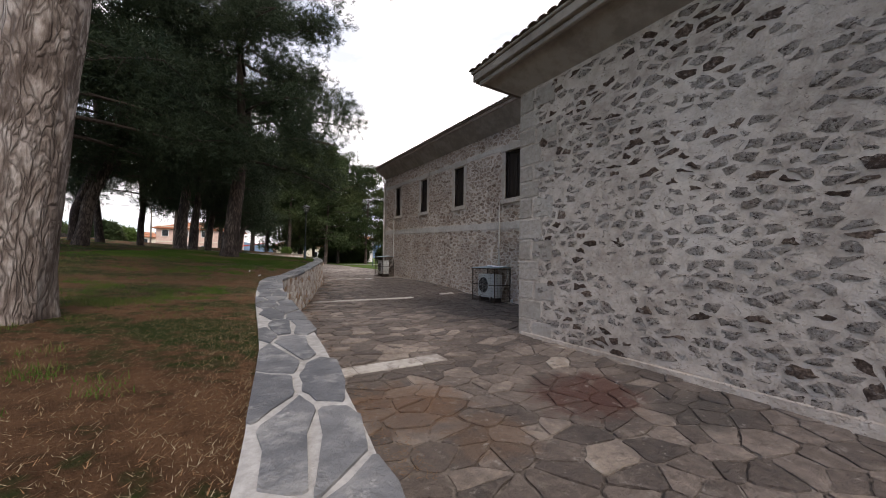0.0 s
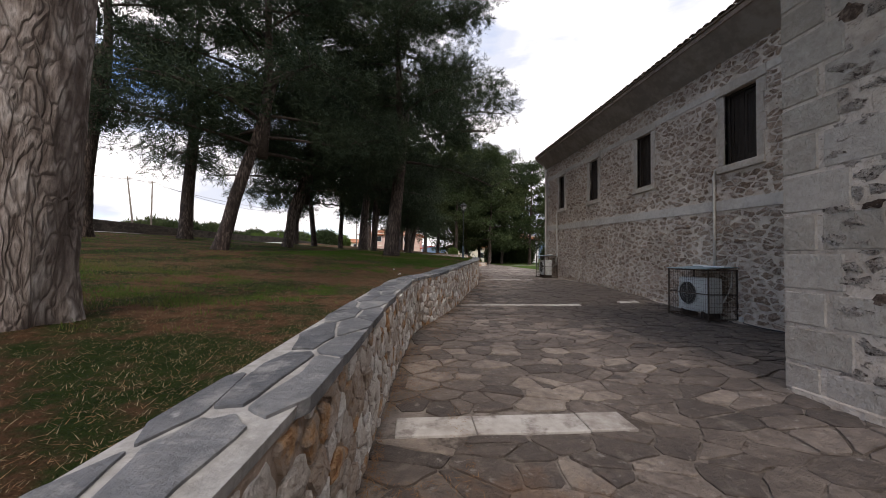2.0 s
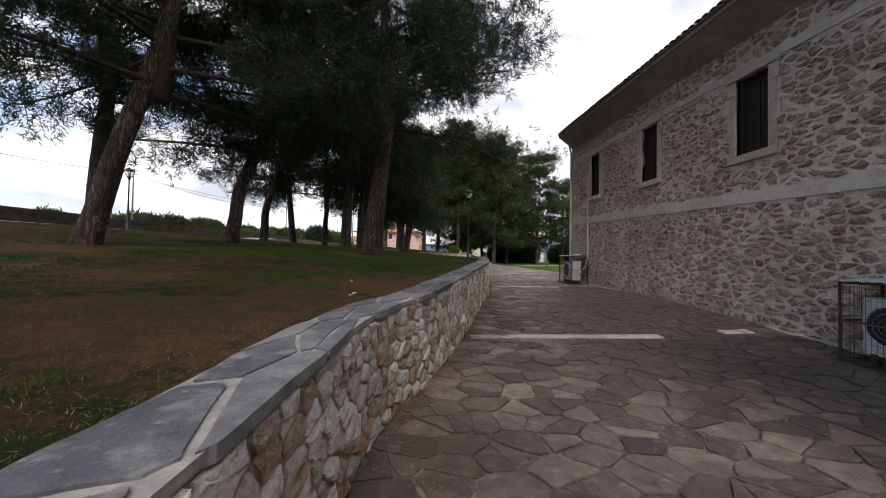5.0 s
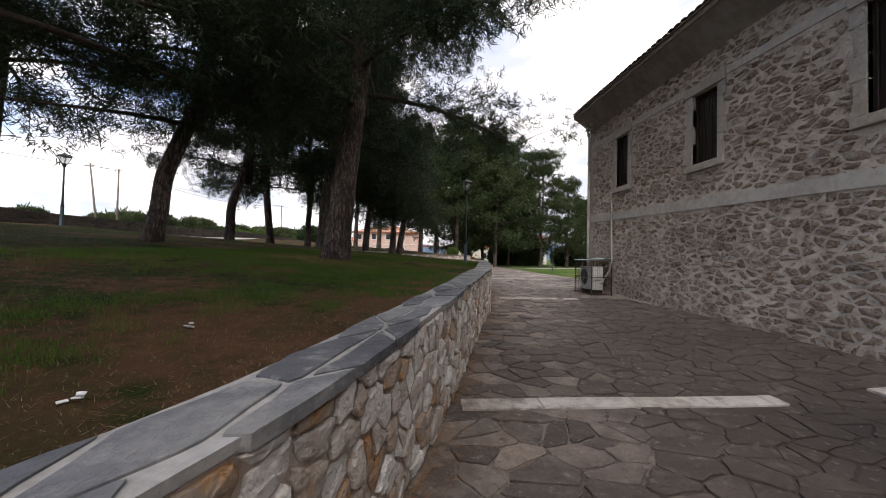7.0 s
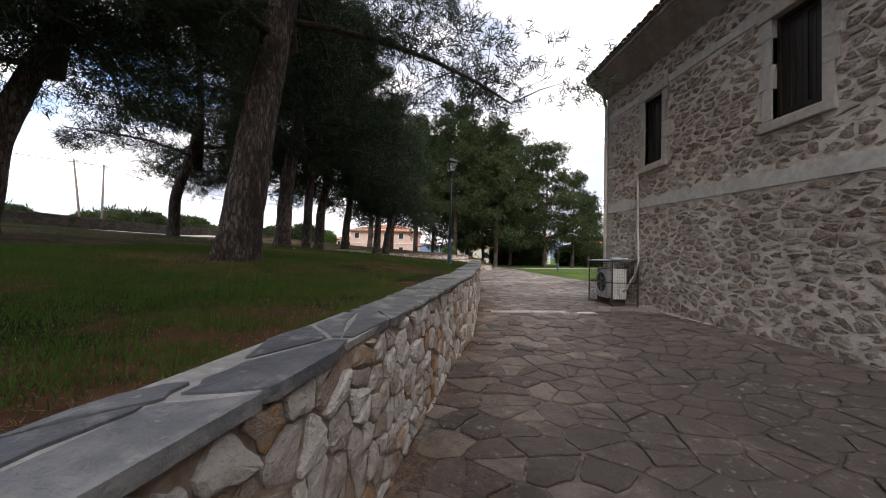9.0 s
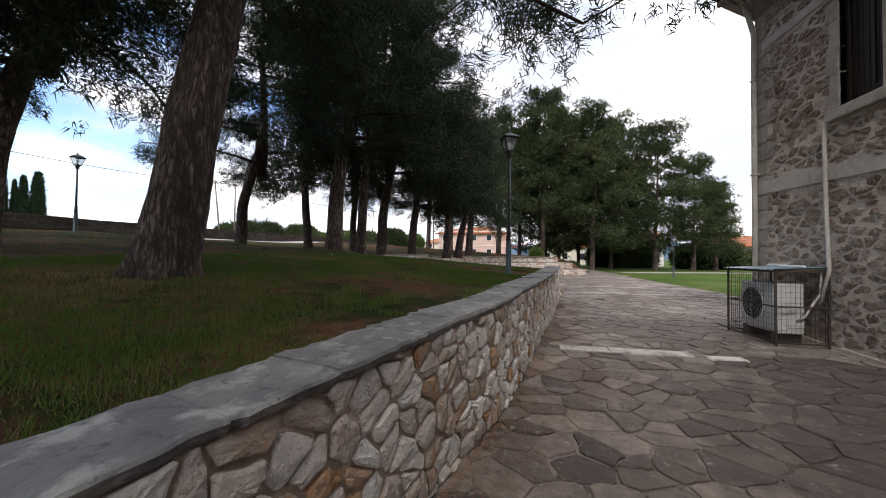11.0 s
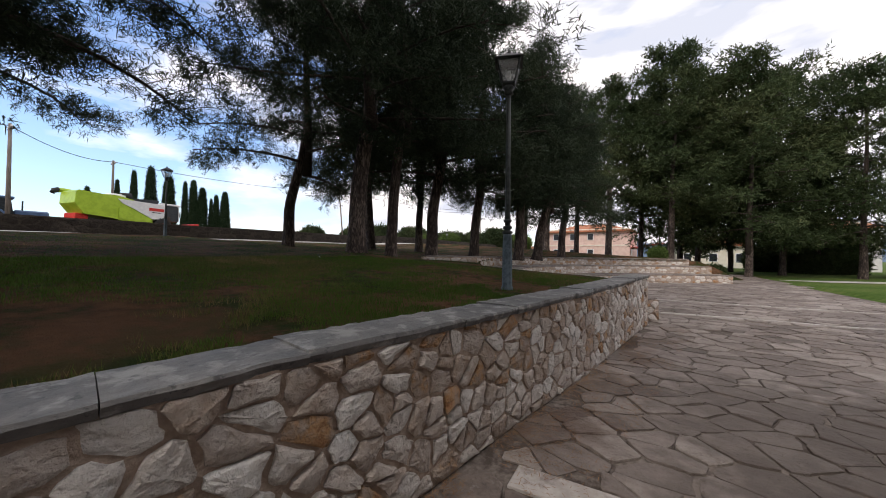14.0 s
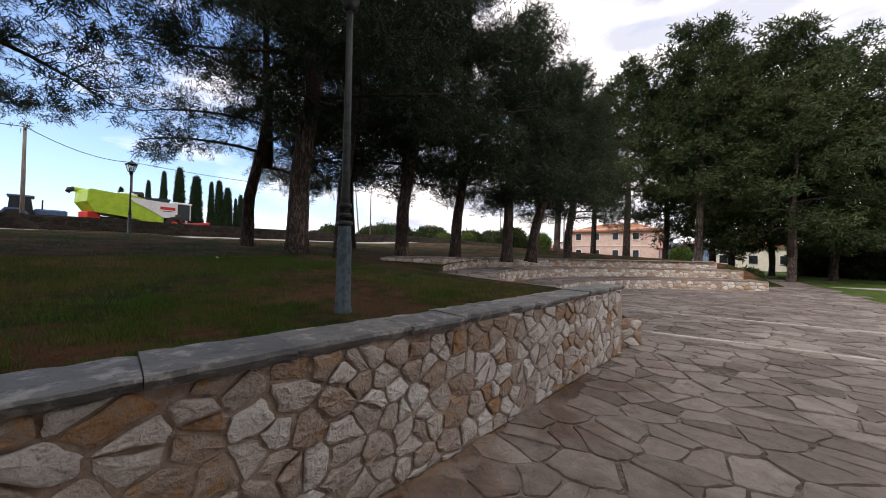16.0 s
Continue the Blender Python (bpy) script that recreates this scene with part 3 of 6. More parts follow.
def stone_into(mesh, poly, put, joint, low, high, bulge, rnd, rough=0.12, ring=0.72, extra=True, cut=0.2):
    """One stone: a polygon drawn in from its joint, with sides, a worn edge and a domed face. put(u, v, h) gives the place."""
    cx = sum(p[0] for p in poly) / len(poly)
    cy = sum(p[1] for p in poly) / len(poly)
    pts = []
    m = len(poly)
    for k, p in enumerate(poly):
        # corners are knocked off unevenly, long edges break once
        q = poly[(k + 1) % m]
        e = math.hypot(p[0] - q[0], p[1] - q[1]) or 1e-6
        nx, ny = (q[1] - p[1]) / e, -(q[0] - p[0]) / e
        a, b = rnd.uniform(0.4, 1.2) * cut, 1 - rnd.uniform(0.4, 1.2) * cut
        stops = (a, b) if not extra or e < 0.09 else (a, rnd.uniform(0.38, 0.62), b)
        for t in stops:
            o = rnd.uniform(-rough, rough * 0.4) * e * 0.4 if t not in (a, b) else 0.0
            pts.append((p[0] + (q[0] - p[0]) * t + nx * o, p[1] + (q[1] - p[1]) * t + ny * o))
    outer = []
    for x, y in pts:
        d = math.hypot(x - cx, y - cy) or 1e-6
        k = max(0.35, 1 - joint / d) * (1 - rnd.uniform(0, rough))
        outer.append((cx + (x - cx) * k, cy + (y - cy) * k))
    n = len(outer)
    tilt_u, tilt_v = rnd.uniform(-bulge, bulge), rnd.uniform(-bulge, bulge)
    span = max(abs(x - cx) + abs(y - cy) for x, y in outer)

    def top(x, y, f):
        return high * f + (tilt_u * (x - cx) + tilt_v * (y - cy)) / span * 0.8
    verts = [put(x, y, low) for x, y in outer]
    verts += [put(x, y, top(x, y, 0.55)) for x, y in outer]
    inner = [(cx + (x - cx) * ring * rnd.uniform(0.92, 1.06), cy + (y - cy) * ring * rnd.uniform(0.92, 1.06)) for x, y in outer]
    verts += [put(x, y, top(x, y, 1.0) + rnd.uniform(-0.3, 0.3) * bulge) for x, y in inner]
    verts.append(put(cx, cy, high + bulge * 0.3))
    faces = []
    for i in range(n):
        j = (i + 1) % n
        faces += [(i, j, n + j, n + i), (n + i, n + j, 2 * n + j, 2 * n + i), (2 * n + i, 2 * n + j, 3 * n)]
    mesh.add(verts, faces)


def lerp_table(table, t):
    for (a, va), (b, vb) in zip(table, table[1:]):
        if t <= b:
            k = max(0.0, (t - a) / (b - a))
            return va + (vb - va) * k
    return table[-1][1]


def smooth01(x):
    x = min(1.0, max(0.0, x))
    return x * x * (3 - 2 * x)

# ---- the lie of the land ----
LANE = [(-40, 0.0), (4, 0.0), (11, 0.07), (18, 0.37), (23, 0.47), (40, 0.52), (400, 0.52)]


def lane_z(x, y):
    """Height of the paved lane; it rises along the walk, and a little towards the facade."""
    z = lerp_table(LANE, y)
    side = smooth01((x - 5.2) / 2.6)
    return z + side * 0.15 * smooth01((y - 8.5) / 4.0) * (1 - smooth01((y - 14) / 5.0)) + 0.1 * smooth01((x - 3.2) / 1.4) * smooth01((8 - y) / 3.0) * smooth01((y + 1) / 4)


EDGE = [(-9.0, -14.0), (-5.2, -8.0), (-2.0, -3.0), (-0.85, -1.1), (-0.28, -0.25), (0.14, 0.24), (0.36, 0.72), (0.48, 1.62), (0.57, 2.6), (0.66, 4.5), (0.76, 6.0), (0.98, 7.85), (1.45, 9.1), (2.12, 11.1), (3.05, 14.3), (3.45, 15.5), (3.74, 16.8), (3.98, 18.0), (4.38, 20.0), (4.66, 21.7), (4.95, 23.35)]
CAPZ = [(-20, 0.88), (1.5, 0.9), (5, 0.94), (9, 1.03), (11, 1.12), (14.4, 1.235), (16.5, 1.30), (20, 1.35), (23.5, 1.42), (30, 1.6), (60, 1.6)]


def smooth_line(points, step):
    """A line of even steps through the points."""
    out = []
    P = [Vector((*p, 0)) for p in points]
    P = [P[0] * 2 - P[1]] + P + [P[-1] * 2 - P[-2]]
    for i in range(1, len(P) - 2):
        a, b, c, d = P[i - 1:i + 3]
        n = max(2, int((c - b).length / 0.05))
        for k in range(n):
            t = k / n
            out.append(0.5 * ((2 * b) + (c - a) * t + (2 * a - 5 * b + 4 * c - d) * t * t + (3 * b - a - 3 * c + d) * t ** 3))
    out.append(P[-2])
    even, left = [out[0]], step
    for a, b in zip(out, out[1:]):
        e = (b - a).length
        while left <= e:
            even.append(a + (b - a) * (left / e))
            a, e, left = even[-1], e - left, step
        left -= e
    return even


LINE = smooth_line(EDGE, 0.1)
LINE_N = []
for _i in range(len(LINE)):
    _d = (LINE[min(_i + 2, len(LINE) - 1)] - LINE[max(_i - 2, 0)]).normalized()
    LINE_N.append(Vector((-_d.y, _d.x, 0)))
WALL_LENGTH = (len(LINE) - 1) * 0.1


def along(s, inward):
    """A point s metres along the retaining wall's outer edge and that far in from it."""
    k = min(max(s / 0.1, 0.0), len(LINE) - 1.001)
    i = int(k)
    t = k - i
    p = LINE[i].lerp(LINE[i + 1], t) + LINE_N[i].lerp(LINE_N[i + 1], t) * inward
    return p


def edge_x(y):
    """x of the wall's outer edge at y."""
    for a, b in zip(LINE, LINE[1:]):
        if a.y <= y <= b.y:
            return a.x + (b.x - a.x) * (y - a.y) / max(1e-6, b.y - a.y)
    return LINE[0].x if y < LINE[0].y else LINE[-1].x


# the curved seating steps beyond the wall: centre, radii of the three fronts and their tops
SEAT_C = Vector((10.38, 30.1, 0))
SEAT_R = (8.14, 9.7, 11.1)
SEAT_Z = (0.93, 1.34, 1.74)
SEAT_SPAN = ((103, 229.5), (105, 231), (108, 205))


def lawn_edge_x(y):
    if y < 22.6:
        return edge_x(y) - 0.34
    k = y - SEAT_C.y
    if y < 40.6:
        far = SEAT_C.x - math.sqrt(max(0.1, 11.0 ** 2 - k * k))
        return far + (edge_x(22.6) - 0.34 - (SEAT_C.x - math.sqrt(11.0 ** 2 - 7.5 ** 2))) * (1 - smooth01((y - 22.6) / 1.2))
    return 7.0


def lawn_z(x, y):
    """Height of the raised lawn."""
    d = max(0.0, lawn_edge_x(y) - x)
    base = lerp_table(CAPZ, y) - 0.05 + 0.11 * smooth01((y - 22.5) / 3.0)
    z = base + 0.066 * min(d, 17.0) + 0.033 * max(0.0, min(d, 110.0) - 20)
    z -= 0.9 * smooth01((y - 42) / 14.0) * smooth01((20 - d) / 20.0)
    return z + 0.03 * noise.noise((x * 0.5, y * 0.5, 3.1)) * smooth01(d / 0.6)


# ---- ground ----
def grid_mesh(xs_of, ys, zf):
    m = Mesh()
    w = len(xs_of(ys[0]))
    for y in ys:
        for x in xs_of(y):
            m.v.append((x, y, zf(x, y)))
    for j in range(len(ys) - 1):
        for i in range(w - 1):
            a = j * w + i
            m.f.append((a, a + 1, a + w + 1, a + w))
    return m


def far_steps(limit):
    v, s, out = 0.0, 1.0, [0.0]
    while v < limit:
        v += s
        s *= 1.25
        out.append(v)
    return out


_steps = far_steps(2400)
_gx = sorted({round(14 + s, 3) for s in _steps} | {round(14 - s, 3) for s in _steps})
_gy = sorted({round(24 + s, 3) for s in _steps} | {round(24 - s, 3) for s in _steps})
# the field reaches the horizon; under the paving it lies a little lower
solid("ground", grid_mesh(lambda y: _gx, _gy, lambda x, y: (0.5 if x > 10.4 and y > 10 else -0.3) - 0.0004 * max(0.0, math.hypot(x, y) - 200)), M["green"], "green meadow grass sheet reaching to the horizon", "ground", smooth=True)

_us = [0, 0.08, 0.2, 0.4, 0.65, 0.95, 1.3, 1.7, 2.2, 2.8, 3.5, 4.3, 5.2, 6.2, 7.4, 8.8, 10.5, 12.5, 14.5, 16.5, 19, 24, 32, 45, 65, 95, 140, 200]
_ys = [-60, -40, -28, -20] + [-14 + 0.25 * k for k in range(236)] + [46, 48, 51, 55, 60, 70, 85, 110, 150]
solid("lawn", grid_mesh(lambda y: [lawn_edge_x(y) - u for u in _us][::-1], _ys, lawn_z), M["lawn"], "worn green lawn with bare red-brown soil and dead needles under the pines", "lawn", smooth=True)
_slope = grid_mesh(lambda y: [7.0 + u * 0.5 for u in range(0, 9)], [40.6 + 0.8 * k for k in range(40)], lambda x, y: 0.4 + (lawn_z(7.0, y) - 0.4) * (1 - smooth01((x - 7.0) / 3.5)) * smooth01((y - 40.4 + (7.0 - x) * 0.3) / 1.5))
solid("lawn_slope", _slope, M["lawn"], "green grass slope beside the end of the stone steps", "lawn", smooth=True)

# ---- paving ----


def paved(x, y):
    """Whether a place lies in the paved lane or the forecourt."""
    if y < -7 or y > 52:
        return False
    if y < 23.0:
        if x < edge_x(y) + 0.02:
            return False
    elif y < 24.1 and x > edge_x(y) and x < 6.0:
        return True
    else:
        if math.hypot(x - SEAT_C.x, y - SEAT_C.y) > SEAT_R[0] and x < SEAT_C.x - 1.5:
            return False
        if y > 38.2 and x < 8.2 + (y - 38) * 0.1:
            return False
    if y < 4.9:
        return x < 4.7
    if y < 20.1:
        return x < 8.2
    return x < 10.6 + (0.05 * (y - 34) if y > 34 else 0.0) + 0.12 * math.sin(y * 1.7)


bed = Mesh()
_bx = [-0.3 + 0.45 * k for k in range(27)]
_by = [-8 + 0.5 * k for k in range(122)]
for j, y in enumerate(_by[:-1]):
    for i, x in enumerate(_bx[:-1]):
        mx, my = x + 0.22, y + 0.25
        if paved(mx, my) or paved(mx + 0.3, my) or paved(mx - 0.3, my) or paved(mx, my + 0.3) or paved(mx, my - 0.3):
            q = [(x, y), (_bx[i + 1], y), (_bx[i + 1], _by[j + 1]), (x, _by[j + 1])]
            bed.add([(a, b, lane_z(a, b) - 0.012) for a, b in q], [(0, 1, 2, 3)])
pavement = solid("pavement", bed, M["bed"], "dark earth and mortar joints under irregular paving stones", "pavement", fix=False)

STRIPS = [(0.78, 2.74, 4.28, 4.58), (2.2, 5.6, 11.0, 11.21), (6.75, 7.3, 11.0, 11.2), (4.2, 5.92, 17.58, 17.8), (6.05, 6.5, 17.5, 17.66), (5.0, 10.4, 25.05, 25.16), (4.2, 10.4, 27.85, 27.95)]


def on_strip(x, y, grow=0.0):
    return any(a - grow < x < b + grow and c - grow < y < d + grow for a, b, c, d in STRIPS)


def clip_poly(poly, axis, limit, keep_below):
    res = []
    for k in range(len(poly)):
        a, b = poly[k], poly[(k + 1) % len(poly)]
        da, db = a[axis] - limit, b[axis] - limit
        if keep_below:
            da, db = -da, -db
        if da >= 0:
            res.append(a)
        if (da > 0) != (db > 0) and abs(da - db) > 1e-9:
            t = da / (da - db)
            res.append((a[0] + (b[0] - a[0]) * t, a[1] + (b[1] - a[1]) * t))
    return res


rnd = random.Random(5)
flag_parts, flag_rest, flag_fore = [], Mesh(), Mesh()


def put_lane(u, v, h):
    return (u, v, lane_z(u, v) + h)


def clear_of_strips(poly, c):
    for a, b, y0, y1 in STRIPS:
        if a - 0.1 < c[0] < b + 0.1 and y0 - 0.5 < c[1] < y1 + 0.5:
            poly = clip_poly(poly, 1, y0 - 0.01, True) if c[1] < (y0 + y1) / 2 else clip_poly(poly, 1, y1 + 0.01, False)
    return poly


for c, poly in cells(-0.2, 11.4, -7, 24.5, 0.33, 0.26, 0.62, 11) + cells(-0.2, 12.5, 24.9, 51, 0.40, 0.33, 0.58, 12):
    if not paved(*c) or on_strip(*c):
        continue
    poly = clear_of_strips(poly, c)
    if len(poly) < 3:
        continue
    near = (0.5 < c[0] < 4.7 and 1.2 < c[1] < 7.5) or (3.4 < c[0] < 7.2 and 17.8 < c[1] < 22.5)
    target = Mesh() if near and len(flag_parts) < 300 else (flag_rest if c[1] < 17.7 else flag_fore)
    stone_into(target, poly, put_lane, rnd.uniform(0.001, 0.007), -0.03, rnd.uniform(-0.006, 0.014), 0.008, rnd, rough=0.1, ring=0.9, cut=0.14)
    if target is not flag_rest and target is not flag_fore:
        flag_parts.append((target, M["flag"] if c[1] < 17.7 else M["flag_pale"]))

for a, b, y0, y1 in STRIPS:
    x = a
    while x < b - 0.05:
        w = min(rnd.uniform(0.55, 1.0), b - x)
        m = Mesh()
        lift = 0.011 + rnd.uniform(0, 0.005)
        put = [(x + 0.004, y0), (x + w - 0.004, y0), (x + w - 0.004, y1), (x + 0.004, y1)]
        m.add([put_lane(*p, -0.03) for p in put] + [put_lane(*p, lift - 0.006) for p in put] + [put_lane(px + (0.008 if k in (0, 3) else -0.008), py + (0.008 if k < 2 else -0.008), lift) for k, (px, py) in enumerate(put)],
              [(0, 1, 5, 4), (1, 2, 6, 5), (2, 3, 7, 6), (3, 0, 4, 7), (4, 5, 9, 8), (5, 6, 10, 9), (6, 7, 11, 10), (7, 4, 8, 11), (8, 9, 10, 11)])
        part("marble_slab", m, M["marble"], pavement, "pale worn marble slab laid as a strip")
        x += w

# ---- retaining wall ----
wall_body = Mesh()
_n = int(WALL_LENGTH / 0.2)
for k in range(_n + 1):
    s = min(k * 0.2, WALL_LENGTH)
    for inward, top in ((0.035, False), (0.035, True), (0.36, True), (0.36, False)):
        p = along(s, inward)
        q = along(s, 0)
        wall_body.v.append((p.x, p.y, lerp_table(CAPZ, q.y) - 0.05 if top else lane_z(q.x + 0.3, q.y) - 0.3))
for k in range(_n):
    a = k * 4
    for i in range(4):
        j = (i + 1) % 4
        wall_body.f.append((a + i, a + j, a + 4 + j, a + 4 + i))
wall_body.f += [(0, 1, 2, 3), (_n * 4 + 3, _n * 4 + 2, _n * 4 + 1, _n * 4)]
retaining_wall = solid("wall_retaining", wall_body, M["wallmortar"], "low rubble-stone retaining wall with recessed brown mortar and slate capping", "retaining wall")


def put_wall(u, v, h):
    q = along(u, 0)
    p = along(u, 0.03 - h)
    base = lane_z(q.x + 0.2, q.y)
    top = lerp_table(CAPZ, q.y) - 0.055
    return (p.x, p.y, base + (top - base) * v)


wall_parts, wall_rest = [], Mesh()
rnd = random.Random(8)
for c, poly in cells(0.1, WALL_LENGTH - 0.1, 0.02, 0.98, 0.165, 0.155, 0.56, 21):
    poly = clip_poly(clip_poly(poly, 1, 0.0, False), 1, 1.0, True)
    poly = clip_poly(poly, 0, WALL_LENGTH - 0.01, True)
    if len(poly) < 3:
        continue
    y = along(c[0], 0).y
    near = 13.0 < y < 19.6
    target = Mesh() if near and len(wall_parts) < 300 else wall_rest
    stone_into(target, poly, put_wall, rnd.uniform(0.002, 0.008), -0.02, rnd.uniform(0.006, 0.026), 0.017, rnd, rough=0.16, ring=0.8, cut=0.18)
    if target is not wall_rest:
        wall_parts.append(target)
# stones of the wall's far end face
end_p, end_n = along(WALL_LENGTH, 0), LINE_N[-1]
end_d = Vector((end_n.y, -end_n.x, 0))


def put_end(u, v, h):
    p = end_p + end_n * (0.03 + u) + end_d * h
    base = lane_z(end_p.x + 0.2, end_p.y)
    return (p.x, p.y, base + (1.36 - base) * v)


for c, poly in cells(0.0, 0.36, 0.02, 0.98, 0.18, 0.2, 0.35, 23):
    poly = clip_poly(clip_poly(clip_poly(clip_poly(poly, 1, 0.0, False), 1, 1.0, True), 0, 0.0, False), 0, 0.36, True)
    if len(poly) > 2:
        stone_into(wall_rest, poly, put_end, 0.012, -0.02, 0.03, 0.012, rnd)

# capping: crazy slate in pale mortar, then long single slabs
cap_bed = Mesh()
SPLIT = next(k * 0.1 for k in range(len(LINE)) if LINE[k].y > 12.4)
_n = int(SPLIT / 0.2)
for k in range(_n + 1):
    s = k * 0.2
    for inward, dz in ((0.036, -0.055), (0.026, -0.045), (0.022, -0.008), (0.385, -0.008), (0.385, -0.1)):
        p = along(s, inward)
        cap_bed.v.append((p.x, p.y, lerp_table(CAPZ, along(s, 0).y) + dz))
for k in range(_n):
    a = k * 5
    for i in range(4):
        cap_bed.f.append((a + i, a + i + 1, a + 6 + i, a + 5 + i))
part("cap_mortar", cap_bed, M["capmortar"], retaining_wall, "pale mortar between the slates of the capping")


def put_slate(u, v, h):
    # slates are trimmed flush with the faces of the wall
    return put_cap(u, min(max(v, -0.004), 0.388), h)


def put_cap(u, v, h):
    p = along(u, v)
    return (p.x, p.y, lerp_table(CAPZ, along(u, 0).y) + h)


rnd = random.Random(14)
cap_parts = []
for c, poly in cells(0.1, SPLIT, 0.09, 0.30, 0.52, 0.21, 0.5, 31):
    poly = clip_poly(clip_poly(poly, 1, -0.06, False), 1, 0.45, True)
    poly = clip_poly(poly, 0, SPLIT, True)
    if len(poly) < 3:
        continue
    m = Mesh()
    edge = min(p[1] for p in poly) < 0.02
    stone_into(m, poly, put_slate, rnd.choice((0.003, 0.006, 0.01, 0.019)), -0.05 if edge else -0.03, rnd.uniform(-0.001, 0.004), 0.003, rnd, rough=0.09, ring=0.93, cut=0.09)
    cap_parts.append((m, M["slate"]))
s = SPLIT
while s < WALL_LENGTH - 0.05:
    w = min(rnd.uniform(0.4, 0.8), WALL_LENGTH + 0.03 - s)
    m = Mesh()
    rows = []
    n = 10
    off, lift = rnd.uniform(-0.012, 0.02), rnd.uniform(-0.008, 0.008)
    for i in range(n):
        u = s + 0.002 + (w - 0.004) * i / (n - 1)
        lip = off + rnd.uniform(-0.006, 0.006) - (0.02 if rnd.random() < 0.12 else 0.0)
        rows.append([put_cap(u, 0.012 - lip, -0.055), put_cap(u, -0.004 - lip, -0.02), put_cap(u, 0.003 - lip, -0.002 + lift), put_cap(u, 0.1, lift + rnd.uniform(-0.003, 0.003)), put_cap(u, 0.3, lift + rnd.uniform(-0.003, 0.003)), put_cap(u, 0.385 + rnd.uniform(-0.02, 0.03), lift - 0.004), put_cap(u, 0.385, -0.08)])
    k = len(rows[0])
    m.add([p for r in rows for p in r], [(i * k + j, i * k + j + 1, (i + 1) * k + j + 1, (i + 1) * k + j) for i in range(n - 1) for j in range(k - 1)] + [tuple(range(k)), tuple((n - 1) * k + j for j in range(k))[::-1]])
    cap_parts.append((m, M["slab"]))
    s += w

# ---- curved seating steps ----
for step, (r, z, (a0, a1)) in enumerate(zip(SEAT_R, SEAT_Z, SEAT_SPAN)):
    body, top = Mesh(), Mesh()
    zb = 0.3 if step == 0 else SEAT_Z[step - 1] - 0.1
    depth = 1.75
    n = 60
    angs = [radians(a0 + (a1 - a0) * k / n) for k in range(n + 1)]
    for a in angs:
        for rr, zz in ((r, zb), (r, z - 0.04), (r + depth, z - 0.04), (r + depth, zb)):
            body.v.append((SEAT_C.x + rr * math.cos(a), SEAT_C.y + rr * math.sin(a), zz))
    for k in range(n):
        for i in range(4):
            j = (i + 1) % 4
            body.f.append((k * 4 + i, k * 4 + j, k * 4 + 4 + j, k * 4 + 4 + i))
    body.f += [(0, 1, 2, 3), (n * 4 + 3, n * 4 + 2, n * 4 + 1, n * 4)]
    seat = solid("seating_step", body, M["wallmortar"], "curved stone-faced seating step with a flagged top", "stone step", "curved seating steps", kind="")
    faces, tops = Mesh(), Mesh()
    length = r * (angs[-1] - angs[0])

    def put_face(u, v, h, r=r, z=z, a0=a0, zb=(0.47 if step == 0 else SEAT_Z[step - 1])):
        a = radians(a0) + u / r
        return (SEAT_C.x + (r - h) * math.cos(a), SEAT_C.y + (r - h) * math.sin(a), zb + (z - 0.05 - zb) * v)

    def put_top(u, v, h, r=r, z=z, a0=a0):
        a = radians(a0) + u / r
        return (SEAT_C.x + (r + v) * math.cos(a), SEAT_C.y + (r + v) * math.sin(a), z - 0.035 + h)
    for c, poly in cells(0.0, length, 0.03, 0.97, 0.26, 0.36, 0.38, 40 + step):
        poly = clip_poly(clip_poly(poly, 1, 0.0, False), 1, 1.0, True)
        poly = clip_poly(clip_poly(poly, 0, 0.0, False), 0, length, True)
        if len(poly) > 2:
            stone_into(faces, poly, put_face, 0.016, -0.02, rnd.uniform(0.02, 0.04), 0.012, rnd, extra=False)
    for c, poly in cells(0.0, length, 0.0, 1.7, 0.55, 0.45, 0.4, 50 + step):
        poly = clip_poly(clip_poly(poly, 1, -0.04, False), 1, 1.72, True)
        poly = clip_poly(clip_poly(poly, 0, 0.0, False), 0, length, True)
        if len(poly) > 2:
            stone_into(tops, poly, put_top, 0.02, -0.02, rnd.uniform(0.025, 0.04), 0.004, rnd, rough=0.05, ring=0.92, extra=False)
    a_end = radians(a1)

    def put_seat_end(u, v, h, r=r, z=z, a=a_end, zb=(0.47 if step == 0 else SEAT_Z[step - 1])):
        return (SEAT_C.x + (r + u) * math.cos(a) - h * math.sin(a), SEAT_C.y + (r + u) * math.sin(a) + h * math.cos(a), zb + (z - 0.05 - zb) * v)
    for c, poly in cells(0.0, 1.7, 0.03, 0.97, 0.26, 0.36, 0.38, 45 + step):
        poly = clip_poly(clip_poly(poly, 0, 0.0, False), 0, 1.7, True)
        poly = clip_poly(clip_poly(poly, 1, 0.0, False), 1, 1.0, True)
        if len(poly) > 2:
            stone_into(faces, poly, put_seat_end, 0.016, -0.02, 0.03, 0.012, rnd, extra=False)
    tagged(part("facing", faces, M["wallstone"], seat, "pale rubble facing stones"), kind="stuff")
    tagged(part("paving", tops, M["flag_pale"], seat, "grey irregular top slabs"), kind="stuff")

# ---- the stone building ----
TILTK = 0.035
FX0, FXK = 7.90, 0.022


def fac(s, z, h=0.0):
    """A point of the long facade: s along it, z up from its footing course, h out from it."""
    return Vector((FX0 + FXK * (s - 12) - h, s, z + TILTK * (s - 12)))


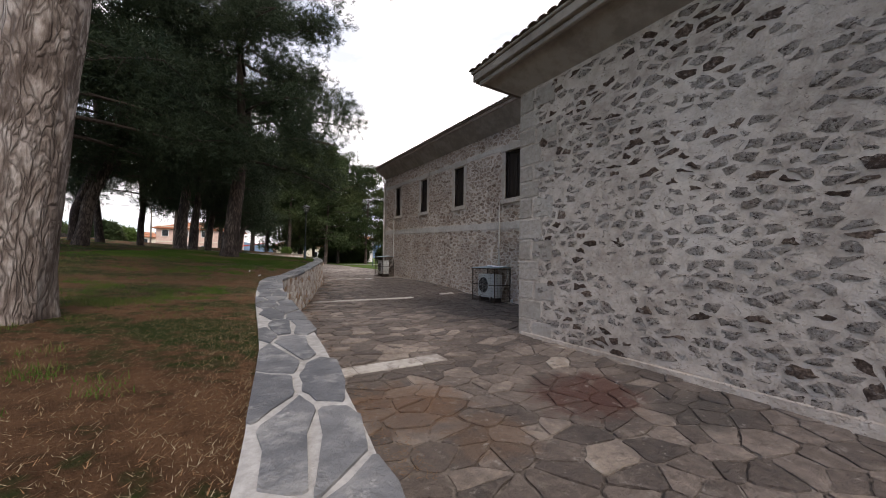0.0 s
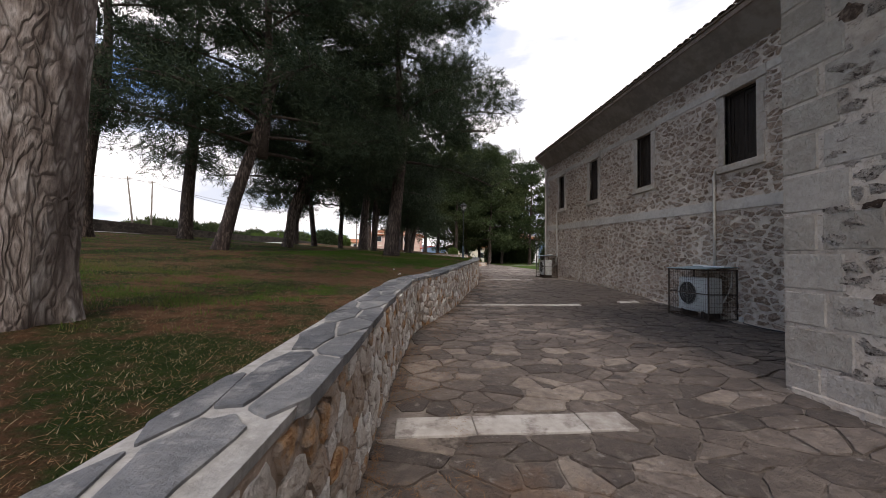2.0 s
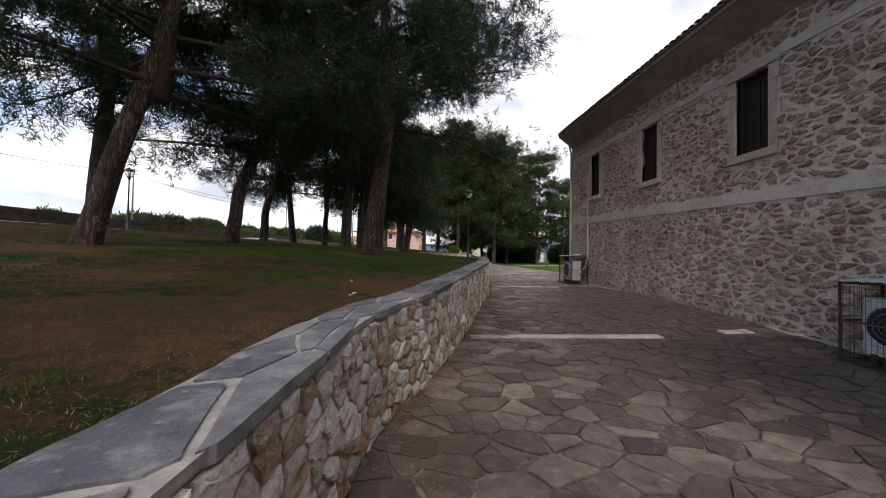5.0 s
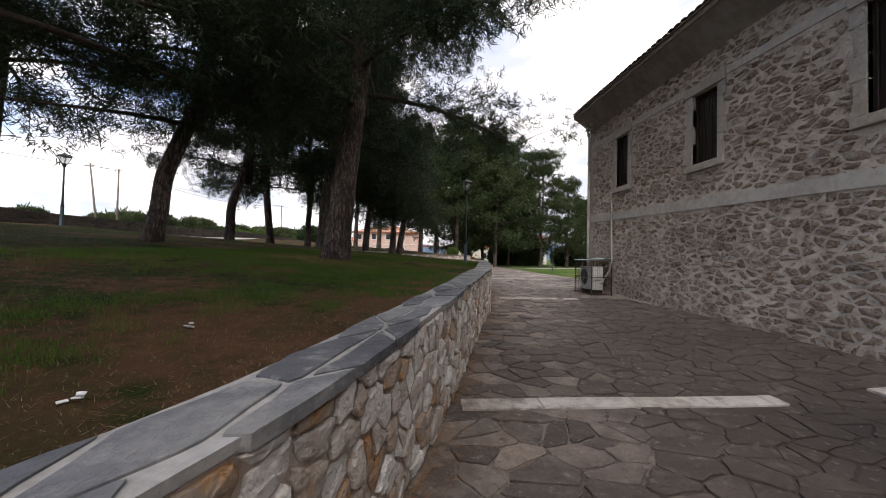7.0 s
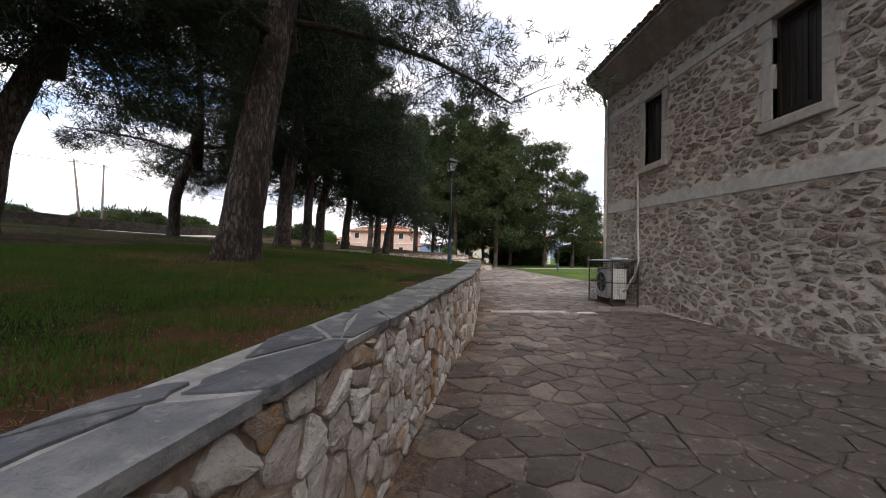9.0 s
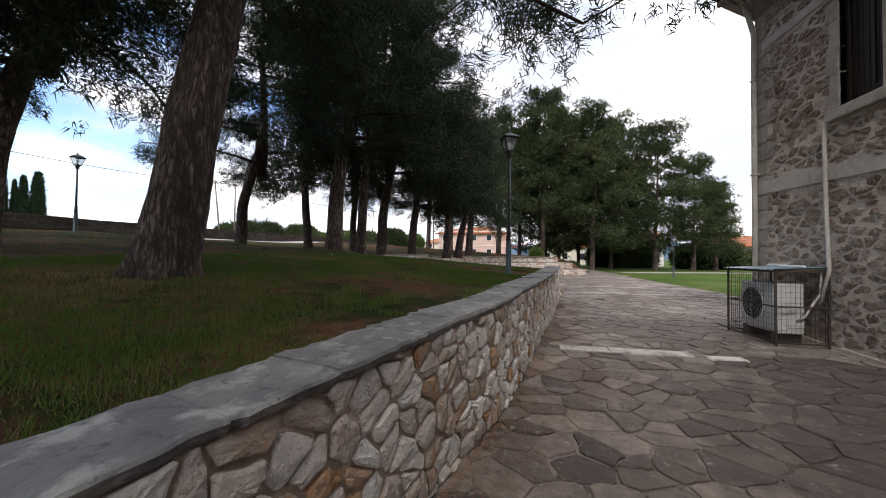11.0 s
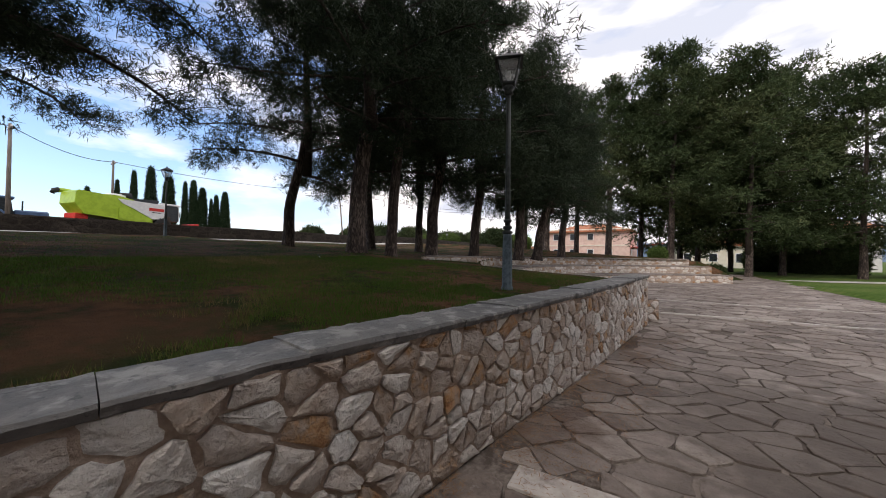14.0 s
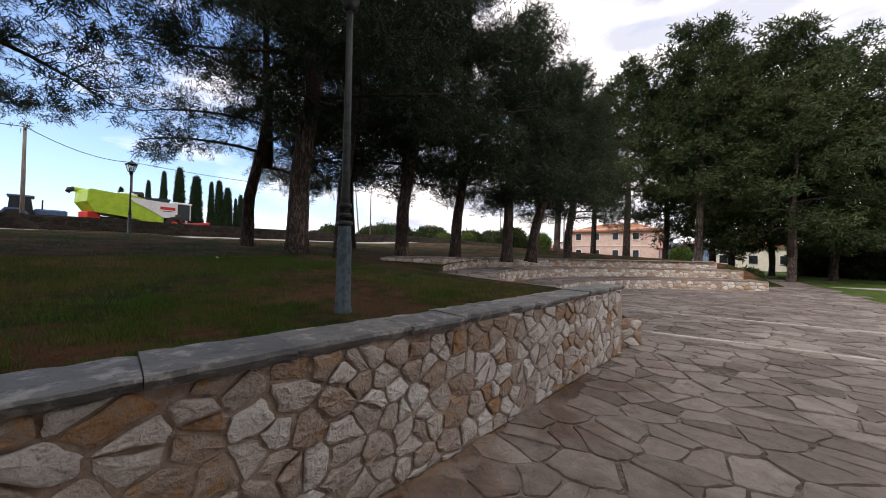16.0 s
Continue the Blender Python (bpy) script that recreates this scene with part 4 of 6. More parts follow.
S0, S1 = 4.6, 20.0
WIN = [(8.40, 0.76), (11.62, 0.68), (14.75, 0.68), (17.9, 0.62)]
SILL, HEAD = 3.62, 5.2
EAVE, WTOP = 6.62, 6.1
facade = Mesh()
cuts_s = sorted({S0, S1} | {c - w / 2 for c, w in WIN} | {c + w / 2 for c, w in WIN})
cuts_z = [-0.6, SILL, HEAD, WTOP + 0.3]
for a, b in zip(cuts_s, cuts_s[1:]):
    for lo, hi in zip(cuts_z, cuts_z[1:]):
        if lo == SILL and any(abs((a + b) / 2 - c) < 0.1 for c, w in WIN):
            for q in ([(a, lo), (a, hi)], [(b, hi), (b, lo)], [(a, hi), (b, hi)], [(b, lo), (a, lo)]):
                facade.add([fac(*q[0]), fac(*q[1]), fac(*q[1], -0.45), fac(*q[0], -0.45)], [(0, 1, 2, 3)])
            continue
        facade.add([fac(a, lo), fac(b, lo), fac(b, hi), fac(a, hi)], [(0, 1, 2, 3)])
        facade.add([fac(a, lo, -0.45), fac(a, hi, -0.45), fac(b, hi, -0.45), fac(b, lo, -0.45)], [(0, 1, 2, 3)])
wall_west = solid("wall_west", facade, M["mortar"], "two-storey rubble-stone facade pointed with pale lime mortar", "stone wall", fix=False)
ends = Mesh()
p0 = fac(S1, -0.6)
ends.add([p0, p0 + Vector((12, 0.3, 0)), p0 + Vector((12, 0.3, 7.0)), p0 + Vector((0, 0, 7.0))], [(0, 1, 2, 3)])
ends.add([p0 + Vector((0.45, -0.02, 0)), p0 + Vector((12, 0.28, 0)), p0 + Vector((12, 0.28, 7.0)), p0 + Vector((0.45, -0.02, 7.0))], [(3, 2, 1, 0)])
solid("wall_north", ends, M["mortar"], "rubble-stone end wall of the long building", "stone wall", fix=False)
back = Mesh()
back.box((20.2, 8, 3), (0.4, 24.5, 7.5), 0.01)
solid("wall_east", back, M["mortar"], "plain rear stone wall closing the building", "stone wall")

BX, BY = 4.6, 4.76
block = Mesh()
block.add([(BX, -9, -0.4), (BX, BY, -0.4), (BX, BY, 5.1), (BX, -9, 5.1)], [(0, 1, 2, 3)])
block.add([(BX, BY, -0.4), (7.9, BY, -0.4), (7.9, BY, 5.1), (BX, BY, 5.1)], [(0, 1, 2, 3)])
block.add([(BX + 0.5, -9, -0.4), (BX + 0.5, BY - 0.5, -0.4), (BX + 0.5, BY - 0.5, 5.1), (BX + 0.5, -9, 5.1)], [(3, 2, 1, 0)])
block.add([(BX, -9, -0.4), (BX, -9, 5.1), (20, -9, 5.1), (20, -9, -0.4)], [(0, 1, 2, 3)])
wall_block = solid("wall_block", block, M["mortar"], "projecting single-storey stone block with smeared pale mortar and ashlar corner", "stone wall", fix=False)


def put_fac(u, v, h):
    return fac(u, v, h)


def put_blk(u, v, h):
    return (BX - h, u, v)


def put_blk_n(u, v, h):
    return (u, BY + h, v)


def blocked(s, z):
    if z < 0.2:
        return True
    if 2.58 < z < 2.87 or 5.26 < z < 5.46:
        return True
    for c, w in WIN:
        if abs(s - c) < w / 2 + 0.19 and SILL - 0.2 < z < HEAD + 0.24:
            return True
    return s > S1 - 0.3


rnd = random.Random(77)
fac_parts, fac_rest = [], Mesh()
for c, poly in cells(S0 + 0.1, S1 - 0.05, 0.1, WTOP, 0.24, 0.13, 0.58, 61):
    if blocked(*c):
        continue
    near = 9.3 < c[0] < 11.2 and c[1] < 2.8
    target = Mesh() if near and len(fac_parts) < 120 else fac_rest
    stone_into(target, poly, put_fac, rnd.uniform(0.004, 0.016), -0.03, rnd.uniform(-0.006, 0.016), 0.026, rnd, rough=0.2, ring=0.8, cut=0.16)
    if target is not fac_rest:
        fac_parts.append(target)
blk_parts, blk_rest, blk_dark = [], Mesh(), Mesh()
for c, poly in cells(-7.5, BY - 0.5, 0.08, 4.55, 0.225, 0.125, 0.44, 63):
    near = 0.2 < c[0] < 4.5 and c[1] < 3.2
    smear = noise.noise((c[0] * 0.6, c[1] * 0.8, 9.0))
    if rnd.random() < 0.1 + 0.4 * smear:
        continue
    # dark stones cluster by noise, with more of them above 2.6 m
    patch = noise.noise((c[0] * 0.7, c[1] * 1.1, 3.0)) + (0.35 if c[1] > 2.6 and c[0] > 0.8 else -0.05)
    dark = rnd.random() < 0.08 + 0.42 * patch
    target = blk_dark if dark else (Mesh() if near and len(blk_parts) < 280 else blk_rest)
    joint = rnd.uniform(0.012, 0.045) if dark else rnd.uniform(0.004, 0.025)
    stone_into(target, poly, put_blk, joint, -0.04, rnd.uniform(0.0, 0.02) if dark else rnd.uniform(-0.010, 0.012), 0.024, rnd, rough=0.24, ring=0.8, cut=0.15)
    if target is not blk_rest and target is not blk_dark:
        blk_parts.append(target)
for c, poly in cells(BX + 0.5, 7.8, 0.08, 4.55, 0.31, 0.165, 0.42, 64):
    stone_into(blk_rest, poly, put_blk_n, 0.025, -0.02, 0.015, 0.01, rnd, rough=0.3, ring=0.66, extra=False)

# corner ashlars
z = 0.12
k = 0
while z < 4.6:
    hgt = rnd.uniform(0.27, 0.38)
    la, lb = (0.52, 0.3) if k % 2 else (0.34, 0.5)
    la, lb = la + rnd.uniform(-0.06, 0.06), lb + rnd.uniform(-0.06, 0.06)
    m = Mesh().box((BX + lb / 2 - 0.012, BY - la / 2 + 0.012, z + hgt / 2), (lb, la, hgt - 0.018), 0.018)
    part("corner_stone", m, M["ashlar"], wall_block, "squared ashlar corner stone")
    if k % 2 == 0 and z < 4.2:
        m = Mesh().box((BX + 0.2 - 0.008, BY - la - 0.24, z + hgt / 2), (0.4, 0.44, hgt - 0.03), 0.016)
        part("corner_stone", m, M["ashlar"], wall_block)
    z += hgt
    k += 1
z, k = 0.35, 0
while z < WTOP - 0.2:
    hgt = rnd.uniform(0.28, 0.36)
    la = 0.5 if k % 2 else 0.32
    p = fac(S1 - la / 2 + 0.01, z + hgt / 2)
    part("corner_stone", Mesh().box(p + Vector((0.2 - 0.015, 0, 0)), (0.4, la, hgt - 0.016), 0.015), M["ashlar"], wall_west)
    z += hgt
    k += 1


def beam(mesh, s0, s1, z0, z1, h0, h1, ch=0.01):
    """A straight bar laid along the facade."""
    n = max(1, int((s1 - s0) / 1.0))
    rows = []
    for i in range(n + 1):
        s = s0 + (s1 - s0) * i / n
        rows += [fac(s, z0, h0), fac(s, z0 + ch, h1), fac(s, z1 - ch, h1), fac(s, z1, h0)]
    f = [(i * 4 + j, i * 4 + (j + 1) % 4, i * 4 + 4 + (j + 1) % 4, i * 4 + 4 + j) for i in range(n) for j in range(4)] + [(0, 1, 2, 3), (n * 4 + 3, n * 4 + 2, n * 4 + 1, n * 4)]
    mesh.add(rows, f)
    return mesh


solid("trim_belt", beam(Mesh(), S0 + 0.2, S1 - 0.01, 2.60, 2.85, -0.03, 0.022), M["belt"], "pale rendered string course along the facade", "string course")
_b = Mesh()
_ss = [S0 + 0.2] + [v for c, w in WIN for v in (c - w / 2 - 0.17, c + w / 2 + 0.17)] + [S1 - 0.01]
for a, b in zip(_ss[0::2], _ss[1::2]):
    beam(_b, a, b, 5.28, 5.45, -0.03, 0.016)
solid("trim_upper_belt", _b, M["belt"], "pale upper string course level with the window heads", "string course")
_f = beam(Mesh(), S0 + 0.2, S1, -0.3, 0.24, -0.02, 0.03)
solid("baseboard", _f, M["mortar"], "rendered footing along the foot of the facade", "plinth")
solid("baseboard_block", Mesh().box((BX - 0.0, -2.1, 0.02), (0.05, 13.6, 0.3), 0.012), M["mortar"], "uneven mortar footing of the projecting block", "plinth")

for i, (c, w) in enumerate(WIN):
    win = thing(f"window_{i + 1}", "tall narrow window with dark brown closed shutters in a dressed-stone surround", "window", "facade windows", "structure")
    k = 0
    for side in (-1, 1):
        z = SILL
        for hgt in (0.5, 0.36, 0.42, 0.30):
            la = 0.20 if k % 2 else 0.15
            p = fac(c + side * (w / 2 + la / 2), z + hgt / 2)
            part("jamb_stone", Mesh().box(p + Vector((0.18, 0, 0)), (0.42, la, hgt - 0.002), 0.006), M["ashlar"], win)
            z += hgt
            k += 1
    p = fac(c, HEAD + 0.115)
    part("lintel", Mesh().box(p + Vector((0.17, 0, 0)), (0.44, w + 0.42, 0.22), 0.014), M["ashlar"], win)
    p = fac(c, SILL - 0.085)
    part("window_sill", Mesh().box(p + Vector((0.15, 0, 0)), (0.44, w + 0.34, 0.16), 0.014), M["ashlar"], win)
    fr = Mesh()
    zc = (SILL + HEAD) / 2
    for ss, zz, a, b in ((c - w / 2 + 0.03, zc, 0.06, HEAD - SILL), (c + w / 2 - 0.03, zc, 0.06, HEAD - SILL), (c, HEAD - 0.03, w - 0.125, 0.06), (c, SILL + 0.03, w - 0.125, 0.06)):
        fr.box(fac(ss, zz) + Vector((0.1, 0, 0)), (0.07, a, b), 0.006)
    part("window_frame", fr, M["shutter"], win)
    for side in (-1, 1):
        sh = Mesh()
        wid = w / 2 - 0.07
        mid = c + side * (wid / 2 + 0.005)
        for ss, zz, a, b in ((mid - wid / 2 + 0.03, zc, 0.06, HEAD - SILL - 0.13), (mid + wid / 2 - 0.03, zc, 0.06, HEAD - SILL - 0.13), (mid, HEAD - 0.11, wid - 0.12, 0.08), (mid, SILL + 0.11, wid - 0.12, 0.08)):
            sh.box(fac(ss, zz) + Vector((0.115, 0, 0)), (0.035, a, b), 0.004)
        leaf = part("shutter", sh, M["shutter"], win)
        for k in range(3):
            bw = (wid - 0.12) / 3
            part("board", Mesh().box(fac(mid - wid / 2 + 0.06 + bw * (k + 0.5), zc) + Vector((0.124, 0, 0)), (0.024, bw - 0.005, HEAD - SILL - 0.28), 0.004), M["shutter"], leaf)
    bk = Mesh()
    bk.box(fac(c, zc) + Vector((0.16, 0, 0)), (0.02, w, HEAD - SILL), 0.0)
    part("window_pane", bk, M["shutter"], win)

# eaves: coved soffit, fascia, gutter and tiled roof
OV = 0.52
sof = Mesh()
sof.add([fac(S0, WTOP - 0.15, -0.02), fac(S1, WTOP - 0.15, -0.02), fac(S1 + 0.2, EAVE - 0.14, OV), fac(S0, EAVE - 0.14, OV), fac(S0, WTOP - 0.05, -0.02), fac(S1, WTOP - 0.05, -0.02), fac(S1 + 0.2, EAVE - 0.06, OV), fac(S0, EAVE - 0.06, OV)],
        [(0, 1, 2, 3), (7, 6, 5, 4), (1, 5, 6, 2), (3, 2, 6, 7), (0, 3, 7, 4)])
p1, p2 = fac(S1, WTOP - 0.15, -0.02), fac(S1 + 0.2, EAVE - 0.14, OV)
sof.add([p1, p2, p2 + Vector((10, 0.4, 0)), p1 + Vector((10, 0, 0))], [(0, 1, 2, 3)])
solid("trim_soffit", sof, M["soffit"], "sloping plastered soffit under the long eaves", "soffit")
fas = Mesh()
beam(fas, S0, S1 + 0.24, EAVE - 0.15, EAVE, OV - 0.04, OV + 0.02)
beam(fas, S0, S1 + 0.24, EAVE - 0.03, EAVE + 0.03, OV - 0.02, OV + 0.05)
solid("trim_fascia", fas, M["rooftile"], "dark weathered fascia board along the eaves", "fascia")
rf = Mesh()
e0, e1 = fac(S0 - 1, EAVE + 0.02, OV + 0.04), fac(S1 + 0.28, EAVE + 0.02, OV + 0.04)
rf.add([e0, e1, e1 + Vector((6.5, -4.0, 2.6)), e0 + Vector((6.5, 0, 2.6))], [(0, 1, 2, 3)])
rf.add([e1, e1 + Vector((12, 0.5, 0)), e1 + Vector((6.5, -4.0, 2.6))], [(0, 1, 2)])
rf.add([e0 + Vector((6.5, 0, 2.6)), e1 + Vector((6.5, -4.0, 2.6)), e1 + Vector((13, 0, 0)), e0 + Vector((13, 0, 0))], [(0, 1, 2, 3)])
roof = solid("roof_main", rf, M["rooftile"], "low hipped roof of weathered dark clay tiles", "roof", fix=False)
tile = Mesh()
for r0, r1 in ((0.085, 0.075),):
    n = 6
    vs = []
    for t, rr in ((0, r0), (1, r1)):
        for k in range(n + 1):
            a = math.pi * k / n
            vs.append((t * 0.42, rr * math.cos(a), rr * math.sin(a) * 0.75 + t * 0.16))
            vs.append((t * 0.42, (rr - 0.014) * math.cos(a), (rr - 0.014) * math.sin(a) * 0.75 + t * 0.16))
    w = 2 * (n + 1)
    fs = []
    for k in range(n):
        a, b = 2 * k, 2 * k + 2
        fs += [(a, b, b + w, a + w), (a + 1, a + 1 + w, b + 1 + w, b + 1), (a, a + 1, b + 1, b)]
    tile.add(vs, fs)
tile_data = tile.data("roof_tile", M["rooftile"])
s = S0 + 0.1
while s < S1 + 0.25:
    ob = new("roof_tile", tile_data)
    ob.parent = roof
    ob.matrix_basis = Matrix.Translation(fac(s, EAVE + 0.03, OV + 0.09 + rnd.uniform(-0.015, 0.015))) @ pose(0, 0, 0, rnd.uniform(-3, 3), 0, rnd.uniform(-3, 3)) @ Matrix.Diagonal((1, 1, 0.6, 1))
    s += 0.195

bs = Mesh()
BE = 5.05
BOV = 0.62
bs.add([(BX + 0.02, -9, 4.55), (BX + 0.02, BY - 0.02, 4.55), (BX - BOV, BY + BOV, BE - 0.12), (BX - BOV, -9, BE - 0.12)], [(0, 1, 2, 3)])
bs.add([(BX + 0.02, BY - 0.02, 4.55), (8.0, BY - 0.02, 4.55), (7.6, BY + BOV, BE - 0.12), (BX - BOV, BY + BOV, BE - 0.12)], [(0, 1, 2, 3)])
bs.add([(BX + 0.02, -9, 4.65), (BX - BOV, -9, BE), (BX - BOV, BY + BOV, BE), (7.6, BY + BOV, BE), (8.0, BY, 4.65), (BX + 0.02, BY, 4.65)], [(0, 1, 2, 5), (5, 2, 3, 4)])
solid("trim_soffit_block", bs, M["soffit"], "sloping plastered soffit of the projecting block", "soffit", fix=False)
bf = Mesh().box((BX - BOV - 0.01, (BY + BOV - 9) / 2 + 0.01, BE - 0.075), (0.05, BY + BOV + 9.02, 0.15), 0.012)
bf.box(((BX - BOV + 7.6) / 2 + 0.02, BY + BOV + 0.01, BE - 0.075), (7.6 - BX + BOV - 0.03, 0.05, 0.15), 0.012)
bf.box((BX - BOV - 0.035, (BY + BOV - 9) / 2 + 0.02, BE + 0.03), (0.06, BY + BOV + 9.06, 0.05), 0.012)
bf.box((BX - BOV + 0.07, (BY + BOV - 9) / 2 - 0.04, BE - 0.2), (0.07, BY + BOV + 8.9, 0.09), 0.015)
solid("trim_fascia_block", bf, M["soffit"], "moulded stone cornice edge of the projecting block", "fascia")
br = Mesh()
a = (BX - BOV - 0.08, BY + BOV + 0.05, BE + 0.06)
br.add([(a[0], -9, a[2]), a, (BX + 3.4, BY - 2.5, BE + 1.2), (BX + 3.4, -9, BE + 1.2), (8.2, a[1], a[2]), (8.2, BY - 2.5, BE + 1.2)], [(0, 1, 2, 3), (1, 4, 5, 2)])
roof2 = solid("roof_block", br, M["rooftile"], "low tiled roof over the projecting block", "roof", fix=False)
y = -4.0
while y < BY + BOV:
    ob = new("roof_tile", tile_data)
    ob.parent = roof2
    ob.matrix_basis = Matrix.Translation((BX - BOV - 0.1 + rnd.uniform(-0.012, 0.012), y, BE + 0.055)) @ Matrix.Diagonal((1, 1, 0.55, 1))
    y += 0.195

# ---- pines ----


def needle_mesh(centres, dirs, per, length, width, seed, spread=1.0):
    """Tufts of thin pointed needles, as one mesh: arrays of places and outward ways."""
    g = np.random.default_rng(seed)
    n = len(centres)
    c = np.repeat(np.asarray(centres, float), per, axis=0)
    d = np.repeat(np.asarray(dirs, float), per, axis=0)
    c += g.normal(size=c.shape) * length * 0.35
    w = g.normal(size=(n * per, 3)) * spread + d
    w /= np.linalg.norm(w, axis=1)[:, None] + 1e-9
    side = np.cross(w, g.normal(size=(n * per, 3)))
    side /= np.linalg.norm(side, axis=1)[:, None] + 1e-9
    ln = length * g.uniform(0.7, 1.2, size=(n * per, 1))
    a = c + side * width
    b = c - side * width
    t = c + w * ln
    verts = np.empty((n * per * 3, 3))
    verts[0::3], verts[1::3], verts[2::3] = a, b, t
    return verts


def tri_mesh(name, verts, material):
    me = bpy.data.meshes.new(name)
    n = len(verts)
    me.vertices.add(n)
    me.vertices.foreach_set("co", np.ascontiguousarray(verts, dtype=np.float32).ravel())
    me.loops.add(n)
    me.loops.foreach_set("vertex_index", np.arange(n, dtype=np.int32))
    me.polygons.add(n // 3)
    me.polygons.foreach_set("loop_start", np.arange(0, n, 3, dtype=np.int32))
    me.materials.append(material)
    me.update(calc_edges=True)
    me.validate()
    return me


def pine_head(seed, height, radius, limbs, clumps, tufts, per, length, width, material, low=0.0, flat=0.45, pad=0.5, point=0.75):
    """Branches and needles of a pine above its bare trunk, about the z axis: dense drooping pads along rising limbs."""
    r = random.Random(seed)
    woods = [Mesh()]
    woods[0].tube([(0.12 * math.sin(k * 0.9 + seed), 0.12 * math.cos(k * 0.7 + seed) - 0.12, height * 0.95 * k / 8) for k in range(9)], [0.16 * (1 - k / 9.5) + 0.02 for k in range(9)], 8)
    C, D = [], []
    for i in range(limbs):
        f = (i + r.random()) / limbs
        z0 = low + f * (height - low) * 0.9
        a = i * 2.4 + r.uniform(-0.5, 0.5)
        reach = radius * (1.0 - point * f ** 1.6) * r.uniform(0.7, 1.0)
        rise = r.uniform(-0.12, 0.2) + 0.5 * f
        pts = []
        bend = r.uniform(-0.5, 0.5)
        for k in range(6):
            t = k / 5
            aa = a + bend * t * t * 0.6
            pts.append(Vector((math.cos(aa) * reach * t, math.sin(aa) * reach * t, z0 + reach * (rise * t - 0.22 * t * t + 0.05 * t ** 3))))
        wood = Mesh()
        woods.append(wood)
        wood.tube(pts, [0.062 * (1 - 0.8 * k / 5) * (1 - 0.5 * f) + 0.006 for k in range(6)], 5)
        for j in range(clumps):
            t = 0.3 + 0.7 * ((j + r.random()) / clumps) ** 0.8
            k = min(4, int(t * 5))
            p = pts[k].lerp(pts[k + 1], t * 5 - k)
            off = Vector((r.gauss(0, 1), r.gauss(0, 1), r.gauss(0, flat))) * 0.15 * reach * (0.5 + 0.5 * t)
            q = p + off
            if off.length > 0.25:
                wood.tube([p, p.lerp(q, 0.5) + Vector((0, 0, 0.05)), q], [0.016, 0.011, 0.005], 3, cap=False)
            size = pad * r.uniform(0.6, 1.15)
            out = Vector((math.cos(a), math.sin(a), 0.0))
            for _ in range(tufts):
                v = Vector((r.gauss(0, 1), r.gauss(0, 1), r.gauss(0, 0.62)))
                v *= size * 0.62 * min(1.0, 1.7 / max(0.01, v.length))
                C.append(q + v)
                # tips hang at the rim of a pad and stand up on its crown
                D.append((v.normalized() * 0.7 + out * 0.35 + Vector((0, 0, 0.25 if v.z > 0 else -0.25))))
    verts = needle_mesh([tuple(c) for c in C], [tuple(d) for d in D], per, length, width, seed)
    return woods, tri_mesh("crown", verts, material)


def trunk_mesh(points, r0, r1, ring, rough, seed, flare=0.22):
    """A trunk through the points, flared at its foot, with furrowed bark."""
    line = []
    P = [Vector(p) for p in points]
    P = [P[0] * 2 - P[1]] + P + [P[-1] * 2 - P[-2]]
    for i in range(1, len(P) - 2):
        a, b, c, d = P[i - 1:i + 3]
        n = max(3, int((c - b).length / (0.07 if ring > 20 else 0.2)))
        for k in range(n):
            t = k / n
            line.append(0.5 * ((2 * b) + (c - a) * t + (2 * a - 5 * b + 4 * c - d) * t * t + (3 * b - a - 3 * c + d) * t ** 3))
    line.append(P[-2])
    n = len(line)
    h = [(p - line[0]).length for p in line]
    rad = [r0 + (r1 - r0) * min(1, x / h[-1]) + r0 * flare * math.exp(-x / 0.28) for x in h]

    def wob(i, a, p):
        q = Vector((math.cos(a), math.sin(a), 0))
        v = noise.noise((q.x * 7 + seed, q.y * 7, p.z * 1.6)) * 0.6 + noise.noise((q.x * 15 + seed, q.y * 15, p.z * 4.5)) * 0.5
        root = 0.16 * math.sin(a * 5 + seed) * math.exp(-max(0, p.z - line[0].z) / 0.22)
        return 1 + rough * v + root
    return Mesh().tube(line, rad, ring, wobble=wob)


# a fine head for the trees beside the walk, a dense one and two thin ones for the grove
HEADS = [pine_head(seed, 9.5, 4.5, limbs, clumps, tufts, per, length, width, M["needles"], pad=pad, point=point)
         for seed, limbs, clumps, tufts, per, length, width, pad, point in ((100, 32, 13, 30, 22, 0.15, 0.0088, 0.74, 0.45), (101, 32, 13, 30, 9, 0.18, 0.0142, 0.74, 0.5), (102, 26, 10, 28, 12, 0.18, 0.0118, 0.64, 0.6), (103, 26, 10, 28, 12, 0.18, 0.0118, 0.64, 0.6))]
HEAD_DATA = [([m.data("limb", M["branch"], smooth=True, fix=False) for m in w], c) for w, c in HEADS]

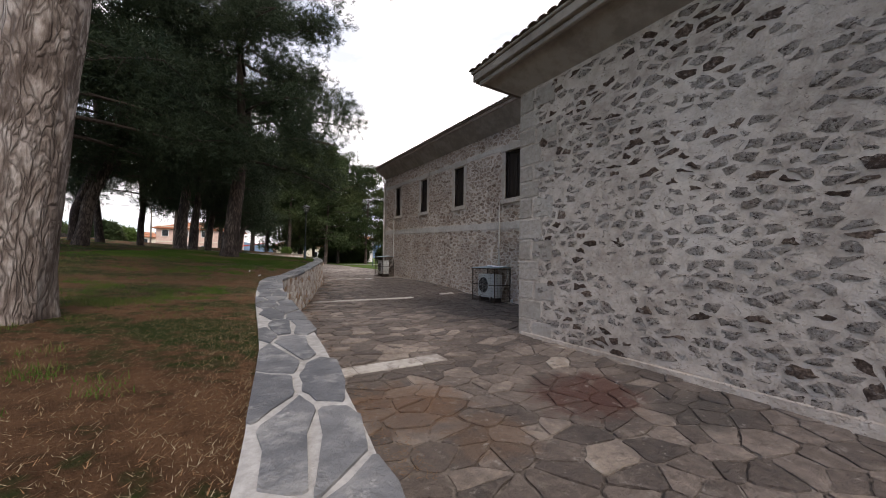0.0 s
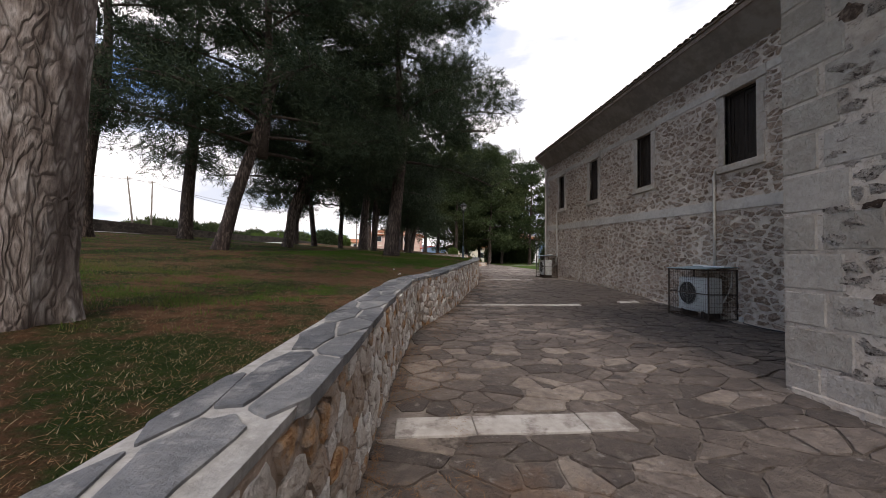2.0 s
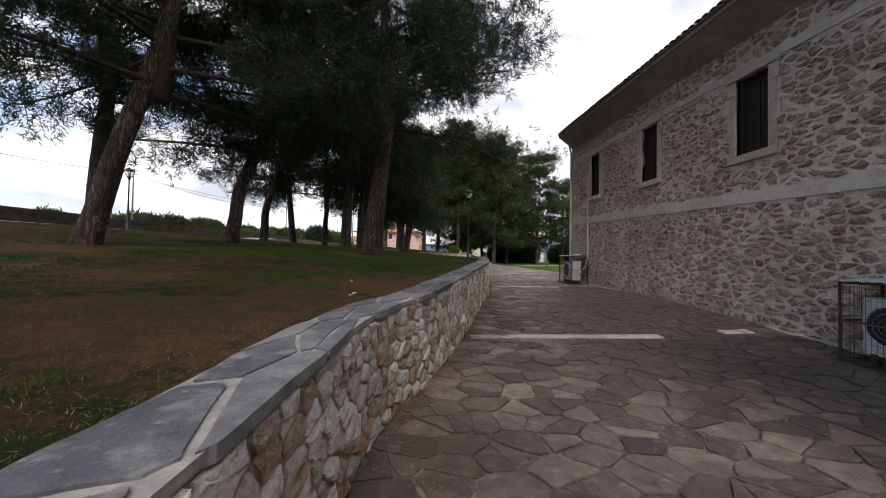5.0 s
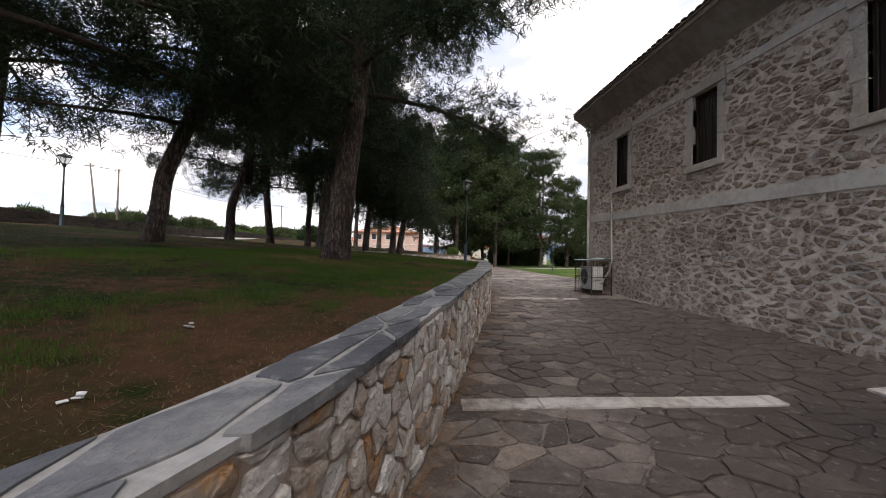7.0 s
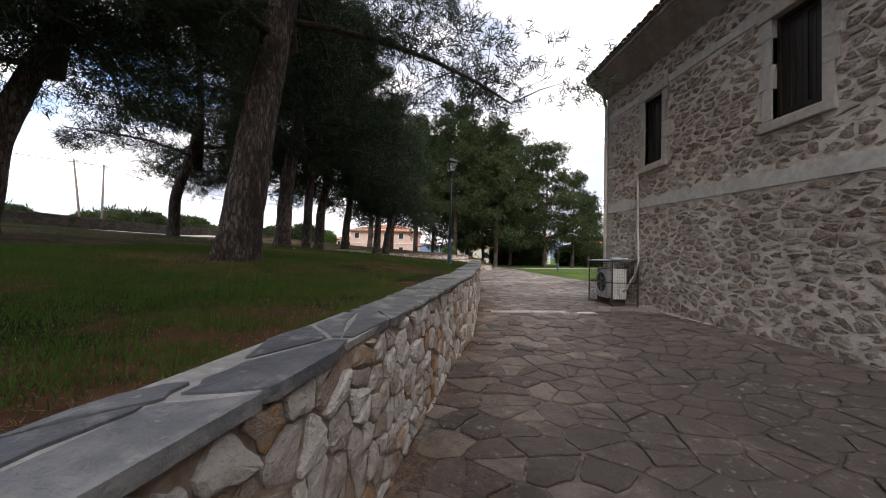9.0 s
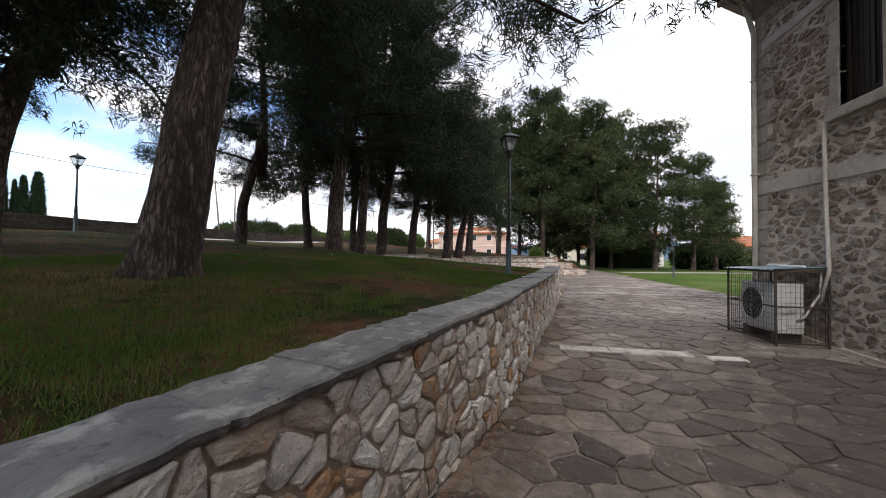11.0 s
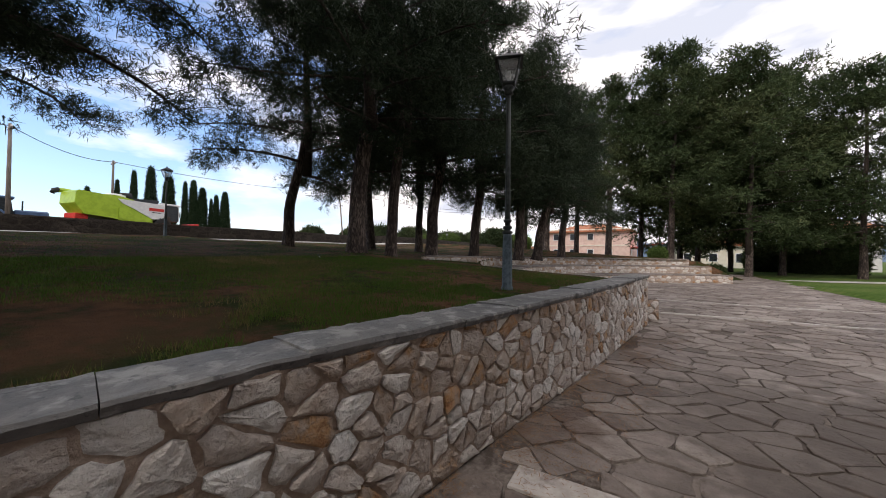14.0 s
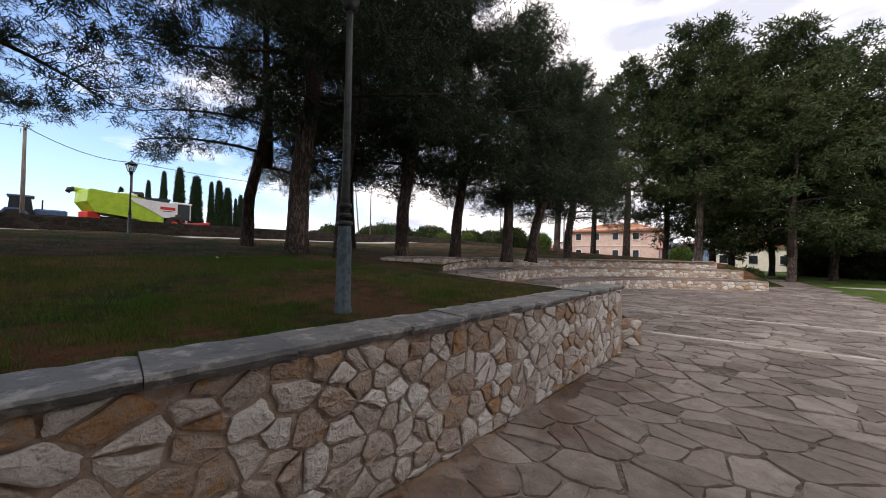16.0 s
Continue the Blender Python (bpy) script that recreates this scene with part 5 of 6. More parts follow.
# foot, radius, offsets of the trunk on its way up, height of the bare trunk, head, its turn and size
PINES = [
    ((-1.42, 3.80), 0.25, (0.26, -0.12), (0.5, -0.25), 6.6, 0, 20, 0.8),
    ((-4.6, 11.9), 0.19, (0.38, 0.1), (0.95, 0.25), 3.7, 1, 80, 0.9),
    ((-8.4, 16.5), 0.25, (0.04, 0.05), (0.2, 0.1), 4.6, 3, 10, 0.9),
    ((-9.4, 13.2), 0.25, (0.05, 0.0), (0.15, 0.2), 4.6, 2, 140, 0.9),
    ((-4.2, 16.0), 0.19, (0.2, 0.05), (0.85, 0.2), 3.6, 2, 200, 1.0),
    ((0.0, 15.3), 0.275, (0.14, 0.22), (0.34, 0.6), 4.4, 0, 250, 1.08),
    ((-2.2, 22.75), 0.26, (0.08, 0.0), (0.3, 0.2), 4.4, 3, 35, 1.0),
    ((-6.45, 23.6), 0.2, (0.06, 0.0), (0.5, 0.2), 3.6, 2, 95, 0.9),
    ((-1.65, 23.6), 0.17, (0.02, 0.1), (0.12, 0.3), 4.4, 3, 150, 0.8),
    ((-6.5, 28.1), 0.21, (-0.2, 0.0), (-0.5, 0.2), 4.2, 3, 170, 0.95),
    ((-1.95, 26.3), 0.22, (0.06, 0.0), (0.35, 0.2), 3.9, 2, 220, 1.0),
    ((-5.0, 29.9), 0.19, (0.0, 0.0), (0.15, 0.0), 3.6, 2, 285, 0.9),
    ((-1.25, 28.4), 0.2, (0.1, 0.0), (0.3, 0.2), 3.4, 3, 330, 0.85),
    ((0.25, 29.6), 0.2, (0.05, 0.0), (0.1, 0.0), 3.2, 1, 45, 0.68),
    ((0.55, 31.2), 0.21, (0.2, 0.0), (0.6, 0.2), 3.0, 1, 110, 0.62),
    ((0.4, 37.0), 0.22, (0.05, 0.0), (0.2, 0.2), 3.0, 1, 75, 0.68),
]
for i, ((x, y), r, mid, top, bare, head, turn, size) in enumerate(PINES):
    z = lawn_z(x, y)
    near = i in (0, 5)
    tree = thing("pine_tree", "tall dark pine with furrowed grey-brown bark on the lawn", "pine tree", "lawn pines", at=(x, y, z - 0.06))
    pts = [(0, 0, 0), (mid[0] * 0.5, mid[1] * 0.5, bare * 0.22), (mid[0], mid[1], bare * 0.45), ((mid[0] + top[0]) / 2, (mid[1] + top[1]) / 2, bare * 0.73), (top[0], top[1], bare), (top[0] * 1.35, top[1] * 1.3, bare + 1.6)]
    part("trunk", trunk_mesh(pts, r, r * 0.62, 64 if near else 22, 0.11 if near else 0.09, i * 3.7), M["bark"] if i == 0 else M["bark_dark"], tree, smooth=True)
    wd, cd = HEAD_DATA[head]
    for nm, dt in [("crown", cd), ("stem", wd[0])] + [("limb", d) for d in wd[1:]]:
        ob = new(nm, dt)
        ob.parent = tree
        ob.matrix_basis = pose(top[0], top[1], bare - 0.9, 0, 0, turn) @ Matrix.Diagonal((size, size, size, 1))

# lighter mixed wood beyond the forecourt
WOOD = [pine_head(300 + k, 15.5, 4.7, 34, 9, 15, 8, 0.3, 0.044, M["leaves"], low=1.5, flat=0.7, pad=0.95, point=0.6) for k in range(3)]
WOOD_DATA = [([m.data("limb", M["branch"], smooth=True, fix=False) for m in w], c) for w, c in WOOD]
WOODS = [(11.0, 48, 2.2, 1.0, 0), (17.4, 50.5, 2.2, 0.92, 1), (6.3, 47, 4.0, 0.92, 2), (2.2, 45, 4.2, 0.7, 1), (-2.0, 43, 4.2, 0.66, 0), (14.2, 54, 2.0, 1.08, 2), (21.5, 52, 1.9, 0.72, 0), (25, 55, 1.6, 0.6, 2), (8.5, 53, 2.0, 1.1, 1), (4.2, 52, 3.6, 0.85, 0), (-1, 50, 4.4, 0.72, 2), (-5, 47, 4.6, 0.75, 1), (29, 62, 1.6, 0.5, 1), (7.5, 59, 1.5, 1.05, 0), (12, 61, 1.5, 1.05, 2), (18, 60, 1.5, 0.9, 1)]
for i, (x, y, bare, size, head) in enumerate(WOODS):
    z = 0.48 if x > 9 else (lawn_z(min(x, 7.0), y) - 0.05)
    tree = thing("wood_tree", "tall green conifer with a full crown beyond the forecourt", "tree", "wood beyond the forecourt", at=(x, y, z))
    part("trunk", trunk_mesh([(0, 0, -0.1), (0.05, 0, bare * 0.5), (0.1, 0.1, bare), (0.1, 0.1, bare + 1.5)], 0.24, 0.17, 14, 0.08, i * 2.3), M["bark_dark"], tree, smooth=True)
    wd, cd = WOOD_DATA[head]
    for nm, dt in [("crown", cd), ("stem", wd[0])] + [("limb", d) for d in wd[1:]]:
        ob = new(nm, dt)
        ob.parent = tree
        ob.matrix_basis = pose(0.1, 0.1, bare - 0.6, 0, 0, i * 67) @ Matrix.Diagonal((size, size, size * 0.97, 1))

# ---- air-conditioning units in wire cages ----


def ac_cage(at, label):
    unit = thing("caged_condenser", label, "air conditioner", "caged condensers", at=at)
    L, Dp, H = 1.15, 0.68, 1.12
    # local x runs out from the wall to -Dp, y along the wall
    corners = [(-Dp, 0), (-Dp, L), (-0.02, 0), (-0.02, L)]
    for x, y in corners:
        part("cage_post", Mesh().box((x, y, H / 2), (0.028, 0.028, H), 0.004), M["rust"], unit)
    for z in (0.05, H * 0.52, H - 0.02):
        part("cage_rail", Mesh().box((-Dp, L / 2, z), (0.022, L - 0.03, 0.022), 0.003), M["rust"], unit)
        for y in (0, L):
            part("cage_rail", Mesh().box((-Dp / 2, y, z), (Dp - 0.05, 0.022, 0.022), 0.003), M["rust"], unit)
    mesh_front = Mesh()
    n = 20
    for k in range(1, n):
        y = L * k / n
        mesh_front.box((-Dp - 0.016, y, H / 2), (0.003, 0.0035, H - 0.08), 0.0)
    for k in range(1, 14):
        mesh_front.box((-Dp - 0.020, L / 2, H * k / 14), (0.003, L, 0.0035), 0.0)
    part("wire_mesh", mesh_front, M["rust"], unit, "thin square wire mesh")
    for y, sg in ((0, -1), (L, 1)):
        sm = Mesh()
        for k in range(1, 11):
            sm.box((-Dp + (Dp - 0.02) * k / 11, y + sg * 0.016, H / 2), (0.0035, 0.003, H - 0.08), 0.0)
        for k in range(1, 14):
            sm.box((-Dp / 2, y + sg * 0.020, H * k / 14), (Dp, 0.003, 0.0035), 0.0)
        part("wire_mesh", sm, M["rust"], unit)
    roof_s = Mesh()
    rows = []
    nn = 46
    for k in range(nn + 1):
        y = -0.04 + (L + 0.08) * k / nn
        dz = 0.008 * math.cos(k * math.pi / 2)
        rows += [(-Dp - 0.05, y, H + 0.01 + dz), (0.0, y, H + 0.05 + dz), (-Dp - 0.05, y, H + 0.006 + dz), (0.0, y, H + 0.046 + dz)]
    roof_s.add(rows, [f for k in range(nn) for f in ((k * 4, k * 4 + 1, k * 4 + 5, k * 4 + 4), (k * 4 + 2, k * 4 + 6, k * 4 + 7, k * 4 + 3), (k * 4, k * 4 + 4, k * 4 + 6, k * 4 + 2))])
    part("cage_roof", roof_s, M["sheet"], unit, "blue-grey corrugated sheet roof")
    part("roof_batten", Mesh().box((-0.25, 0.35, H + 0.06), (0.05, 0.5, 0.03), 0.005), M["whitepaint"], unit, "white batten")
    part("roof_batten", Mesh().box((-0.12, 0.85, H + 0.075), (0.05, 0.4, 0.03), 0.005), M["whitepaint"], unit)
    # the condenser
    cx, w, d, h, z0 = -0.40, 0.86, 0.34, 0.76, 0.16
    cy = L / 2 - 0.02
    part("casing", Mesh().box((cx, cy, z0 + h / 2), (d, w, h), 0.02), M["acwhite"], unit, "grey-white enamelled casing")
    fx, fy, fz = cx - d / 2 - 0.004, cy + 0.13, z0 + h / 2 + 0.02
    ringm = Mesh()
    n = 28
    vs, fs = [], []
    for r, o in ((0.285, 0.0), (0.285, 0.022), (0.262, 0.022), (0.255, -0.002)):
        for k in range(n):
            a = 2 * math.pi * k / n
            vs.append((fx - o, fy + r * math.cos(a), fz + r * math.sin(a)))
    for i in range(3):
        for k in range(n):
            fs.append((i * n + k, i * n + (k + 1) % n, (i + 1) * n + (k + 1) % n, (i + 1) * n + k))
    ringm.add(vs, fs)
    part("fan_ring", ringm, M["acwhite"], unit)
    hole = Mesh().add([(fx - 0.003, fy + 0.256 * math.cos(2 * math.pi * k / n), fz + 0.256 * math.sin(2 * math.pi * k / n)) for k in range(n)], [tuple(range(n))])
    part("fan_opening", hole, M["black"], unit, "dark fan opening")
    for k in range(3):
        a0 = 2.1 * k
        vs = []
        for t in range(6):
            a = a0 + t * 0.22
            vs += [(fx - 0.008, fy + 0.06 * math.cos(a), fz + 0.06 * math.sin(a)), (fx - 0.012 - 0.004 * t / 5, fy + 0.235 * math.cos(a + 0.2), fz + 0.235 * math.sin(a + 0.2))]
        part("fan_blade", Mesh().add(vs, [(2 * t, 2 * t + 1, 2 * t + 3, 2 * t + 2) for t in range(5)]), M["black"], unit)
    part("fan_hub", Mesh().box((fx - 0.01, fy, fz), (0.012, 0.12, 0.12), 0.005), M["black"], unit)
    grl = Mesh()
    for r in (0.06, 0.12, 0.18, 0.24):
        grl.tube([(fx - 0.024, fy + r * math.cos(2 * math.pi * k / 20), fz + r * math.sin(2 * math.pi * k / 20)) for k in range(21)], 0.0025, 3, cap=False)
    grl.box((fx - 0.024, fy, fz), (0.005, 0.5, 0.012), 0.0)
    grl.box((fx - 0.024, fy, fz), (0.005, 0.012, 0.5), 0.0)
    part("fan_grille", grl, M["acwhite"], unit)
    for y in (cy - 0.3, cy + 0.3):
        part("foot", Mesh().box((cx, y, z0 / 2 + 0.02), (d + 0.06, 0.06, z0 + 0.02), 0.006), M["rust"], unit)
    part("service_cover", Mesh().box((cx + 0.05, cy - w / 2 - 0.012, z0 + 0.25), (0.2, 0.022, 0.3), 0.006), M["acwhite"], unit)
    part("refrigerant_hose", Mesh().tube([(cx + 0.05, cy - w / 2 - 0.02, z0 + 0.2), (cx + 0.1, cy - w / 2 - 0.1, z0 + 0.28), (cx + 0.22, cy - w / 2 - 0.1, z0 + 0.5), (-0.05, cy - w / 2 - 0.02, z0 + 0.62), (-0.03, cy - w / 2 - 0.02, H + 0.0)], 0.018, 8), M["pipe"], unit, "pale insulated hose", smooth=True)
    return unit


ac_cage((7.83, 8.5, lane_z(7.4, 9.0) + 0.005), "grey-white condenser in a rusty wire cage against the facade")
ac_cage((8.02, 18.38, lane_z(7.7, 19.0) + 0.005), "grey-white condenser in a rusty wire cage near the corner")

pp = Mesh()
pp.tube([fac(8.75, SILL - 0.05, 0.03), fac(8.98, SILL - 0.07, 0.05), fac(9.03, SILL - 0.2, 0.05), fac(9.03, 2.4, 0.05), fac(9.03, 1.2, 0.05)], 0.028, 10)
solid_pipe = tagged(new("wall_pipe", pp.data("wall_pipe", M["pipe"], smooth=True)), "cream pipe running down the facade from a window to the condenser", "pipe", "facade pipes")
pp = Mesh()
pp.tube([fac(18.0, SILL - 0.02, 0.03), fac(18.35, SILL - 0.06, 0.05), fac(18.42, SILL - 0.25, 0.05), fac(18.4, 2.2, 0.05), fac(18.36, 1.3, 0.05), fac(18.5, 0.75, 0.08)], 0.026, 10)
tagged(new("wall_pipe", pp.data("wall_pipe", M["pipe"], smooth=True)), "cream pipe running down the facade from a window to the condenser", "pipe", "facade pipes")
dp = thing("downpipe", "grey rainwater downpipe at the building's corner", "downpipe")
part("pipe", Mesh().tube([fac(S1 - 0.06, EAVE - 0.1, OV - 0.1), fac(S1 - 0.06, EAVE - 0.4, 0.2), fac(S1 - 0.06, WTOP - 0.4, 0.07), fac(S1 - 0.06, 3.0, 0.07), fac(S1 - 0.06, 0.05, 0.07)], 0.045, 10), M["pipe"], dp, smooth=True)
for z in (1.2, 3.0, 4.8):
    part("bracket", Mesh().box(fac(S1 - 0.06, z, 0.05), (0.13, 0.12, 0.03), 0.004), M["pipe"], dp)
cb = Mesh()
cb.tube([(7.8, 8.42, lane_z(7.8, 8.4) + 0.1), (7.76, 8.3, lane_z(7.8, 8.3) + 0.03), (7.72, 7.9, lane_z(7.7, 7.9) + 0.02), (7.75, 7.0, lane_z(7.7, 7.0) + 0.02), (7.72, 5.6, lane_z(7.7, 5.6) + 0.02)], 0.012, 6)
tagged(new("ground_cable", cb.data("ground_cable", M["wire"], smooth=True)), "black cable lying along the foot of the facade", "cable")
bxx = Mesh().box((7.76, 8.36, lane_z(7.8, 8.36) + 0.1), (0.06, 0.08, 0.1), 0.008)
tagged(new("junction_box", bxx.data("junction_box", M["acwhite"])), "small pale plastic junction box at the wall foot", "junction box")

# ---- lamp posts ----


def lamp_post(at, label, height=2.95, rz=0.0):
    lamp = thing("lamp_post", label, "lamp post", "park lamps", at=at, rz=rz)
    n = 16
    base = Mesh()
    prof = [(0.066, -0.15), (0.066, 0.03), (0.058, 0.05), (0.055, 0.5), (0.05, 0.62), (0.046, 0.70)]

    def flute(i, a, p):
        return 1 + 0.05 * math.cos(a * 8)
    base.tube([(0, 0, z) for r, z in prof], [r for r, z in prof], 32, wobble=flute)
    part("base", base, M["postbase"], lamp, "weathered blue-grey fluted base", smooth=True)
    for z, r in ((0.7, 0.062), (0.76, 0.056), (0.84, 0.05)):
        part("ring", Mesh().turned([(r * 0.8, z - 0.02), (r, z - 0.012), (r, z + 0.012), (r * 0.8, z + 0.02)], n=20), M["ironwork"], lamp, smooth=True)
    top = height - 0.52
    part("shaft", Mesh().tube([(0, 0, 0.68), (0, 0, 0.95), (0, 0, top * 0.6), (0, 0, top)], [0.038, 0.033, 0.029, 0.025], 14), M["ironwork"], lamp, smooth=True)
    part("collar", Mesh().turned([(0.03, top - 0.04), (0.06, top - 0.02), (0.045, top + 0.02), (0.075, top + 0.05), (0.05, top + 0.08)], n=16), M["ironwork"], lamp, smooth=True)
    # four-sided lantern, wider at the top
    z0, z1, a, b = top + 0.1, top + 0.36, 0.07, 0.135
    lan = Mesh()
    for sx in (-1, 1):
        for sy in (-1, 1):
            lan.tube([(sx * a, sy * a, z0), (sx * b, sy * b, z1)], 0.011, 4)
    for r, z in ((a, z0), (b, z1)):
        for sx, sy, wx, wy in ((0, 1, 2, 0), (0, -1, 2, 0), (1, 0, 0, 2), (-1, 0, 0, 2)):
            lan.box((sx * r, sy * r, z), (wx * r + 0.02, wy * r + 0.02, 0.02), 0.003)
    lantern = part("lantern_frame", lan, M["ironwork"], lamp)
    for sx, sy in ((0, 1), (0, -1), (1, 0), (-1, 0)):
        tx, ty = -sy, sx
        q = [(sx * a + tx * a, sy * a + ty * a, z0), (sx * a - tx * a, sy * a - ty * a, z0), (sx * b - tx * b, sy * b - ty * b, z1), (sx * b + tx * b, sy * b + ty * b, z1)]
        q2 = [(x * 0.96, y * 0.96, z) for x, y, z in q]
        part("lantern_pane", Mesh().add(q + q2, [(0, 1, 2, 3), (7, 6, 5, 4), (0, 4, 5, 1), (1, 5, 6, 2), (2, 6, 7, 3), (3, 7, 4, 0)]), M["glass"], lantern, "pale lantern glass")
    part("lantern_floor", Mesh().box((0, 0, z0 - 0.012), (2 * a, 2 * a, 0.016), 0.003), M["ironwork"], lamp)
    part("bulb", Mesh().turned([(0.012, z0), (0.02, z0 + 0.05), (0.035, z0 + 0.11), (0.02, z0 + 0.16), (0.004, z0 + 0.175)], n=10), M["litter"], lamp, smooth=True)
    rf = Mesh()
    for r0, zz0, r1, zz1 in ((b + 0.035, z1 + 0.01, b * 0.7, z1 + 0.07), (b * 0.7, z1 + 0.07, 0.03, z1 + 0.12)):
        rf.add([(-r0, -r0, zz0), (r0, -r0, zz0), (r0, r0, zz0), (-r0, r0, zz0), (-r1, -r1, zz1), (r1, -r1, zz1), (r1, r1, zz1), (-r1, r1, zz1)], [(0, 1, 5, 4), (1, 2, 6, 5), (2, 3, 7, 6), (3, 0, 4, 7), (3, 2, 1, 0), (4, 5, 6, 7)])
    part("lantern_roof", rf, M["ironwork"], lamp)
    part("finial", Mesh().turned([(0.02, z1 + 0.11), (0.028, z1 + 0.14), (0.012, z1 + 0.165), (0.003, z1 + 0.2)], n=10), M["ironwork"], lamp, smooth=True)
    return lamp


lamp_post((3.44, 19.62, lawn_z(3.44, 19.62) - 0.0), "dark iron lamp post with weathered base behind the wall", 2.95, 20)
lamp_post((-11.5, 21.73, lawn_z(-11.5, 21.73)), "dark iron lamp post on the lawn by the boundary wall", 2.75, 5)
lamp_post((13.8, 37.5, 0.5), "dark iron lamp post on the green lawn", 2.75, 5)
lamp_post((-22.0, 62.0, 1.9), "dark iron lamp post far down the path", 3.4, 5)

# ---- boundary wall and the road behind it ----
bw = Mesh()
BWX = -14.0
for k in range(55):
    y = -14 + 2.0 * k
    zt = lawn_z(BWX, y) + 0.58 + (0.2 if y < 12 else 0.0)
    for x, z in ((BWX - 0.2, 0.5), (BWX - 0.2, zt), (BWX + 0.2, zt), (BWX + 0.2, 0.5)):
        bw.v.append((x, y, z))
for k in range(54):
    for i in range(4):
        j = (i + 1) % 4
        bw.f.append((k * 4 + i, k * 4 + j, k * 4 + 4 + j, k * 4 + 4 + i))
bw.f += [(0, 1, 2, 3), (219, 218, 217, 216)]
wall_boundary = solid("wall_boundary", bw, M["oldstone"], "low dark rubble boundary wall at the edge of the lawn", "boundary wall")
bst = Mesh()
rnd = random.Random(3)


def put_bw(u, v, h):
    return (BWX + 0.2 + h, u, lawn_z(BWX, u) - 0.1 + v * (0.67 + (0.2 if u < 12 else 0.0)))


for c, poly in cells(4, 60, 0.03, 0.97, 0.4, 0.3, 0.4, 70):
    poly = clip_poly(clip_poly(poly, 1, 0.0, False), 1, 0.98, True)
    if len(poly) > 2:
        stone_into(bst, poly, put_bw, 0.02, -0.02, rnd.uniform(0.01, 0.03), 0.01, rnd, extra=False)
tagged(part("stones", bst, M["oldstone"], wall_boundary, "dark weathered rubble stones"), kind="stuff")
pathm = Mesh()
for k in range(50):
    y = -8 + 2 * k
    pathm.v += [(-13.75, y, lawn_z(-13.75, y) + 0.02), (-12.2, y, lawn_z(-12.2, y) + 0.02)]
pathm.f = [(2 * k, 2 * k + 1, 2 * k + 3, 2 * k + 2) for k in range(49)]
solid("path_boundary", pathm, M["concrete"], "pale concrete path beside the boundary wall", "path", smooth=True)

# ---- harvester, tractor and lorry beyond the wall ----


def wheel(parent, c, r, w, axis, rim):
    t = part("wheel", Mesh().tube([Vector(c) - axis * w / 2, Vector(c) - axis * w * 0.42, Vector(c) + axis * w * 0.42, Vector(c) + axis * w / 2], [r * 0.86, r, r, r * 0.86], 24), M["tyre"], parent, smooth=False)
    part("rim", Mesh().tube([Vector(c) - axis * (w / 2 + 0.02), Vector(c) + axis * (w / 2 + 0.02)], r * 0.5, 16), rim, t)
    lugs = Mesh()
    side = axis.cross(Vector((0, 0, 1)))
    for k in range(20):
        a = 2 * math.pi * k / 20
        p = Vector(c) + side * (math.cos(a) * r) + Vector((0, 0, 1)) * (math.sin(a) * r)
        lugs.box(p, (0.09, w * 0.8, 0.09), 0.02)
    part("tread", lugs, M["tyre"], t)


hv = thing("combine_harvester", "lime-green and white combine harvester parked behind the boundary wall", "harvester", at=(-36.1, 28.4, lawn_z(-36.1, 28.4)), rz=100)
hv.scale = (0.84, 0.84, 0.92)
# local x runs from the tail (-) to the cab (+)
body = Mesh().prism([(-5.2, 3.6), (-5.0, 3.75), (-3.2, 3.65), (-2.2, 3.7), (-0.6, 3.45), (1.2, 2.0), (1.2, 1.25), (-0.4, 1.15), (-2.6, 1.55), (-4.6, 1.7), (-5.3, 2.6)], -1.35, 1.35, "y")
part("body", body, M["limepaint"], hv, "lime-green side panels", fix=True)
part("upper_panel", Mesh().prism([(-2.0, 3.4), (2.55, 3.3), (2.55, 1.75), (1.1, 1.75), (-0.6, 2.6), (-1.6, 3.0)], -1.42, 1.42, "y"), M["whitepaint"], hv, "white upper side panel")
part("lower_panel", Mesh().prism([(-1.9, 2.55), (-0.6, 2.25), (1.0, 1.72), (0.9, 1.2), (-0.2, 1.1), (-1.9, 1.6)], -1.44, 1.44, "y"), M["limepaint"], hv)
part("grain_tank", Mesh().prism([(-0.9, 3.32), (1.8, 3.32), (2.0, 3.75), (-0.9, 3.6)], -1.1, 1.1, "y"), M["darkglass"], hv, "dark open grain tank")
part("engine_deck", Mesh().box((-1.7, 0, 3.72), (1.3, 1.8, 0.35), 0.08), M["whitepaint"], hv)
part("air_filter", Mesh().tube([(-1.4, -0.6, 3.8), (-0.5, -0.6, 3.85)], 0.3, 14), M["black"], hv, smooth=True)
part("unloading_tube", Mesh().tube([(1.5, 1.55, 3.5), (-1.0, 1.62, 3.6), (-4.9, 1.62, 3.85), (-5.3, 1.62, 3.8)], [0.2, 0.2, 0.19, 0.22], 12), M["limepaint"], hv, smooth=True)
part("spout", Mesh().tube([(-5.25, 1.62, 3.85), (-5.6, 1.62, 3.72), (-5.7, 1.62, 3.5)], [0.23, 0.24, 0.2], 10), M["black"], hv, smooth=True)
cab = part("cab", Mesh().prism([(2.65, 1.7), (2.65, 3.35), (4.05, 3.35), (4.35, 2.4), (4.1, 1.7)], -0.95, 0.95, "y"), M["darkglass"], hv, "dark glazed cab")
part("cab_roof", Mesh().box((3.4, 0, 3.45), (1.9, 2.1, 0.2), 0.06), M["whitepaint"], cab)
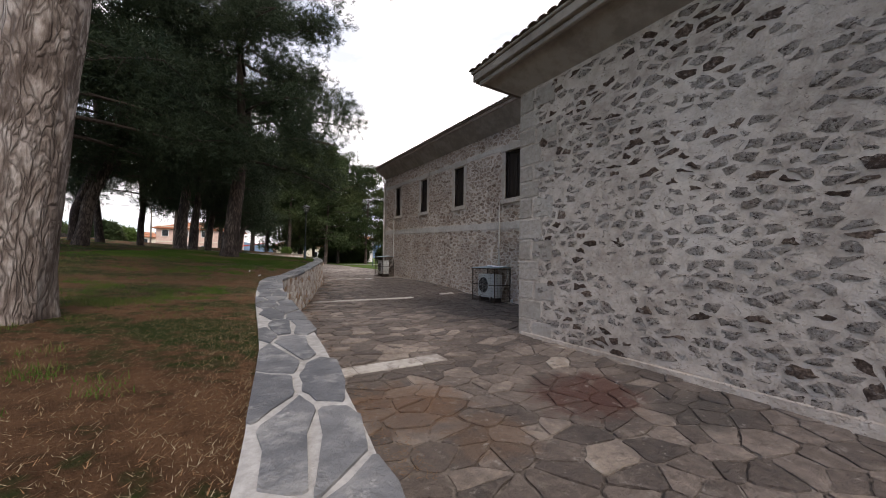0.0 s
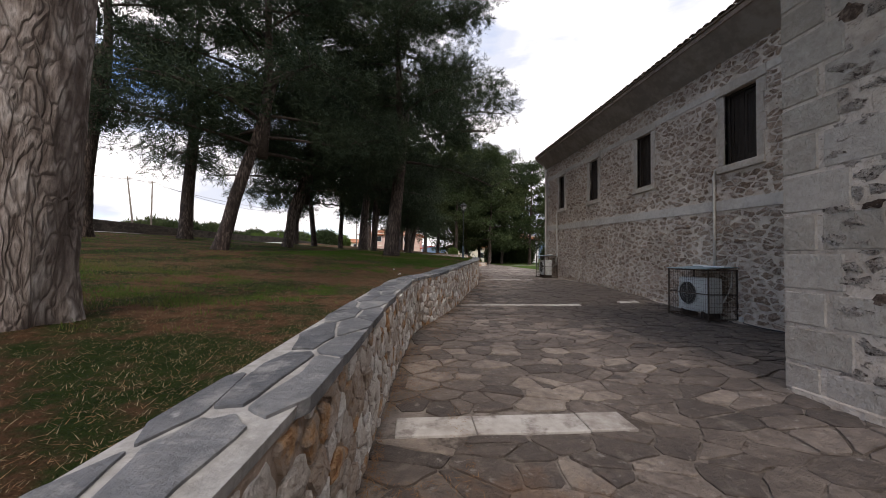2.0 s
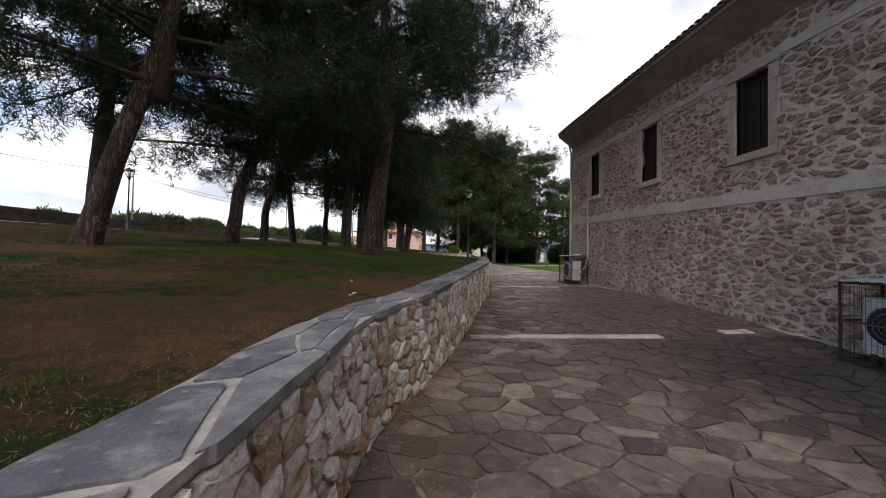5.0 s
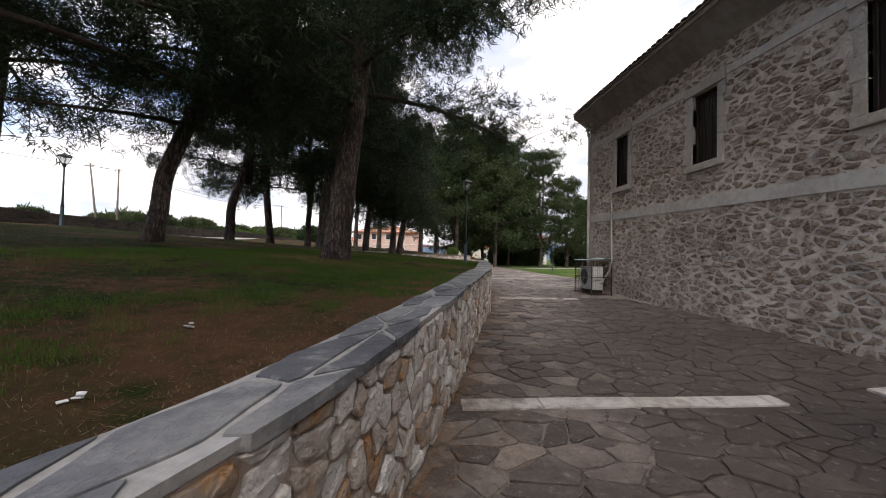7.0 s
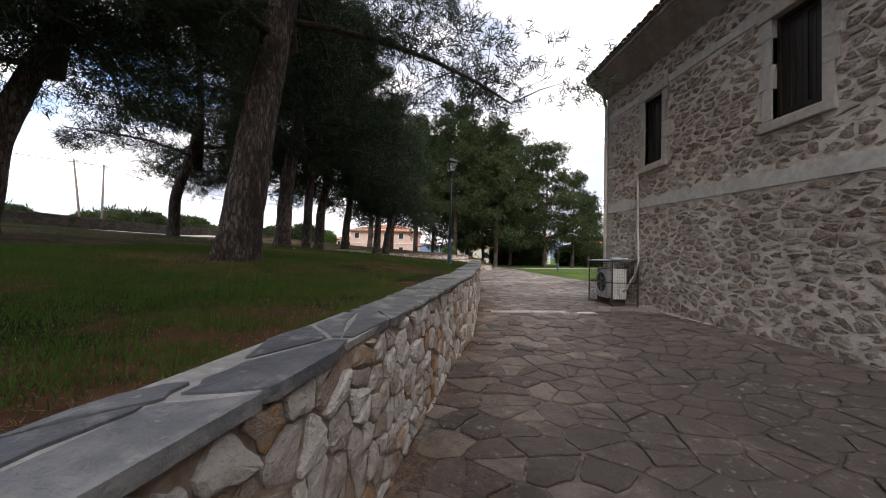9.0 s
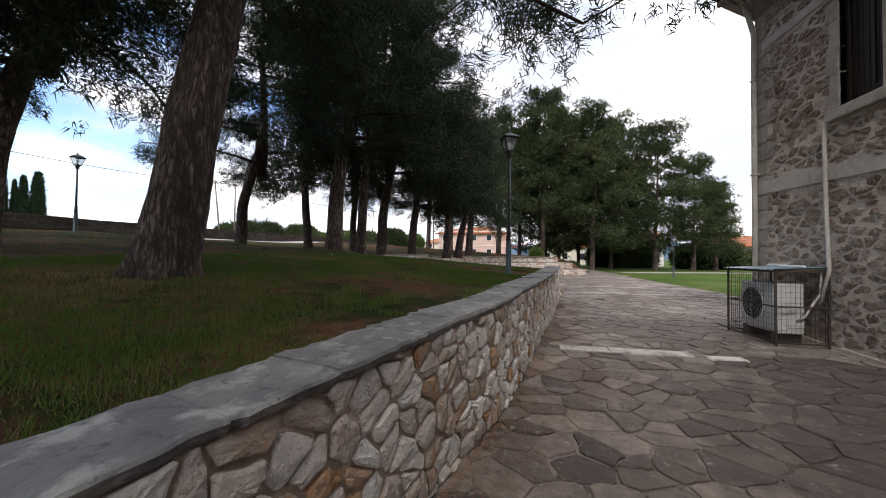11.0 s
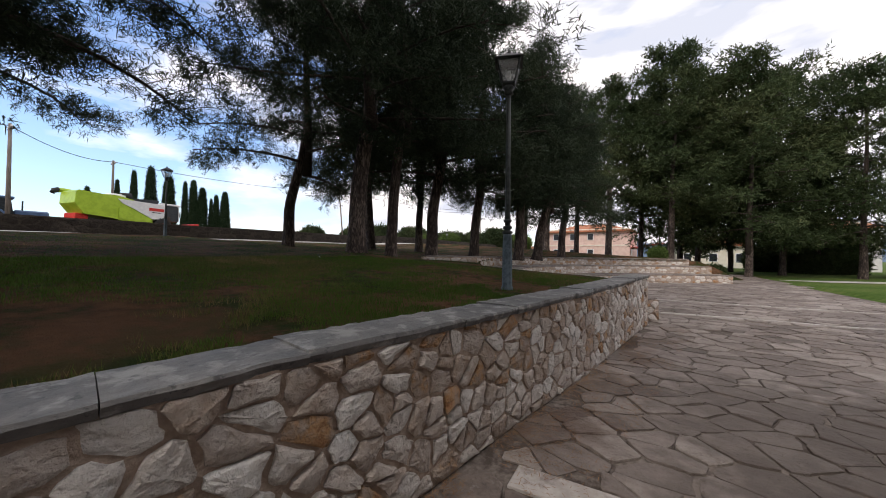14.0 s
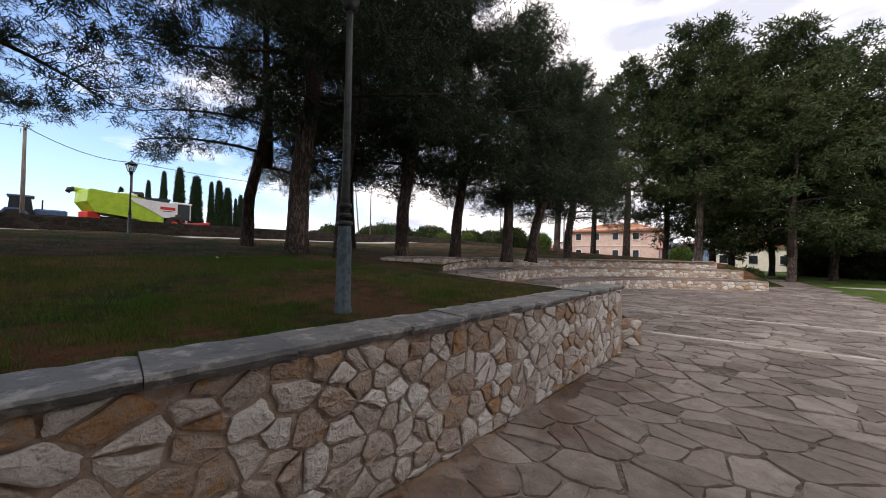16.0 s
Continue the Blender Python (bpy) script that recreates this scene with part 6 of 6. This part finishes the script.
for x in (2.7, 4.15):
    for y in (-0.98, 0.98):
        part("cab_pillar", Mesh().box((x, y, 2.55), (0.09, 0.06, 1.7), 0.01), M["whitepaint"], cab)
part("ladder", Mesh().box((2.6, -1.5, 1.5), (0.6, 0.1, 1.3), 0.02), M["rust"], hv)
part("feeder", Mesh().prism([(3.6, 1.5), (5.2, 0.9), (5.2, 0.4), (3.4, 0.8)], -0.7, 0.7, "y"), M["redpaint"], hv, "red feeder housing")
part("header_frame", Mesh().box((5.5, 0, 1.15), (0.9, 3.6, 0.75), 0.05), M["redpaint"], hv, "red cutting header")
part("reel_bar", Mesh().tube([(5.9, -1.8, 1.5), (5.9, 1.8, 1.5)], 0.12, 8), M["redpaint"], hv)
part("straw_chopper", Mesh().box((-4.6, 0, 1.45), (1.0, 1.9, 0.6), 0.05), M["redpaint"], hv, "red straw chopper")
part("chassis", Mesh().box((-0.8, 0, 1.2), (6.5, 1.6, 0.4), 0.04), M["black"], hv)
for y in (-1.25, 1.25):
    wheel(hv, (2.2, y, 0.95), 0.95, 0.6, Vector((0, 1, 0)), M["redpaint"])
    wheel(hv, (-3.0, y, 0.65), 0.65, 0.45, Vector((0, 1, 0)), M["redpaint"])
# the maker's name is only a red bar with a grey line under it
part("side_mark", Mesh().box((1.55, -1.432, 2.72), (1.5, 0.02, 0.3), 0.0), M["redpaint"], hv, "red lettering bar")
part("side_line", Mesh().box((1.55, -1.432, 2.42), (0.9, 0.02, 0.07), 0.0), M["black"], hv)

tr = thing("tractor", "blue farm tractor parked behind the boundary wall", "tractor", at=(-40.5, 21.3, lawn_z(-40.5, 21.3)), rz=85)
part("bonnet", Mesh().box((1.7, 0, 1.45), (2.0, 0.85, 0.75), 0.12), M["bluepaint"], tr)
tcab = part("cab", Mesh().prism([(-0.7, 1.2), (-0.6, 2.7), (0.55, 2.7), (0.75, 1.2)], -0.8, 0.8, "y"), M["darkglass"], tr, "glazed cab")
part("cab_roof", Mesh().box((0, 0, 2.78), (1.5, 1.75, 0.18), 0.06), M["bluepaint"], tcab)
for y in (-0.85, 0.85):
    part("mudguard", Mesh().prism([(-1.1, 1.3), (-0.8, 1.75), (0.1, 1.75), (0.5, 1.3), (0.3, 1.3), (0, 1.62), (-0.7, 1.62), (-0.95, 1.3)], y - 0.25, y + 0.25, "y"), M["bluepaint"], tr)
    wheel(tr, (-0.3, y, 0.85), 0.85, 0.5, Vector((0, 1, 0)), M["bluepaint"])
    wheel(tr, (2.2, y, 0.6), 0.6, 0.4, Vector((0, 1, 0)), M["bluepaint"])
part("exhaust", Mesh().tube([(1.2, -0.3, 1.8), (1.2, -0.3, 2.6)], 0.05, 8), M["black"], tr)
lr = thing("farm_trailer", "dark covered trailer with pale sides standing by the tractor", "trailer", at=(-43.0, 16.5, lawn_z(-43, 16.5)), rz=85)
part("bed", Mesh().box((0, 0, 1.9), (7.0, 2.4, 1.2), 0.05), M["whitepaint"], lr)
part("cover", Mesh().prism([(-3.6, 2.5), (-3.5, 3.35), (3.5, 3.35), (3.6, 2.5)], -1.3, 1.3, "y"), M["black"], lr, "dark tarpaulin cover")
for x in (-2.2, 2.2):
    for y in (-1.0, 1.0):
        wheel(lr, (x, y, 0.55), 0.55, 0.35, Vector((0, 1, 0)), M["whitepaint"])
part("chassis", Mesh().box((0, 0, 1.15), (6.6, 1.2, 0.3), 0.03), M["black"], lr)

# ---- poles and cables ----


def utility_pole(at, h, lean, label):
    p = thing("utility_pole", label, "utility pole", "utility poles", at=at)
    part("pole", Mesh().tube([(0, 0, -0.3), (lean * 0.5, 0, h / 2), (lean, 0, h)], [0.14, 0.12, 0.09], 10), M["wood"], p, smooth=True)
    part("crossarm", Mesh().box((lean, 0, h - 0.35), (1.3, 0.1, 0.1), 0.015), M["wood"], p)
    for x in (-0.5, 0.5):
        part("insulator", Mesh().turned([(0.03, h - 0.3), (0.06, h - 0.24), (0.04, h - 0.16), (0.02, h - 0.12)], (lean + x, 0, 0), 8), M["whitepaint"], p)
    return Vector(at) + Vector((lean, 0, h - 0.15))


tops = [utility_pole((-34.2, 20.9, lawn_z(-34.2, 20.9)), 7.8, -0.25, "grey wooden utility pole beside the road"), utility_pole((-44.5, 29.3, lawn_z(-44.5, 29.3)), 8.0, 0.0, "grey wooden utility pole beside the road"), utility_pole((-43.2, 63.5, lawn_z(-43.2, 63.5)), 10.0, 0.0, "grey wooden utility pole beside the road"), utility_pole((-45.0, 62.5, lawn_z(-45, 62.5)), 10.4, -1.4, "leaning grey wooden utility pole beside the road"), utility_pole((-30, 92, lawn_z(-30, 92)), 9.5, 0.0, "grey wooden utility pole beside the road"), utility_pole((-12.0, 80, lawn_z(-12, 80)), 7.5, 0.0, "grey wooden utility pole beside the road")]
for a, b, sag in ((0, 1, 0.6), (1, 2, 0.8), (3, 4, 0.9), (2, 4, 1.6), (4, 5, 0.8)):
    pa, pb = tops[a], tops[b]
    m = Mesh().tube([pa.lerp(pb, k / 14) - Vector((0, 0, sag * 4 * (k / 14) * (1 - k / 14))) for k in range(15)], 0.03, 4)
    tagged(new("overhead_cable", m.data("overhead_cable", M["wire"])), "black overhead cable slung between wooden poles", "cable", "overhead cables")
m = Mesh().tube([tops[0].lerp(tops[0] + Vector((-10, -40, 0)), k / 10) - Vector((0, 0, 2.4 * (k / 10) * (1 - k / 10))) for k in range(11)], 0.03, 4)
tagged(new("overhead_cable", m.data("overhead_cable", M["wire"])), "black overhead cable slung between wooden poles", "cable", "overhead cables")

# ---- cypresses, bushes, hedges ----


def leafy(centres_fn, n, size, width, seed, material, name="crown"):
    g = random.Random(seed)
    C, D = [], []
    for _ in range(n):
        c, d = centres_fn(g)
        C.append(c)
        D.append(d)
    return tri_mesh(name, needle_mesh(C, D, 8, size, width, seed, 0.8), material)


def cypress_at(g):
    t = g.random() ** 0.8
    r = (0.95 * (1 - t) ** 0.55 * min(1, 0.35 + t * 5)) * g.uniform(0.75, 1.08)
    a = g.uniform(0, 6.283)
    return (r * math.cos(a), r * math.sin(a), 0.2 + t * 7.6), (0.5 * math.cos(a), 0.5 * math.sin(a), 0.9)


cyp = leafy(cypress_at, 1500, 0.42, 0.05, 5, M["cypress"])
for k, (x, y, s) in enumerate([(5.65 - 95 * math.sin(radians(b)), 17.8 + 95 * math.cos(radians(b)), s) for b, s in ((74.0, 1.45), (72.4, 1.6), (70.6, 1.45), (68.9, 1.35), (68.0, 1.4), (67.0, 1.25), (66.0, 1.0), (65.4, 1.1), (64.4, 1.2), (75.5, 1.2), (78, 1.0))]):
    t = thing("cypress_tree", "slim dark green cypress behind the road", "cypress", "row of cypresses", at=(x, y, lawn_z(x, y)))
    ob = new("crown", cyp)
    ob.parent = t
    ob.matrix_basis = pose(0, 0, 0, 0, 0, k * 40) @ Matrix.Diagonal(((0.5 + 0.2 * (k % 3)) * s, (0.5 + 0.2 * (k % 3)) * s, 1.12 * s, 1))
    part("trunk", Mesh().tube([(0, 0, -0.3), (0, 0, 3.5)], [0.16, 0.08], 7), M["wood"], t)


def bush_at(g):
    v = Vector((g.gauss(0, 1), g.gauss(0, 1), g.gauss(0, 1))).normalized() * g.uniform(0.6, 1.05)
    return (v.x, v.y, 0.75 + v.z * 0.8), (v.x * 0.6, v.y * 0.6, v.z * 0.6 + 0.3)


bush = leafy(bush_at, 700, 0.3, 0.05, 9, M["hedge"])
bush_dark = leafy(bush_at, 700, 0.3, 0.05, 10, M["leaves"])
rnd = random.Random(44)
BUSHES = [(5.4, 42.0, 1.62, 0.5, 0), (8.6, 44.5, 0.8, 0.6, 1)]
for k in range(26):
    BUSHES.append((rnd.uniform(14, 48), rnd.uniform(60, 66), 0.45, rnd.uniform(1.0, 2.1), 1))
for k in range(22):
    BUSHES.append((rnd.uniform(-30, -13), rnd.uniform(62, 78), 1.2, rnd.uniform(0.9, 2.0), k % 2))
for k in range(26):
    BUSHES.append((-52 + rnd.uniform(-8, 8) + k * 1.0, 62 + k * 1.6 + rnd.uniform(-4, 4), 2.0, rnd.uniform(1.3, 3.0), 1))
for x, y, z, s, which in BUSHES:
    z = lawn_z(min(x, 7.0), y) if x < 7.0 else 0.5
    t = thing("bush", "rounded green garden bush", "bush", "garden bushes", at=(x, y, z - 0.1))
    ob = new("foliage", bush if which == 0 else bush_dark)
    ob.parent = t
    ob.matrix_basis = pose(0, 0, 0, 0, 0, x * 50) @ Matrix.Diagonal((s, s, s, 1))
    part("stem", Mesh().tube([(0, 0, -0.2), (0, 0, 0.6 * s)], 0.06, 6), M["branch"], t)

# ---- houses ----


def house(at, rz, w, d, h, wallmat, label, storeys=2, roof_h=1.6):
    hs = thing("house", label, "house", "village houses", at=at, rz=rz)
    part("wall", Mesh().box((0, 0, h / 2 - 0.5), (w, d, h + 1.0), 0.02), wallmat, hs)
    rf = Mesh()
    o = 0.6
    a, b = w / 2 + o, d / 2 + o
    rf.add([(-a, -b, h), (a, -b, h), (a, b, h), (-a, b, h), (-a + b, 0, h + roof_h), (a - b, 0, h + roof_h), (-a, -b, h - 0.18), (a, -b, h - 0.18), (a, b, h - 0.18), (-a, b, h - 0.18)],
           [(0, 1, 5, 4), (2, 3, 4, 5), (1, 2, 5), (3, 0, 4), (6, 7, 1, 0), (7, 8, 2, 1), (8, 9, 3, 2), (9, 6, 0, 3), (9, 8, 7, 6)])
    part("roof", rf, M["terracotta"], hs, "orange clay-tiled hip roof", fix=False)
    for st in range(storeys):
        z = 1.5 + st * 2.9
        k = 0
        x = -w / 2 + 1.4
        while x < w / 2 - 1.0:
            win = part("window", Mesh().box((x, -d / 2 - 0.02, z), (1.1, 0.1, 1.3), 0.02), M["whitepaint"], hs)
            part("pane", Mesh().box((x, -d / 2 - 0.08, z), (0.9, 0.04, 1.1), 0.0), M["darkglass"], win)
            x += 3.1
        part("band", Mesh().box((0, -d / 2 - 0.03, 2.85 + st * 2.9 - 0.05), (w + 0.05, 0.1, 0.18), 0.01), M["creamwall"], hs)
    part("chimney", Mesh().box((w * 0.2, 0.5, h + roof_h * 0.7), (0.6, 0.6, 1.4), 0.03), wallmat, hs)
    return hs


house((-4.5, 88, 1.2), -5, 14, 9, 5.4, M["pinkwall"], "pink two-storey house with an orange tiled roof")
an = thing("awning", "red sloping awning beside the pink house", "awning", at=(4.6, 84.5, 1.2))
part("sheet", Mesh().prism([(-2.4, 2.2), (-2.4, 2.32), (2.4, 3.2), (2.4, 3.08)], -3.0, 3.0, "y"), M["redpaint"], an)
for x in (-2.2, 2.2):
    for y in (-2.8, 2.8):
        part("post", Mesh().box((x, y, 1.1), (0.1, 0.1, 2.6), 0.01), M["whitepaint"], an)
house((22.5, 78, 0.5), 10, 9, 8, 5.2, M["whitepaint"], "white house half hidden behind the trees")
house((37.5, 72, 0.3), -20, 12, 8, 3.4, M["creamwall"], "cream single-storey house with a brown-red tiled roof", 1)
house((13.0, 84, 0.5), 0, 9, 8, 3.4, M["creamwall"], "cream house glimpsed between the trunks", 1)
for x, y, w, mt, st in ((-34, 104, 11, "creamwall", 1), (-26, 112, 10, "whitepaint", 1), (-46, 118, 12, "pinkwall", 1), (-60, 120, 10, "creamwall", 1), (-20, 124, 10, "creamwall", 2)):
    house((x, y, 0.6), 20, w, 8, 3.2 if st == 1 else 5.6, M[mt], "small village house with a tiled roof in the distance", st, 1.4)

# ---- far path and hills ----
fp = Mesh()
fp.add([(11.5, 44.0, 0.53), (13.5, 43.0, 0.53), (60, 60.5, 0.53), (60, 63.5, 0.53)], [(0, 1, 2, 3)])
solid("path_far", fp, M["concrete"], "pale concrete path across the green lawn", "path")
hl = Mesh()
n = 90
for k in range(n + 1):
    a = radians(-75 + 150 * k / n)
    R = 2300
    h = 60 + 75 * max(0.0, noise.noise((k * 0.11, 2.0, 0.0)) + 0.35) + 16 * noise.noise((k * 0.5, 5.0, 0.0))
    hl.v += [(R * math.sin(a), R * math.cos(a), -60), (R * math.sin(a) * 1.02, R * math.cos(a) * 1.02, h)]
hl.f = [(2 * k, 2 * k + 2, 2 * k + 3, 2 * k + 1) for k in range(n)]
# no haze in the air here; the hill colour carries it
solid("backdrop_hills", hl, M["hill"], "hills on the horizon, coloured blue for distance haze", "hills", smooth=True)

# ---- grass, dead needles and litter on the lawn ----


def blades(n, place, h0, h1, w, seed, name, mat, label, lean=0.5):
    g = np.random.default_rng(seed)
    r = random.Random(seed)
    V = np.empty((n * 3, 3))
    for i in range(n):
        x, y = place(r)
        z = lawn_z(x, y) - 0.008
        a = r.uniform(0, 6.283)
        h = r.uniform(h0, h1)
        ln = h * lean * r.uniform(0.2, 1.4)
        dx, dy = math.cos(a), math.sin(a)
        b = r.uniform(0, 6.283)
        V[3 * i] = (x + dx * w, y + dy * w, z)
        V[3 * i + 1] = (x - dx * w, y - dy * w, z)
        V[3 * i + 2] = (x + math.cos(b) * ln, y + math.sin(b) * ln, z + h)
    return tagged(new(name, tri_mesh(name, V, mat)), label, "grass", kind="stuff")


def near_edge(r):
    while True:
        y = r.uniform(-0.5, 22.0)
        d = 0.06 + 5.5 * r.random() ** 1.5
        x = lawn_edge_x(y) - d
        v = 0.6 * noise.noise((x * 1.3, y * 1.3, 0.5)) + 0.8 * noise.noise((x * 3.4, y * 3.4, 4.0))
        v += 0.9 * noise.noise((x * 0.33, y * 0.33, 7.7))
        v -= 0.42 * max(smooth01(1.25 - math.hypot(x - bx, y - by) / (1.3 * br)) for bx, by, br in BARE)
        if r.random() < 0.3 + 1.1 * v + (0.55 if y > 12 else 0.0) - (0.2 if y < 11 else 0.0) - 0.5 * smooth01((0.75 - d) / 0.6):
            return x, y


def any_edge(r):
    y = -0.5 + 15.0 * r.random() ** 1.3
    return lawn_edge_x(y) - 0.06 - 4.5 * r.random() ** 1.4, y


def mid_lawn(r):
    y = r.uniform(1, 32)
    return lawn_edge_x(y) - r.uniform(3.0, 15.0), y


blades(230000, near_edge, 0.015, 0.06, 0.003, 3, "grass", M["grass"], "short uneven green and dry grass on the lawn")
blades(45000, mid_lawn, 0.015, 0.05, 0.007, 4, "grass", M["grass"], "short green grass on the far lawn")
blades(70000, any_edge, 0.004, 0.022, 0.0024, 5, "needle_litter", M["needle_litter"], "brown dead pine needles scattered on the soil", lean=4.0)
blades(80000, any_edge, 0.005, 0.026, 0.0022, 7, "dry_grass", M["straw"], "dry straw-coloured grass blades among the soil", lean=1.6)


def lane_foot(r):
    while True:
        y = r.uniform(1.0, 23.0)
        x = edge_x(y) + 0.02 + 0.7 * r.random() ** 2.2
        if noise.noise((x * 1.5, y * 1.5, 2.0)) > -0.15:
            return x, y


def scatter_lane(n, seed):
    r = random.Random(seed)
    V = []
    for _ in range(n):
        x, y = lane_foot(r)
        a, ln = r.uniform(0, 6.283), r.uniform(0.02, 0.07)
        z = lane_z(x, y) + 0.017
        dx, dy = math.cos(a), math.sin(a)
        V += [(x - dy * 0.002, y + dx * 0.002, z), (x + dy * 0.002, y - dx * 0.002, z), (x + dx * ln, y + dy * ln, z + r.uniform(0, 0.012))]
    return np.array(V)


tagged(new("lane_litter", tri_mesh("lane_litter", scatter_lane(14000, 6), M["needle_litter"])), "brown dead pine needles drifted along the foot of the wall", "needle litter", kind="stuff")
rnd = random.Random(91)
for x, y in ((0.6, 8.95), (0.45, 9.8), (-1.0, 20.5)):
    m = Mesh()
    for k in range(4):
        m.box((x + rnd.uniform(-0.025, 0.025), y + rnd.uniform(-0.025, 0.025), lawn_z(x, y) + 0.008 + 0.007 * k), (rnd.uniform(0.015, 0.035), rnd.uniform(0.012, 0.025), 0.006), 0.002, Matrix.Rotation(rnd.uniform(-1, 1), 3, "Z") @ Matrix.Rotation(rnd.uniform(-0.5, 0.5), 3, "X"))
    tagged(new("paper_scrap", m.data("paper_scrap", M["litter"])), "crumpled white paper scrap lying on the grass", "litter", "paper scraps")

# ---- pieces of walls and paving, last ----
for m in fac_parts:
    part("stone", m, M["rubble"], wall_west)
tagged(part("stones", fac_rest, M["rubble"], wall_west, "brown-grey rubble stones set in the mortar"), kind="stuff")
for m in blk_parts:
    part("stone", m, M["blockstone"], wall_block)
tagged(part("stones", blk_rest, M["blockstone"], wall_block, "brown-grey rubble stones half covered by mortar"), kind="stuff")
tagged(part("dark_stones", blk_dark, M["darkrubble"], wall_block, "dark brown rubble stones, more of them high on the wall"), kind="stuff")
for m, mt in cap_parts:
    part("cap_slab", m, mt, retaining_wall)
for m in wall_parts:
    part("stone", m, M["wallstone"], retaining_wall)
tagged(part("stones", wall_rest, M["wallstone"], retaining_wall, "pale grey and rust-brown rubble stones"), kind="stuff")
for m, mt in flag_parts:
    part("paving_stone", m, mt, pavement)
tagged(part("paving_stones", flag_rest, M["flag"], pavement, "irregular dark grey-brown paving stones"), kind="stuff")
tagged(part("paving_stones", flag_fore, M["flag_pale"], pavement, "irregular paler grey forecourt stones"), kind="stuff")
